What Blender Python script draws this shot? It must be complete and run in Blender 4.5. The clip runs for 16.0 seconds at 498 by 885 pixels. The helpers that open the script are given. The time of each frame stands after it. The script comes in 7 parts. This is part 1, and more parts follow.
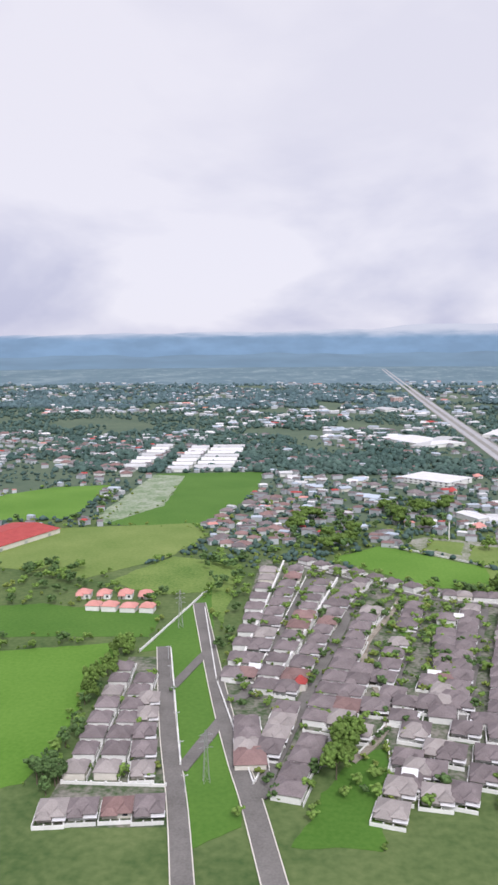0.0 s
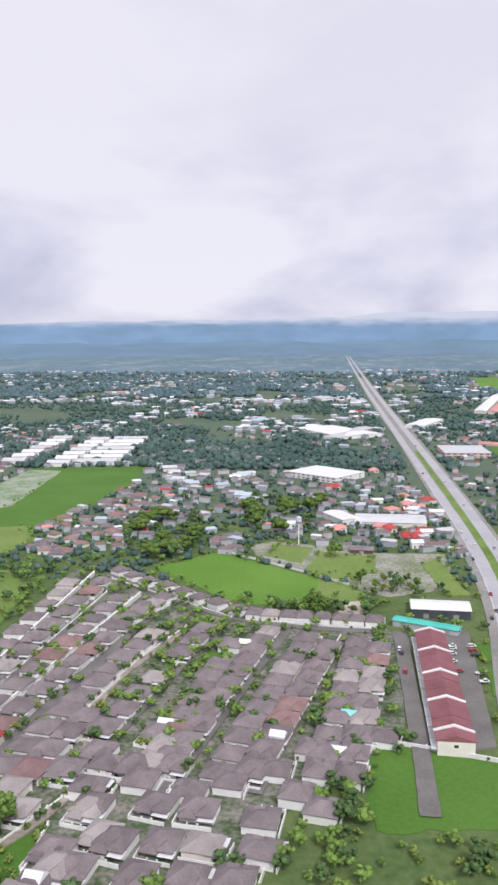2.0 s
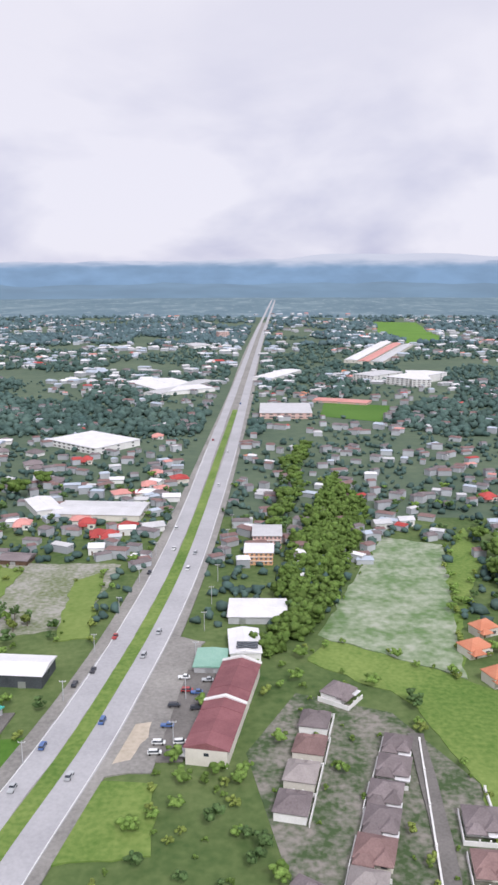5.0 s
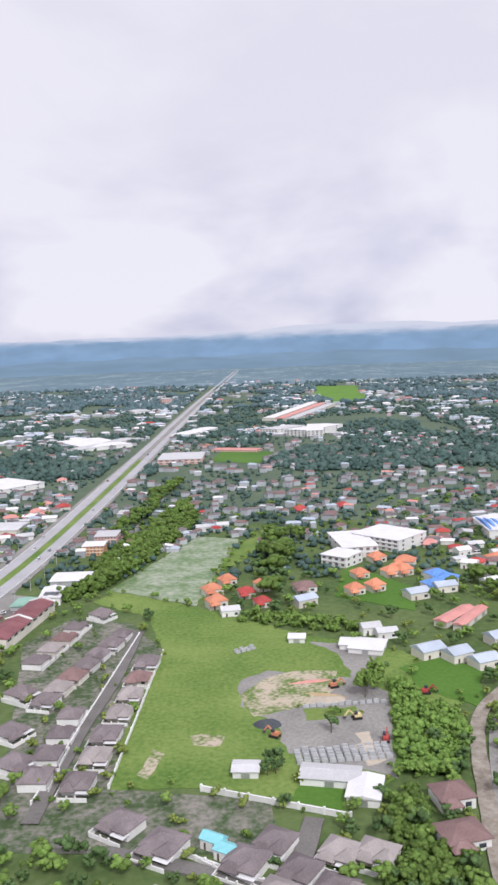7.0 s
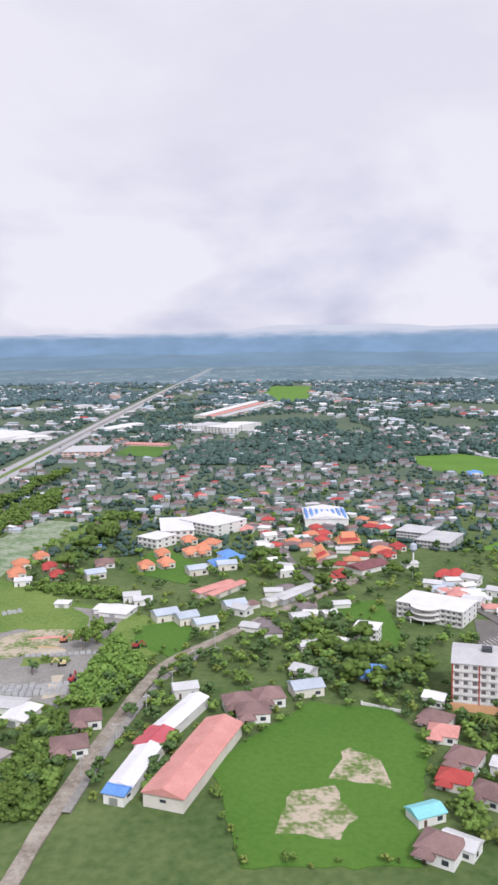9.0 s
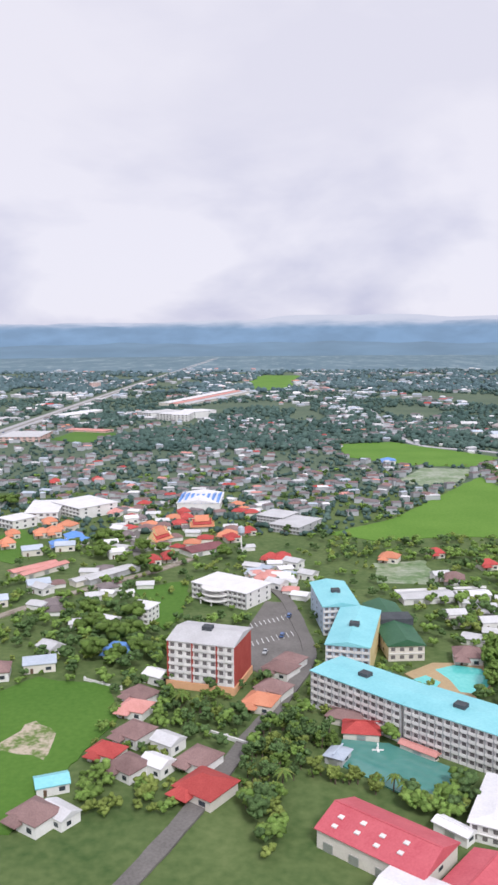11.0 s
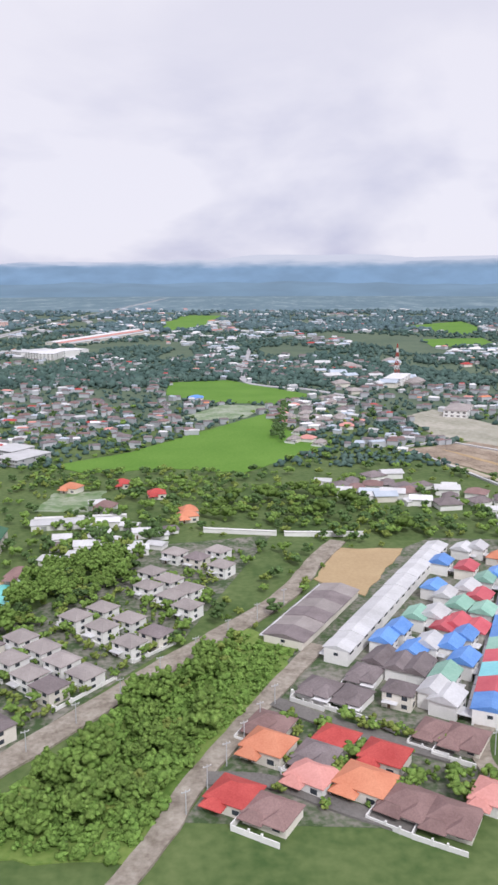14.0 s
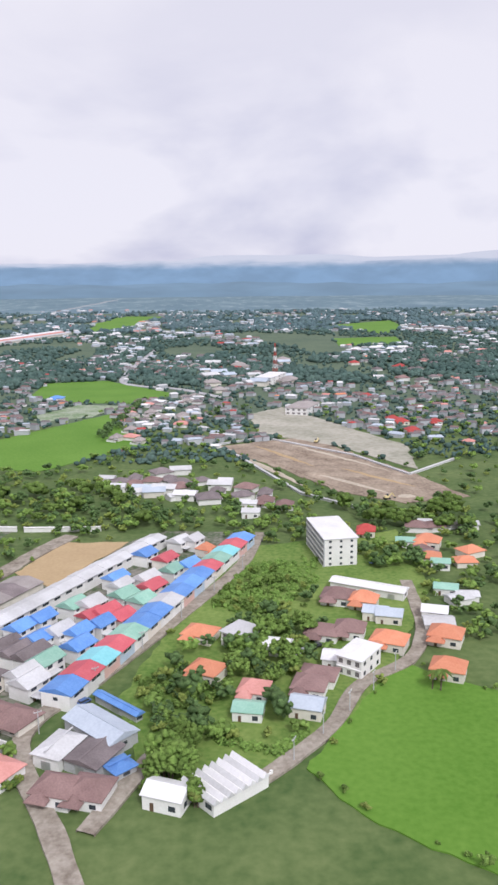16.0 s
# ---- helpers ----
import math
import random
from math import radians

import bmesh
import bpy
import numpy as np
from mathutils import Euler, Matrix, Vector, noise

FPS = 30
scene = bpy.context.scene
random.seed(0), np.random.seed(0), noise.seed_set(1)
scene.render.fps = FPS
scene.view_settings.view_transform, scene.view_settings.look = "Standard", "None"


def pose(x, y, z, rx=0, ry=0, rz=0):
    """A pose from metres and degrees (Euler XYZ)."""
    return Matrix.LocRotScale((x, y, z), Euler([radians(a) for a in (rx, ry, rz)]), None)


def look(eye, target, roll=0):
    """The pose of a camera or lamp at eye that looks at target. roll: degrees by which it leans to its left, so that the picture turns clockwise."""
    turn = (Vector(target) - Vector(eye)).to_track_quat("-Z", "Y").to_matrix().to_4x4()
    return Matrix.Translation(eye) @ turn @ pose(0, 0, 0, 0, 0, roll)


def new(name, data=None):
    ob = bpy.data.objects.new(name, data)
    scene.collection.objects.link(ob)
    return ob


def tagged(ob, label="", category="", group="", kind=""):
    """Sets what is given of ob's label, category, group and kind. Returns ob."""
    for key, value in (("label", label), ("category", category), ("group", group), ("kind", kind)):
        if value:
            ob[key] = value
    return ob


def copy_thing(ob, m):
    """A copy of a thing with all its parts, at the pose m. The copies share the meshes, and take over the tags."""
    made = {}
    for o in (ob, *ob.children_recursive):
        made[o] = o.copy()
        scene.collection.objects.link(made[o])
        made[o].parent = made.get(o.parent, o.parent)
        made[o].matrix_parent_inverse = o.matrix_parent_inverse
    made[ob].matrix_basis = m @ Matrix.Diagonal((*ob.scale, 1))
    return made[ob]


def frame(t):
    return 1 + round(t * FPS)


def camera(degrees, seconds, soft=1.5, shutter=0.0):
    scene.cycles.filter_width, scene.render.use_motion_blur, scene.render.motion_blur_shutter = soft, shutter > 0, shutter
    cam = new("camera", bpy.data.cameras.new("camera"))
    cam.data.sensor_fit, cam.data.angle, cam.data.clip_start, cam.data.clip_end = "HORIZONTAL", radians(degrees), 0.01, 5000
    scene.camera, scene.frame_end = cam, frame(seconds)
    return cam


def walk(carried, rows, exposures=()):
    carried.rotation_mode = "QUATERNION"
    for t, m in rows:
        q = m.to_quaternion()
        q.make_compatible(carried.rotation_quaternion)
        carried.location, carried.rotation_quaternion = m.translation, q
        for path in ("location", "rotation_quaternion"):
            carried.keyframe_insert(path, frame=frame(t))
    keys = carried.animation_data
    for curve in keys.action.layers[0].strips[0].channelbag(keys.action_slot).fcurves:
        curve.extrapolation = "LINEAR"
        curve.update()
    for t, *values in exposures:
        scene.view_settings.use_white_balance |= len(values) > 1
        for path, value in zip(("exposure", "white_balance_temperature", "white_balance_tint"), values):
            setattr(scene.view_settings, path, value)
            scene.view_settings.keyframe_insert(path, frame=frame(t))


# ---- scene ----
cam = camera(34.26, 16.0, soft=2.7)
PATH = [
    (0.00, (-164.41, -11.50, 59.33), (-175.58, 87.18, 47.57), -0.38),
    (0.25, (-159.60, -11.13, 59.19), (-170.45, 87.62, 47.76), -0.43),
    (0.50, (-154.73, -10.72, 59.02), (-165.21, 88.07, 47.57), -0.43),
    (0.75, (-149.78, -10.18, 58.81), (-159.78, 88.68, 47.54), -0.37),
    (1.00, (-144.79, -8.16, 58.57), (-154.34, 90.71, 47.03), -0.31),
    (1.25, (-139.80, -2.50, 58.31), (-149.04, 96.36, 46.44), -0.32),
    (1.50, (-134.87, 4.20, 58.03), (-143.87, 103.03, 45.78), -0.36),
    (1.75, (-130.04, 11.50, 57.71), (-138.85, 110.31, 45.05), -0.40),
    (2.00, (-125.24, 19.00, 57.36), (-133.97, 117.74, 44.20), -0.37),
    (2.25, (-120.34, 26.20, 56.99), (-129.24, 124.84, 43.18), -0.18),
    (2.50, (-115.39, 32.70, 56.64), (-124.59, 131.22, 42.23), 0.09),
    (2.75, (-110.41, 38.08, 56.35), (-119.95, 136.52, 41.58), 0.38),
    (3.00, (-105.41, 42.65, 56.14), (-115.18, 141.01, 40.97), 0.61),
    (3.25, (-100.42, 48.90, 56.05), (-110.12, 147.15, 40.15), 0.70),
    (3.50, (-95.37, 55.60, 56.08), (-104.59, 153.72, 39.12), 0.71),
    (3.75, (-90.19, 62.60, 56.23), (-98.41, 160.56, 37.89), 0.69),
    (4.00, (-84.93, 69.50, 56.44), (-91.81, 167.31, 36.79), 0.64),
    (4.25, (-79.58, 75.60, 56.63), (-85.00, 173.33, 36.13), 0.56),
    (4.50, (-74.07, 79.80, 56.68), (-78.16, 177.51, 35.82), 0.40),
    (4.75, (-68.59, 80.20, 56.42), (-71.73, 177.99, 35.75), 0.15),
    (5.00, (-63.19, 76.80, 55.99), (-65.70, 174.74, 35.95), -0.17),
    (5.25, (-57.91, 70.20, 55.48), (-60.03, 168.34, 36.42), -0.54),
    (5.50, (-52.78, 62.90, 54.97), (-54.68, 161.28, 37.12), -0.93),
    (5.75, (-47.76, 55.50, 54.50), (-49.54, 154.11, 37.99), -1.31),
    (6.00, (-42.78, 48.20, 54.07), (-44.48, 147.03, 38.94), -1.65),
    (6.25, (-37.79, 41.00, 53.70), (-39.38, 140.03, 39.87), -1.92),
    (6.50, (-32.74, 33.90, 53.37), (-34.10, 133.09, 40.67), -2.11),
    (6.75, (-27.56, 26.90, 53.06), (-28.53, 126.19, 41.20), -2.17),
    (7.00, (-22.21, 19.86, 52.75), (-22.54, 119.21, 41.33), -2.10),
    (7.25, (-16.70, 12.82, 52.24), (-16.13, 112.17, 40.84), -1.96),
    (7.50, (-10.95, 6.69, 52.39), (-9.24, 105.99, 40.72), -1.83),
    (7.75, (-5.43, 2.67, 52.56), (-2.60, 101.92, 40.71), -1.64),
    (8.00, (0.01, 0.12, 52.77), (3.58, 99.34, 40.81), -1.42),
    (8.25, (5.44, -1.02, 52.91), (8.79, 98.22, 41.00), -1.18),
    (8.50, (10.86, -1.30, 52.95), (13.55, 97.97, 41.15), -0.96),
    (8.75, (16.29, -1.29, 52.77), (18.20, 98.00, 41.07), -0.83),
    (9.00, (21.72, -1.07, 52.48), (22.77, 98.25, 40.90), -0.74),
    (9.25, (27.18, -0.88, 52.15), (27.40, 98.46, 40.70), -0.65),
    (9.50, (32.66, -0.73, 51.79), (32.05, 98.63, 40.50), -0.57),
    (9.75, (38.14, -0.68, 51.47), (36.64, 98.69, 40.36), -0.48),
    (10.00, (43.64, -0.73, 51.18), (41.40, 98.64, 40.20), -0.41),
    (10.25, (49.16, -0.89, 50.92), (46.54, 98.48, 40.02), -0.34),
    (10.50, (54.70, -1.12, 50.70), (52.03, 98.23, 39.62), -0.32),
    (10.75, (60.25, -1.40, 50.51), (58.02, 97.88, 38.72), -0.39),
    (11.00, (65.81, -1.73, 50.33), (64.12, 97.44, 37.58), -0.47),
    (11.25, (71.38, -2.12, 50.15), (69.95, 96.90, 36.30), -0.46),
    (11.50, (76.96, -2.52, 49.98), (75.69, 96.34, 35.00), -0.39),
    (11.75, (82.56, -2.85, 49.82), (81.37, 95.86, 33.83), -0.18),
    (12.00, (88.17, -3.16, 49.67), (87.05, 95.39, 32.75), 0.04),
    (12.25, (93.79, -3.47, 49.53), (92.76, 94.93, 31.75), 0.17),
    (12.50, (99.42, -3.82, 49.39), (98.52, 94.44, 30.83), 0.23),
    (12.75, (105.06, -4.27, 49.26), (104.33, 93.83, 29.92), 0.16),
    (13.00, (110.71, -4.79, 49.14), (110.22, 93.19, 29.16), 0.04),
    (13.25, (116.38, -5.39, 49.03), (116.24, 92.52, 28.66), -0.06),
    (13.50, (122.07, -5.99, 48.92), (122.35, 91.89, 28.44), -0.15),
    (13.75, (127.76, -6.53, 48.84), (128.54, 91.40, 28.60), -0.20),
    (14.00, (133.46, -7.07, 48.77), (134.77, 90.94, 28.93), -0.23),
    (14.25, (139.17, -7.65, 48.71), (141.01, 90.43, 29.30), -0.25),
    (14.50, (144.89, -8.27, 48.65), (147.25, 89.87, 29.60), -0.26),
    (14.75, (150.63, -8.92, 48.60), (153.48, 89.23, 29.66), -0.25),
    (15.00, (156.38, -9.60, 48.57), (159.69, 88.53, 29.58), -0.27),
    (15.25, (162.13, -10.32, 48.56), (165.86, 87.75, 29.38), -0.38),
    (15.50, (167.89, -11.09, 48.55), (171.99, 86.92, 29.13), -0.50),
    (15.75, (173.67, -11.94, 48.56), (178.08, 86.02, 28.94), -0.55),
    (16.00, (179.45, -12.82, 48.58), (184.15, 85.09, 28.77), -0.60),
]
walk(cam, [(t, look(e, a, r)) for t, e, a, r in PATH])

# ---- world, sun ----
world = bpy.data.worlds.new("overcast")
scene.world = world
world.use_nodes = True
wn, wl = world.node_tree.nodes, world.node_tree.links
wn.clear()


def wnode(kind, **props):
    n = wn.new(kind)
    for k, v in props.items():
        if k == "ins":
            for name, val in v.items():
                n.inputs[name].default_value = val
    return n


w_out = wn.new("ShaderNodeOutputWorld")
w_bg = wn.new("ShaderNodeBackground")
w_bg.inputs["Strength"].default_value = 1.0
sky = wn.new("ShaderNodeTexSky")
sky.sky_type = "NISHITA"
sky.sun_disc = False
sky.sun_elevation, sky.sun_rotation = radians(46), radians(200)
coord = wn.new("ShaderNodeTexCoord")
stretch = wn.new("ShaderNodeMapping")
stretch.inputs["Scale"].default_value = (2.3, 2.3, 4.6)
stretch.inputs["Location"].default_value = (0.35, 0.1, 0.45)
cloud = wnode("ShaderNodeTexNoise", ins={"Scale": 1.5, "Detail": 5.0, "Roughness": 0.48, "Distortion": 0.25})
ramp = wn.new("ShaderNodeValToRGB")
ramp.color_ramp.elements[0].position, ramp.color_ramp.elements[0].color = 0.42, (0.555, 0.565, 0.755, 1)
ramp.color_ramp.elements[1].position, ramp.color_ramp.elements[1].color = 0.575, (0.865, 0.85, 0.965, 1)
sepz = wn.new("ShaderNodeSeparateXYZ")
band = wn.new("ShaderNodeMapRange")
band.inputs["From Min"].default_value, band.inputs["From Max"].default_value = 0.04, 0.26
band.inputs["To Min"].default_value, band.inputs["To Max"].default_value = 1.0, 0.25
veil = wnode("ShaderNodeMix")
veil.data_type = "RGBA"
veil.inputs["A"].default_value = (0.86, 0.84, 0.94, 1)
mixsky = wnode("ShaderNodeMix")
mixsky.data_type = "RGBA"
mixsky.inputs["Factor"].default_value = 0.95
thin = wn.new("ShaderNodeVectorMath")
thin.operation = "SCALE"
thin.inputs["Scale"].default_value = 0.1
wl.new(coord.outputs["Generated"], stretch.inputs["Vector"])
wl.new(coord.outputs["Generated"], sepz.inputs["Vector"])
wl.new(sepz.outputs["Z"], band.inputs["Value"])
wl.new(stretch.outputs["Vector"], cloud.inputs["Vector"])
wl.new(cloud.outputs["Fac"], ramp.inputs["Fac"])
wl.new(band.outputs["Result"], veil.inputs["Factor"])
wl.new(ramp.outputs["Color"], veil.inputs["B"])
wl.new(sky.outputs["Color"], thin.inputs[0])
wl.new(thin.outputs["Vector"], mixsky.inputs["A"])
wl.new(veil.outputs["Result"], mixsky.inputs["B"])
wl.new(mixsky.outputs["Result"], w_bg.inputs["Color"])
wl.new(w_bg.outputs["Background"], w_out.inputs["Surface"])

sun = new("sun", bpy.data.lights.new("sun", "SUN"))
sun.data.energy, sun.data.angle, sun.data.color = 2.55, radians(14), (0.96, 0.97, 0.98)
sun.matrix_world = pose(0, 0, 300, 44, 0, 20)

# ---- materials ----
def surface(name, low, high, rough=0.8, size=1.0, fine=8.0, bump=0.15, metal=0.0, rand=0.0, spec=0.3, island=0.0, high_pos=0.68, low_pos=0.32):
    """Two colours mixed by a coarse and a fine noise, in metres, with a fine relief; rand shifts the brightness object by object."""
    m = bpy.data.materials.new(name)
    m.use_nodes = True
    ns, ln = m.node_tree.nodes, m.node_tree.links
    b = ns["Principled BSDF"]
    b.inputs["Roughness"].default_value, b.inputs["Metallic"].default_value = rough, metal
    b.inputs["Specular IOR Level"].default_value = spec
    geo = ns.new("ShaderNodeNewGeometry")
    a = ns.new("ShaderNodeTexNoise")
    a.inputs["Scale"].default_value, a.inputs["Detail"].default_value = 1.0 / size, 4.0
    f = ns.new("ShaderNodeTexNoise")
    f.inputs["Scale"].default_value, f.inputs["Detail"].default_value = fine / size, 3.0
    add = ns.new("ShaderNodeMath")
    add.operation = "MULTIPLY_ADD"
    add.inputs[1].default_value = 0.45
    half = ns.new("ShaderNodeMath")
    half.operation = "MULTIPLY"
    half.inputs[1].default_value = 0.55
    r = ns.new("ShaderNodeValToRGB")
    r.color_ramp.elements[0].position, r.color_ramp.elements[0].color = low_pos, (*low, 1)
    r.color_ramp.elements[1].position, r.color_ramp.elements[1].color = high_pos, (*high, 1)
    ln.new(geo.outputs["Position"], a.inputs["Vector"])
    ln.new(geo.outputs["Position"], f.inputs["Vector"])
    ln.new(a.outputs["Fac"], half.inputs[0])
    ln.new(f.outputs["Fac"], add.inputs[0])
    ln.new(half.outputs[0], add.inputs[2])
    ln.new(add.outputs[0], r.inputs["Fac"])
    out = r.outputs["Color"]
    for amount, source in ((rand, "object"), (island, "island")):
        if amount:
            if source == "object":
                o = ns.new("ShaderNodeObjectInfo")
                rnd = o.outputs["Random"]
            else:
                rnd = geo.outputs["Random Per Island"]
            mr = ns.new("ShaderNodeMapRange")
            mr.inputs["To Min"].default_value, mr.inputs["To Max"].default_value = 1 - amount, 1 + amount
            hs = ns.new("ShaderNodeHueSaturation")
            ln.new(rnd, mr.inputs["Value"])
            ln.new(mr.outputs["Result"], hs.inputs["Value"])
            ln.new(out, hs.inputs["Color"])
            out = hs.outputs["Color"]
    ln.new(out, b.inputs["Base Color"])
    if bump:
        bp = ns.new("ShaderNodeBump")
        bp.inputs["Strength"].default_value, bp.inputs["Distance"].default_value = bump, 0.05 if bump < 0.8 else 0.3
        ln.new(f.outputs["Fac"], bp.inputs["Height"])
        ln.new(bp.outputs["Normal"], b.inputs["Normal"])
    return m


M = {}
M["ground"] = surface("mixed_grass_and_earth", (0.052, 0.10, 0.026), (0.15, 0.195, 0.072), 0.95, 11, 9, 0.3)
M["wood_floor"] = surface("dark_woodland_floor", (0.07, 0.11, 0.075), (0.13, 0.17, 0.105), 0.95, 34, 9, 0.3)
M["levelled"] = surface("levelled_grey_earth", (0.25, 0.25, 0.19), (0.50, 0.46, 0.40), 0.95, 12, 7, 0.3)
M["curtained"] = surface("curtained_window", (0.12, 0.11, 0.115), (0.22, 0.20, 0.20), 0.3, 2, 6, 0)
M["grass"] = surface("rough_grass", (0.072, 0.155, 0.024), (0.235, 0.305, 0.085), 0.95, 14, 20, 0.3)
M["rice"] = surface("rice_green", (0.085, 0.20, 0.02), (0.15, 0.28, 0.045), 0.95, 22, 30, 0.3)
M["rice_dark"] = surface("dark_rice_green", (0.06, 0.15, 0.018), (0.105, 0.21, 0.035), 0.95, 22, 30, 0.3)
M["meadow"] = surface("yellowish_meadow", (0.125, 0.20, 0.042), (0.225, 0.285, 0.085), 0.95, 16, 18, 0.3)
# The pale high colour paints in the wet sheen of flooded ground.
M["mud"] = surface("flooded_field", (0.11, 0.20, 0.06), (0.40, 0.42, 0.33), 0.45, 7, 5, 0.1, low_pos=0.40, high_pos=0.64)
M["dirt"] = surface("bare_earth", (0.40, 0.34, 0.27), (0.60, 0.52, 0.43), 0.95, 9, 14, 0.3)
M["tan"] = surface("tan_earth", (0.40, 0.28, 0.16), (0.50, 0.37, 0.22), 0.95, 10, 20, 0.2)
M["brown_earth"] = surface("dug_brown_earth", (0.16, 0.115, 0.085), (0.46, 0.37, 0.29), 0.95, 6, 9, 0.4)
M["patchy"] = surface("bare_earth_worn_through_grass", (0.13, 0.20, 0.05), (0.50, 0.42, 0.33), 0.95, 3.2, 5, 0.3, low_pos=0.41, high_pos=0.56)
M["gravel_grass"] = surface("gravel_with_dry_grass", (0.15, 0.185, 0.085), (0.36, 0.345, 0.31), 0.95, 7, 8, 0.3, low_pos=0.38, high_pos=0.6)
M["gravel"] = surface("grey_gravel_yard", (0.20, 0.19, 0.18), (0.36, 0.34, 0.32), 0.95, 8, 16, 0.3)
M["asphalt"] = surface("worn_asphalt", (0.13, 0.12, 0.113), (0.225, 0.208, 0.198), 0.85, 5, 16, 0.15)
M["highway"] = surface("pale_concrete_road", (0.36, 0.35, 0.37), (0.48, 0.47, 0.49), 0.8, 9, 20, 0.1)
M["lane"] = surface("concrete_lane", (0.18, 0.145, 0.115), (0.44, 0.39, 0.335), 0.9, 2.6, 5, 0.15)
M["plots"] = surface("house_plots_of_concrete_and_garden", (0.062, 0.10, 0.04), (0.27, 0.245, 0.22), 0.9, 4.0, 5, 0.2, low_pos=0.42, high_pos=0.62)
M["line"] = surface("road_paint", (0.70, 0.70, 0.70), (0.82, 0.82, 0.82), 0.7, 2, 6, 0)
M["white"] = surface("white_painted_render", (0.70, 0.68, 0.67), (0.84, 0.82, 0.81), 0.8, 1.6, 9, 0.05, rand=0.08)
M["cream"] = surface("cream_render", (0.64, 0.59, 0.53), (0.78, 0.73, 0.67), 0.8, 1.6, 9, 0.05, rand=0.1)
M["pink_wall"] = surface("pink_render", (0.62, 0.40, 0.36), (0.74, 0.50, 0.45), 0.8, 1.6, 9, 0.05)
M["orange_wall"] = surface("orange_render", (0.68, 0.36, 0.20), (0.78, 0.45, 0.27), 0.8, 1.6, 9, 0.05)
M["red_wall"] = surface("red_render", (0.34, 0.05, 0.04), (0.44, 0.09, 0.07), 0.8, 1.6, 9, 0.05)
M["yellow_wall"] = surface("yellow_render", (0.66, 0.52, 0.26), (0.78, 0.64, 0.36), 0.8, 1.6, 9, 0.05)
M["grey_wall"] = surface("grey_render", (0.38, 0.38, 0.39), (0.52, 0.52, 0.54), 0.85, 1.6, 9, 0.05)
M["blue_wall"] = surface("pale_blue_render", (0.40, 0.50, 0.62), (0.55, 0.65, 0.75), 0.8, 1.6, 9, 0.05)
M["tile_grey"] = surface("grey_brown_roof_tiles", (0.145, 0.118, 0.122), (0.26, 0.218, 0.225), 0.8, 2.2, 12, 0.3, rand=0.16)
M["tile_taupe"] = surface("taupe_roof_tiles", (0.27, 0.235, 0.23), (0.40, 0.355, 0.345), 0.8, 2.2, 12, 0.3, rand=0.12)
M["tile_brown"] = surface("brown_roof_tiles", (0.19, 0.115, 0.11), (0.31, 0.20, 0.19), 0.8, 2.2, 12, 0.3, rand=0.14)
M["tile_red"] = surface("red_roof_tiles", (0.36, 0.045, 0.045), (0.52, 0.095, 0.085), 0.7, 2.2, 12, 0.3, rand=0.15)
M["tile_orange"] = surface("orange_roof_tiles", (0.57, 0.20, 0.115), (0.70, 0.30, 0.185), 0.75, 2.2, 12, 0.3, rand=0.12)
M["tile_pink"] = surface("faded_pink_roof_sheets", (0.56, 0.24, 0.21), (0.70, 0.34, 0.31), 0.7, 2.5, 10, 0.2)
M["maroon"] = surface("maroon_roof_tiles", (0.19, 0.07, 0.08), (0.29, 0.12, 0.13), 0.75, 2.2, 12, 0.3, rand=0.1)
M["aqua"] = surface("aqua_painted_sheet_roof", (0.20, 0.54, 0.60), (0.30, 0.66, 0.71), 0.5, 4, 10, 0.1)
M["teal"] = surface("teal_sheet_roof", (0.06, 0.45, 0.38), (0.12, 0.56, 0.48), 0.6, 3, 10, 0.1)
M["blue_roof"] = surface("blue_sheet_roof", (0.10, 0.24, 0.60), (0.18, 0.36, 0.74), 0.55, 2.4, 10, 0.1, rand=0.15)
M["green_roof"] = surface("green_sheet_roof", (0.22, 0.42, 0.33), (0.34, 0.54, 0.45), 0.6, 2.4, 10, 0.1, rand=0.15)
M["dark_green"] = surface("dark_green_sheet_roof", (0.035, 0.11, 0.06), (0.06, 0.16, 0.09), 0.6, 3, 10, 0.1)
M["rose_roof"] = surface("rose_sheet_roof", (0.50, 0.085, 0.11), (0.62, 0.145, 0.17), 0.6, 2.4, 10, 0.1, rand=0.12)
M["sheet"] = surface("pale_grey_sheet_roof", (0.50, 0.49, 0.50), (0.66, 0.65, 0.67), 0.5, 3, 10, 0.1, rand=0.1)
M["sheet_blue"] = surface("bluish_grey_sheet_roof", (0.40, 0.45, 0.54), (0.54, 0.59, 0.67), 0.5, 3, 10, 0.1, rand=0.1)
M["white_roof"] = surface("white_sheet_roof", (0.68, 0.66, 0.68), (0.84, 0.82, 0.84), 0.55, 3, 10, 0.05)
M["dark"] = surface("dark_window_glass", (0.03, 0.035, 0.045), (0.07, 0.08, 0.10), 0.15, 2, 6, 0, spec=0.5)
M["door"] = surface("brown_door", (0.10, 0.06, 0.04), (0.16, 0.10, 0.07), 0.6, 1, 6, 0)
M["shade_net"] = surface("charcoal_cladding", (0.045, 0.05, 0.06), (0.09, 0.10, 0.11), 0.7, 2, 8, 0.1)
M["pond"] = surface("green_pond_water", (0.075, 0.24, 0.21), (0.11, 0.30, 0.26), 0.08, 12, 10, 0.02, spec=0.5)
M["pool"] = surface("turquoise_pool_water", (0.10, 0.55, 0.52), (0.20, 0.68, 0.64), 0.08, 6, 10, 0.02, spec=0.5)
M["bark"] = surface("bark", (0.09, 0.07, 0.05), (0.17, 0.13, 0.10), 0.9, 0.5, 6, 0.3)
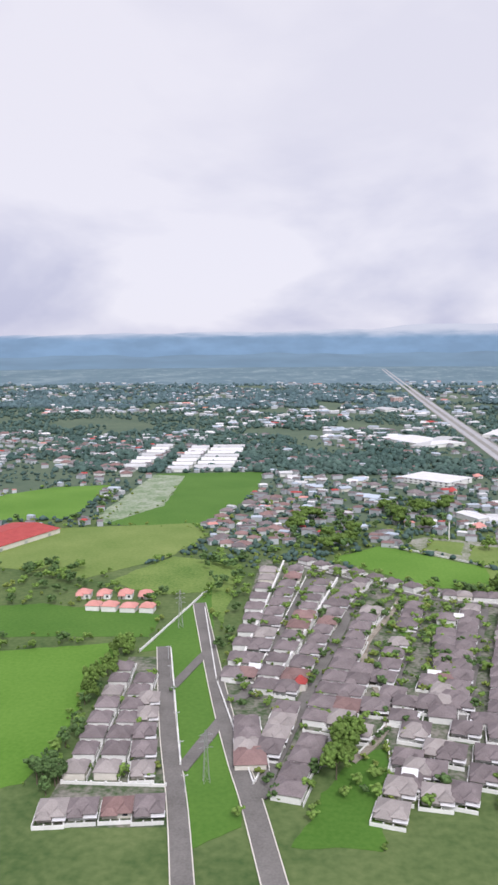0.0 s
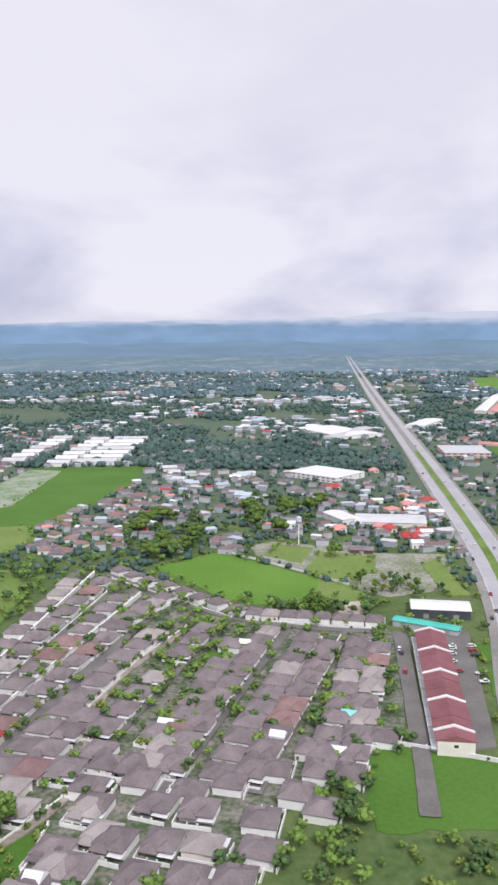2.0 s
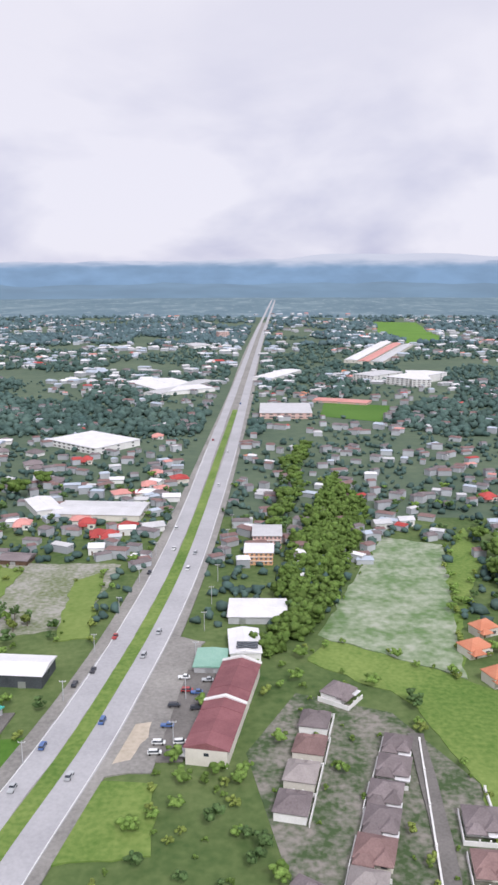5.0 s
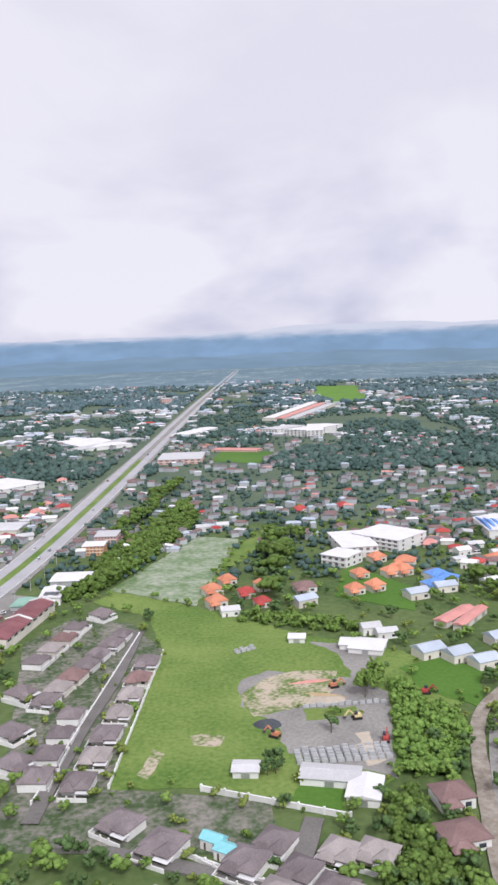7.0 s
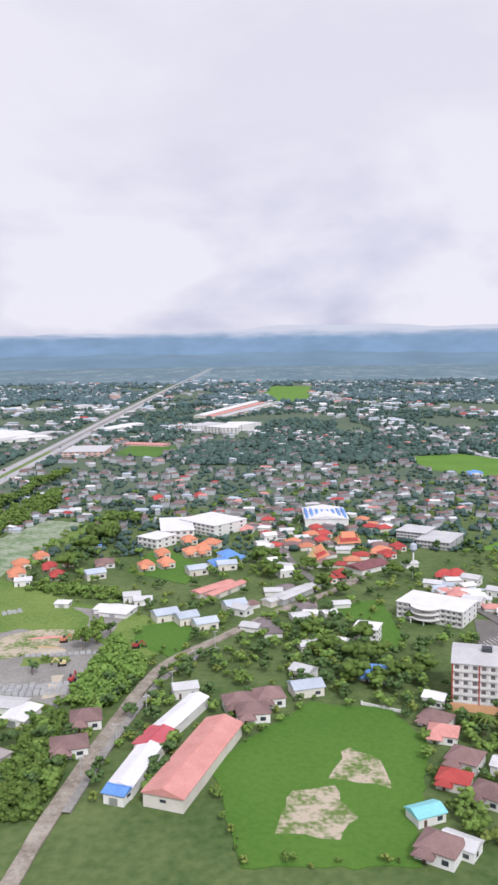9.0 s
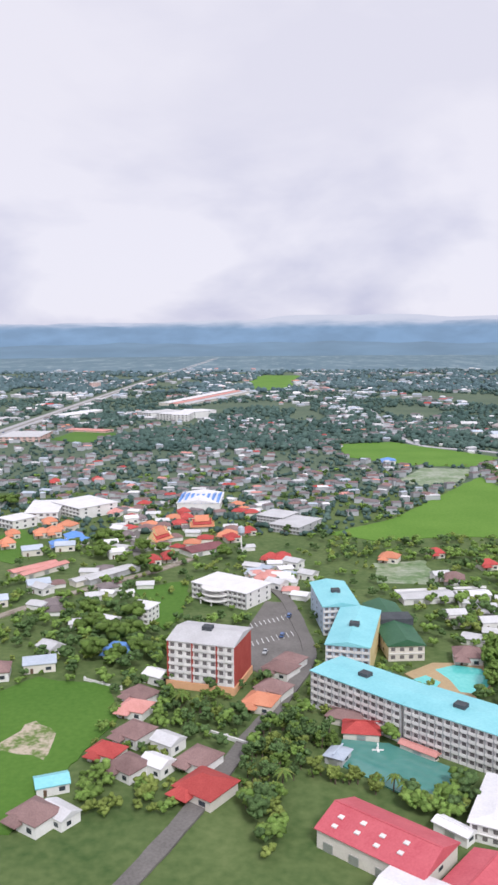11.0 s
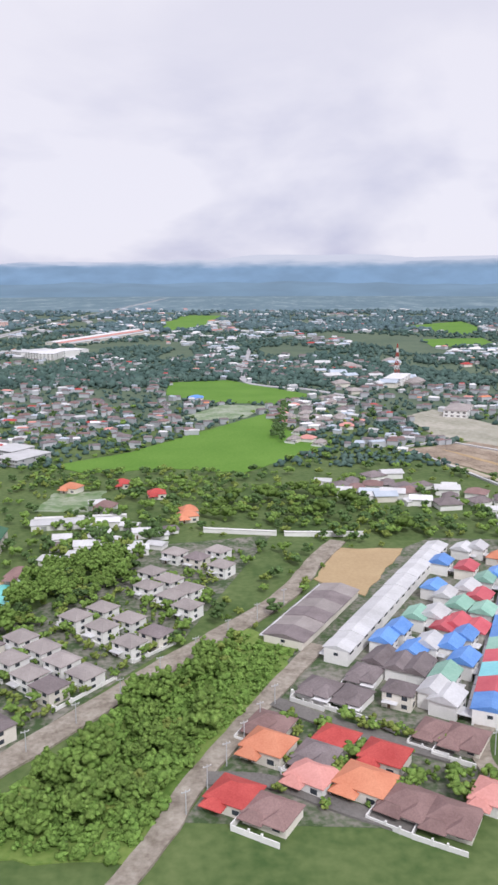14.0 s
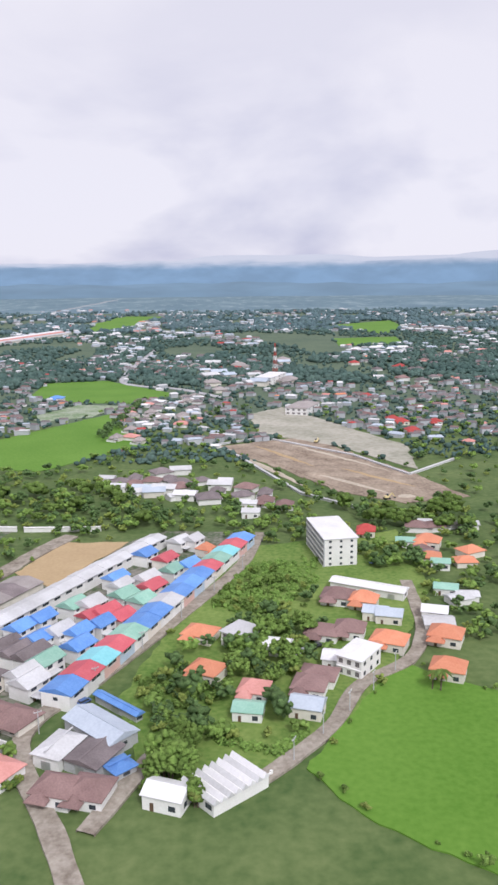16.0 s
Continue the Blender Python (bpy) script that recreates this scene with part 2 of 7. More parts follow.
M["leaf_a"] = surface("dark_leaves", (0.072, 0.132, 0.05), (0.158, 0.245, 0.09), 0.75, 0.9, 7, 0.9, rand=0.25, island=0.3, spec=0.08)
M["leaf_b"] = surface("mid_green_leaves", (0.10, 0.18, 0.04), (0.22, 0.315, 0.084), 0.75, 0.9, 7, 0.9, rand=0.25, island=0.3, spec=0.08)
M["leaf_c"] = surface("yellow_green_leaves", (0.14, 0.19, 0.045), (0.25, 0.30, 0.085), 0.75, 1.0, 7, 0.9, rand=0.25, island=0.22, spec=0.08)
M["scrub"] = surface("scrub_leaves", (0.115, 0.21, 0.048), (0.24, 0.365, 0.092), 0.8, 1.6, 8, 0.9, island=0.25, spec=0.08)
# Both far leaf colours have distance haze mixed in as a blue tint.
M["canopy"] = surface("haze_tinted_leaves", (0.055, 0.098, 0.092), (0.108, 0.162, 0.138), 0.85, 30, 10, 0, island=0.2, spec=0.05)
M["canopy_far"] = surface("bluer_haze_tinted_leaves", (0.082, 0.132, 0.15), (0.132, 0.19, 0.2), 0.85, 60, 10, 0, island=0.2, spec=0.05)
M["steel"] = surface("galvanised_steel", (0.42, 0.42, 0.43), (0.56, 0.56, 0.57), 0.45, 1, 8, 0, metal=0.6)
M["rubber"] = surface("tyre_rubber", (0.02, 0.02, 0.02), (0.035, 0.035, 0.035), 0.9, 0.3, 5, 0)


# ---- building blocks ----
def mesh_of(bm, name, material):
    me = bpy.data.meshes.new(name)
    bm.normal_update()
    bm.to_mesh(me)
    bm.free()
    me.materials.append(material)
    return me


def part(name, bm, material, parent, label=""):
    ob = new(name, mesh_of(bm, name, material))
    ob.parent = parent
    return tagged(ob, label)


def piece(name, me, parent, loc, rz=0.0, scale=None):
    ob = new(name, me)
    ob.parent = parent
    ob.location = loc
    ob.rotation_euler = (0, 0, rz)
    if scale:
        ob.scale = scale
    return ob


def thing(name, label, category, group="", kind="", at=None):
    ob = new(name)
    ob.empty_display_size = 0.5
    if at is not None:
        ob.matrix_world = at
    return tagged(ob, label, category, group, kind)


def box(bm, x0, y0, z0, x1, y1, z1, bevel=0.0):
    v = [bm.verts.new((x, y, z)) for z in (z0, z1) for x, y in ((x0, y0), (x1, y0), (x1, y1), (x0, y1))]
    fs = [bm.faces.new([v[i] for i in q]) for q in ((3, 2, 1, 0), (4, 5, 6, 7), (0, 1, 5, 4), (1, 2, 6, 5), (2, 3, 7, 6), (3, 0, 4, 7))]
    if bevel:
        es = {e for f in fs for e in f.edges}
        bmesh.ops.bevel(bm, geom=list(es), offset=bevel, segments=1, affect="EDGES")
    return bm


def boxes(*rows):
    bm = bmesh.new()
    for r in rows:
        box(bm, *r)
    return bm


def hip(bm, x0, y0, x1, y1, z, rise, lip=0.08, gable=False):
    """A hipped (or gabled) roof with a fascia of thickness lip, over the rectangle."""
    w, d = x1 - x0, y1 - y0
    if w >= d:
        k = 0.0 if gable else d / 2 * 0.92
        ridge = [(x0 + k, (y0 + y1) / 2), (x1 - k, (y0 + y1) / 2)]
    else:
        k = 0.0 if gable else w / 2 * 0.92
        ridge = [((x0 + x1) / 2, y0 + k), ((x0 + x1) / 2, y1 - k)]
    lo = [bm.verts.new((x, y, z)) for x, y in ((x0, y0), (x1, y0), (x1, y1), (x0, y1))]
    up = [bm.verts.new((x, y, z + lip)) for x, y in ((x0, y0), (x1, y0), (x1, y1), (x0, y1))]
    r = [bm.verts.new((x, y, z + lip + rise)) for x, y in ridge]
    bm.faces.new(lo[::-1])
    for i in range(4):
        j = (i + 1) % 4
        bm.faces.new((lo[i], lo[j], up[j], up[i]))
    if w >= d:
        bm.faces.new((up[0], up[1], r[1], r[0]))
        bm.faces.new((up[2], up[3], r[0], r[1]))
        bm.faces.new((up[1], up[2], r[1]))
        bm.faces.new((up[3], up[0], r[0]))
    else:
        bm.faces.new((up[1], up[2], r[1], r[0]))
        bm.faces.new((up[3], up[0], r[0], r[1]))
        bm.faces.new((up[0], up[1], r[0]))
        bm.faces.new((up[2], up[3], r[1]))
    return bm


def roof_of(x0, y0, x1, y1, z, rise, lip=0.08, gable=False):
    return hip(bmesh.new(), x0, y0, x1, y1, z, rise, lip, gable)


LAID = []
LANES = []
HOMES = []
FIELDS = []
EDGES = []


def patch(name, label, material, *corners, category="ground"):
    """A flat piece of ground with a skirt, through the corners in turn; each lies a little over the one before."""
    bm = bmesh.new()
    z = 0.03 + 0.0025 * len(LAID)
    LAID.append(z)
    pts = [(corners[i], corners[i + 1]) for i in range(0, len(corners), 2)]
    area = sum(a[0] * b[1] - b[0] * a[1] for a, b in zip(pts, pts[1:] + pts[:1]))
    if area < 0:
        pts.reverse()
    FIELDS.append(list(pts))
    if name in ("field", "yard"):
        soft_edge = []
        for (x0, y0), (x1, y1) in zip(pts, pts[1:] + pts[:1]):
            n = max(1, min(24, int(math.hypot(x1 - x0, y1 - y0) / 1.6)))
            for i in range(n):
                x, y = x0 + (x1 - x0) * i / n, y0 + (y1 - y0) * i / n
                soft_edge.append((x + 0.9 * noise.noise((x * 0.35, y * 0.35, 1)), y + 0.9 * noise.noise((x * 0.35, y * 0.35, 9))))
        pts = soft_edge
        if name == "field":
            EDGES.extend(pts)
    top = [bm.verts.new((x, y, z)) for x, y in pts]
    low = [bm.verts.new((x, y, -0.3)) for x, y in pts]
    bm.faces.new(top)
    for i in range(len(pts)):
        j = (i + 1) % len(pts)
        bm.faces.new((low[i], low[j], top[j], top[i]))
    ob = new(name, mesh_of(bm, name, material))
    return tagged(ob, label, category, "", "structure")


def strip(name, label, material, width, *corners, category="road", kind="structure"):
    """A ribbon of ground along a line of points, rounded by a spline."""
    pts = [Vector((corners[i], corners[i + 1], 0)) for i in range(0, len(corners), 2)]
    z = 0.03 + 0.0025 * len(LAID)
    LAID.append(z)
    line = []
    for i in range(len(pts) - 1):
        p0, p1, p2, p3 = pts[max(i - 1, 0)], pts[i], pts[i + 1], pts[min(i + 2, len(pts) - 1)]
        for k in range(10):
            s = k / 10
            line.append(0.5 * ((2 * p1) + (p2 - p0) * s + (2 * p0 - 5 * p1 + 4 * p2 - p3) * s * s + (3 * p1 - p0 - 3 * p2 + p3) * s ** 3))
    line.append(pts[-1])
    for p, q in zip(line, line[1:]):
        n = max(1, int((q - p).length / 5))
        LANES.extend((p.x + (q.x - p.x) * i / n, p.y + (q.y - p.y) * i / n, width / 2) for i in range(n))
    bm = bmesh.new()
    last = None
    for i, p in enumerate(line):
        d = (line[min(i + 1, len(line) - 1)] - line[max(i - 1, 0)]).normalized()
        n = Vector((-d.y, d.x, 0)) * width / 2 * (1 + (0.16 if width < 3.5 and name == "road" else 0.0) * noise.noise((p.x * 0.3, p.y * 0.3, 2)))
        row = [bm.verts.new((p + n).to_tuple()[:2] + (-0.3,)), bm.verts.new((p + n).to_tuple()[:2] + (z,)), bm.verts.new((p - n).to_tuple()[:2] + (z,)), bm.verts.new((p - n).to_tuple()[:2] + (-0.3,))]
        if last:
            for a in range(3):
                bm.faces.new((last[a], last[a + 1], row[a + 1], row[a]))
        last = row
    ob = new(name, mesh_of(bm, name, material))
    return tagged(ob, label, category, "", kind)


def along(x0, y0, x1, y1):
    """Length and heading of the line."""
    return math.hypot(x1 - x0, y1 - y0), math.atan2(y1 - y0, x1 - x0)


def inside(x, y, poly):
    c = False
    for (x0, y0), (x1, y1) in zip(poly, poly[1:] + poly[:1]):
        if (y0 > y) != (y1 > y) and x < (x1 - x0) * (y - y0) / (y1 - y0) + x0:
            c = not c
    return c


def pairs(flat):
    return [(flat[i], flat[i + 1]) for i in range(0, len(flat), 2)]


def free(x, y, r, tables):
    for t, k in tables:
        if len(t) and (((t[:, 0] - x) ** 2 + (t[:, 1] - y) ** 2) < np.maximum(t[:, 2] + r * k, 0) ** 2).any():
            return False
    return True


def spots(corners, n, r, seed, keep=True):
    """n free places inside the polygon, at least r from houses and lanes."""
    rng = random.Random(seed)
    poly = pairs(corners)
    x0, x1 = min(p[0] for p in poly), max(p[0] for p in poly)
    y0, y1 = min(p[1] for p in poly), max(p[1] for p in poly)
    got, tries = [], 0
    tables = [(np.array(HOMES), 1.0), (np.array(LANES), 0.5)]
    tables = [(t[(t[:, 0] > x0 - 6) & (t[:, 0] < x1 + 6) & (t[:, 1] > y0 - 6) & (t[:, 1] < y1 + 6)], k) for t, k in tables]
    while len(got) < n and tries < n * 25:
        tries += 1
        x, y = rng.uniform(x0, x1), rng.uniform(y0, y1)
        if inside(x, y, poly) and (not keep or free(x, y, r, tables)):
            got.append((x, y))
    return got

# Wall colour is dulled towards blue to imitate haze in the distance.
M["far_wall"] = surface("haze_tinted_far_walls", (0.33, 0.34, 0.37), (0.52, 0.53, 0.56), 0.85, 30, 5, 0, island=0.15)
# ---- the ground ----
bm = bmesh.new()
xs = np.linspace(-2600, 2600, 27)
ys = np.concatenate([np.linspace(-400, 600, 11), np.linspace(800, 4700, 14)])
grid = [[bm.verts.new((x, y, 0.0)) for x in xs] for y in ys]
for j in range(len(ys) - 1):
    for i in range(len(xs) - 1):
        bm.faces.new((grid[j][i], grid[j][i + 1], grid[j + 1][i + 1], grid[j + 1][i]))
tagged(new("ground", mesh_of(bm, "ground", M["ground"])), "green and brown plain of gardens, grass and bare earth", "ground", "", "structure")


def hills(name, label, dist, height, colour, seed, rise, fade):
    """A far ridge under the clouds: a folded slope from the plain up to its crest, its distance haze painted as blue
    glow.
    """
    m = bpy.data.materials.new(name)
    m.use_nodes = True
    ns, ln = m.node_tree.nodes, m.node_tree.links
    b = ns["Principled BSDF"]
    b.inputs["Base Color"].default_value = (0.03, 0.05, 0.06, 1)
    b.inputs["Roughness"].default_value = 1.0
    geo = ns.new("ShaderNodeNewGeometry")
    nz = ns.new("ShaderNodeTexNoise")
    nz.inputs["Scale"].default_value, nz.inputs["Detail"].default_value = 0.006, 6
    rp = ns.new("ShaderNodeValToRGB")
    # Haze blue is put into the emission; the slopes glow without any lamp.
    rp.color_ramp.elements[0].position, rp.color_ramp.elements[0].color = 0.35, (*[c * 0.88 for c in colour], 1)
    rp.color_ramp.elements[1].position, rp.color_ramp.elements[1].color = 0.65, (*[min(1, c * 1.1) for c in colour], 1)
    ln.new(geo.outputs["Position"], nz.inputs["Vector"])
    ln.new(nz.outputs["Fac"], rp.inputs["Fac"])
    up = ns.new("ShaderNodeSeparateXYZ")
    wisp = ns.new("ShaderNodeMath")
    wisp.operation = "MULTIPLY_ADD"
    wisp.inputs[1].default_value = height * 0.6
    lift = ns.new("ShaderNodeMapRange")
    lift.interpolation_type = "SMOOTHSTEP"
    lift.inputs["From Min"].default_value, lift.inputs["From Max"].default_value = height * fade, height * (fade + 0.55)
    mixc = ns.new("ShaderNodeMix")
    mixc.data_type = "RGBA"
    # Cloud grey is blended into the glow colour towards the crest.
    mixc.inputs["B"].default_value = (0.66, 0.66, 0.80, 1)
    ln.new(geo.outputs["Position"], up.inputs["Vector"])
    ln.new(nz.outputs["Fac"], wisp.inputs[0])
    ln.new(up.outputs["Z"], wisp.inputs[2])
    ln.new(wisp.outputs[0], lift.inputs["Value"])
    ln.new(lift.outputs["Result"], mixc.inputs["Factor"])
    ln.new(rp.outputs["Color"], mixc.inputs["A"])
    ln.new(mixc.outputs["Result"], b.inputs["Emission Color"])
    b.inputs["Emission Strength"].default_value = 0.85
    bm = bmesh.new()
    cols = 90
    prev = None
    for i in range(cols + 1):
        a = radians(-48 + 96 * i / cols)
        x, y = math.sin(a), math.cos(a)
        crest = height * (1 + 0.32 * noise.noise((i * 0.09, seed, 0)) + 0.14 * noise.noise((i * 0.3, seed, 3))) + rise * (i / cols)
        col = []
        for k in range(5):
            s = k / 4
            d = dist + 300 * s + 40 * noise.noise((i * 0.35, k * 0.7, seed))
            col.append(bm.verts.new((x * d, y * d, -2 + crest * s ** 0.8 + 7 * noise.noise((i * 0.5, k, seed + 5)) * s)))
        if prev:
            for k in range(4):
                bm.faces.new((prev[k], col[k], col[k + 1], prev[k + 1]))
        prev = col
    for f in bm.faces:
        f.smooth = True
    tagged(new("backdrop", mesh_of(bm, "backdrop", m)), label, "hills", "", "structure")


# The lowest ridge is added to stand in for haze over the plain.
hills("haze_ridge", "low blue ridge added as haze at the edge of the plain", 2350, 34, (0.155, 0.25, 0.385), 3, 6, 4.0)
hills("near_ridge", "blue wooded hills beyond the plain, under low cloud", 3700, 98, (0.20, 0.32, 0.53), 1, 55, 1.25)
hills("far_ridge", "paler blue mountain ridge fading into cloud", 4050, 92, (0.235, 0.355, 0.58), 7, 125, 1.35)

def far_plain():
    """The last of the plain before the hills, haze painted as one blue glow: woods, clearings and pale roofs no longer
    told apart.
    """
    m = bpy.data.materials.new("far_plain")
    m.use_nodes = True
    ns, ln = m.node_tree.nodes, m.node_tree.links
    b = ns["Principled BSDF"]
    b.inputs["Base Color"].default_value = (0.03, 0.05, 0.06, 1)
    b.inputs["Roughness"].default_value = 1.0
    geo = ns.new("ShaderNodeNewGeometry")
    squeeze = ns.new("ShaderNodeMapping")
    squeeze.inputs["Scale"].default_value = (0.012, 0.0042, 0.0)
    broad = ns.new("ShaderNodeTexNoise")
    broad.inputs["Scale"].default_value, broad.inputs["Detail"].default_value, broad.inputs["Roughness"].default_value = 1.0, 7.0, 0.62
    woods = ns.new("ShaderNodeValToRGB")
    # These emission colours carry the haze; the sheet glows though it is no lamp.
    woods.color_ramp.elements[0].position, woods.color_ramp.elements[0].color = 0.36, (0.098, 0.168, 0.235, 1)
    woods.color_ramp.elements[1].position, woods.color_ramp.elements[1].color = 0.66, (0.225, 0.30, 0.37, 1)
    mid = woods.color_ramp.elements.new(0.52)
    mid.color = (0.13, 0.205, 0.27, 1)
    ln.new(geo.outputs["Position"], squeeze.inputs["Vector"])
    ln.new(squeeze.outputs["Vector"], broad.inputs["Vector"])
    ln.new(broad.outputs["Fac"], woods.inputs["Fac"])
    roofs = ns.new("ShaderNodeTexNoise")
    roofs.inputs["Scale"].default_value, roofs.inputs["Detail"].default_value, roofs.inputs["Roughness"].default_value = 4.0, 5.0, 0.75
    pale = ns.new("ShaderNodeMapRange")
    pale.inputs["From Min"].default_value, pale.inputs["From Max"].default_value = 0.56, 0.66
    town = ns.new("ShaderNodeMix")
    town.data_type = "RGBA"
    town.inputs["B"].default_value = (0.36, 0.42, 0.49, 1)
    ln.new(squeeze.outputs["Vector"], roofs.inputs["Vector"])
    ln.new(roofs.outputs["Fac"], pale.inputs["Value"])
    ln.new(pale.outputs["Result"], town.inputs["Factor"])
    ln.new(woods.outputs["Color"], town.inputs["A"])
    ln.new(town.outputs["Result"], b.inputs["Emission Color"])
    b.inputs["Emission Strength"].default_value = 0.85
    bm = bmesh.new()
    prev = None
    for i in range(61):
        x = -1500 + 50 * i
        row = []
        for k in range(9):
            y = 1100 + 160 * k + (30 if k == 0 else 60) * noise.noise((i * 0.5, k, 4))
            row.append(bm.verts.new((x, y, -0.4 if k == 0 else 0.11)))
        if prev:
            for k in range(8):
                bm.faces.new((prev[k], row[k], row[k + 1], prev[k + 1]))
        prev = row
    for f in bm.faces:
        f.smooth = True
    tagged(new("backdrop", mesh_of(bm, "backdrop", m)), "far plain of woods and clearings with painted blue haze", "plain", "", "structure")


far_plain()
tagged(new("ground", mesh_of(boxes((-1500, 262, -0.2, 1400, 2400, 0.02)), "ground", M["wood_floor"])), "dark wooded floor of the far plain", "ground", "", "structure")
# estate plots
patch("plots", "concrete yards and small gardens of the estate", M["plots"], -184.5, 121.6, -186.2, 209.6, -158.7, 197.1, -135.1, 182.9, -107.4, 169.7, -113.5, 127.2, -128.6, 110.6, -137.8, 94.9, -156.9, 93.2, -157.0, 105.3, -161.2, 103.2, -174.1, 88.4, -176.9, 93.7)
patch("plots", "concrete yards and small gardens of the estate", M["plots"], -202.1, 79.2, -202.6, 91.1, -204.6, 135.1, -198.7, 135.6, -185.0, 81.0)
patch("plots", "concrete yards and small gardens of the estate", M["plots"], -51.6, 101.1, -65.9, 164.3, -59.5, 178.7, -47.1, 173.9, -39.4, 158.9, -41.2, 113.2, -21.6, 109.5, -20.5, 99.0)
patch("plots", "paved yards and small gardens of the villa estate", M["plots"], 93.3, 67.5, 97.7, 99.2, 119.8, 137.8, 139.8, 143.1, 125.7, 97.2, 105.9, 65.9)
patch("plots", "paved yards of the terraced streets", M["plots"], 128.1, 58.6, 138.0, 81.7, 136.1, 98.5, 147.8, 120.2, 170.1, 140.6, 190.2, 138.1, 182.4, 111.5, 158.6, 69.6, 154.5, 57.0)

# fields and bare ground
patch("field", "bright green paddy field", M["rice"], -242.8, 131.4, -210.0, 142.0, -207.6, 135.6, -208.1, 118.1, -205.9, 100.4, -207.5, 89.1, -217.2, 82.7)
patch("field", "dark green paddy field", M["rice_dark"], -257.2, 158.7, -233.4, 165.0, -203.5, 159.9, -203.0, 145.9, -222.7, 144.6, -247.8, 140.9)
patch("field", "bright green paddy field", M["rice"], -318.7, 275.9, -285.5, 319.4, -262.8, 326.8, -257.2, 257.7, -303.7, 247.4)
patch("field", "wide green meadow", M["rice_dark"], -244.7, 249.7, -250.1, 359.1, -200.1, 367.8, -198.1, 308.9, -209.1, 251.0, -213.1, 246.4)
patch("field", "half-flooded pale field", M["mud"], -250.1, 261.1, -250.7, 355.7, -235.5, 353.5, -230.2, 283.1, -243.0, 250.7)
patch("field", "yellowish meadow", M["meadow"], -279.5, 201.3, -256.0, 242.8, -214.3, 253.1, -205.5, 236.6, -212.7, 209.1, -230.1, 186.1)
patch("field", "rough green meadow", M["grass"], -222.8, 184.3, -211.3, 210.4, -191.0, 203.3, -189.3, 153.9, -197.5, 177.1, -209.3, 173.7)
patch("field", "green verge between two estate roads", M["rice_dark"], -203.1, 137.8, -196.0, 180.9, -182.9, 110.1, -175.9, 81.9, -182.4, 76.7, -198.0, 140.1)
patch("field", "small green field beside the canal", M["rice_dark"], -169.8, 78.0, -165.3, 93.4, -161.3, 101.5, -157.0, 104.5, -157.2, 94.3, -158.8, 79.2)
patch("field", "bright green paddy field", M["rice"], -166.1, 211.9, -152.2, 227.2, -117.4, 199.1, -124.4, 183.5, -144.2, 187.2)
patch("yard", "grey gravel yard with dry grass", M["gravel_grass"], -144.2, 232.4, -138.7, 239.6, -119.7, 233.9, -111.5, 229.1, -92.5, 229.1, -93.8, 200.5, -109.8, 192.6, -116.0, 197.0, -118.6, 202.7, -139.5, 220.6)
patch("field", "dry yellow-green plot", M["meadow"], -139.3, 224.5, -136.2, 236.3, -126.9, 233.1, -130.0, 217.9)
patch("field", "dry yellow-green plot", M["meadow"], -122.3, 209.6, -117.1, 224.4, -111.0, 223.3, -115.8, 203.4)
patch("field", "yellowish meadow", M["meadow"], -126.3, 188.9, -125.1, 205.2, -115.8, 196.1, -115.5, 189.4)
patch("yard", "pale concrete pad", M["dirt"], -121.6, 181.0, -120.1, 189.3, -115.9, 189.8, -115.6, 181.7)
patch("field", "grass plot behind a white wall", M["rice_dark"], -118.7, 107.1, -118.7, 123.9, -115.2, 127.0, -100.5, 123.6, -101.9, 108.7)
patch("field", "bright weedy meadow", M["grass"], -41.6, 113.3, -41.0, 133.5, -39.4, 158.9, -44.3, 177.1, -57.6, 188.0, -54.0, 195.9, -35.6, 183.3, -26.2, 174.9, -12.8, 163.4, 10.6, 149.4, 7.0, 133.2, -7.2, 112.1, -12.5, 106.7, -30.4, 112.4)
patch("field", "flooded pale paddy", M["mud"], -55.4, 197.2, -38.3, 247.3, -26.4, 241.9, -28.9, 224.1, -35.1, 183.3)
patch("field", "green strip beside the paddy", M["grass"], -35.1, 183.3, -28.3, 229.8, -19.0, 254.4, -20.8, 231.5, -30.9, 203.8)
patch("yard", "gravel works yard", M["gravel"], -25.7, 144.3, -20.9, 147.5, -7.1, 143.6, -2.7, 138.5, -5.9, 113.5, -19.2, 120.3, -19.7, 127.6, -25.2, 135.2)
patch("yard", "grey gravel yard", M["gravel"], -13.0, 160.4, -1.8, 157.6, -3.0, 142.0, -7.2, 143.1, -8.7, 154.2)
patch("yard", "pinkish bare earth on the works yard", M["patchy"], -25.6, 138.5, -21.7, 144.9, -16.6, 147.2, -9.8, 147.0, -9.1, 140.9, -13.7, 135.5, -19.2, 132.5, -23.6, 131.1)
patch("yard", "pale sand on the works yard", M["dirt"], -9.2, 124.8, -7.4, 125.7, -6.7, 118.1, -9.2, 116.0)
patch("field", "weedy strip on the works yard", M["meadow"], -16.0, 133.3, -8.2, 133.7, -8.1, 130.9, -15.6, 129.3)
patch("field", "mown lawn before the yard wall", M["rice_dark"], -18.8, 109.1, -17.5, 113.2, -12.8, 111.0, -13.1, 105.5)
patch("field", "green lawn on an empty estate plot", M["rice_dark"], -146.4, 155.8, -144.3, 159.8, -141.6, 158.1, -141.7, 151.7, -144.1, 150.8)
patch("field", "green lawn on an empty estate plot", M["rice_dark"], -154.2, 156.2, -152.4, 158.1, -149.1, 155.2, -150.2, 149.9)
CLEAR = FIELDS[-2:]
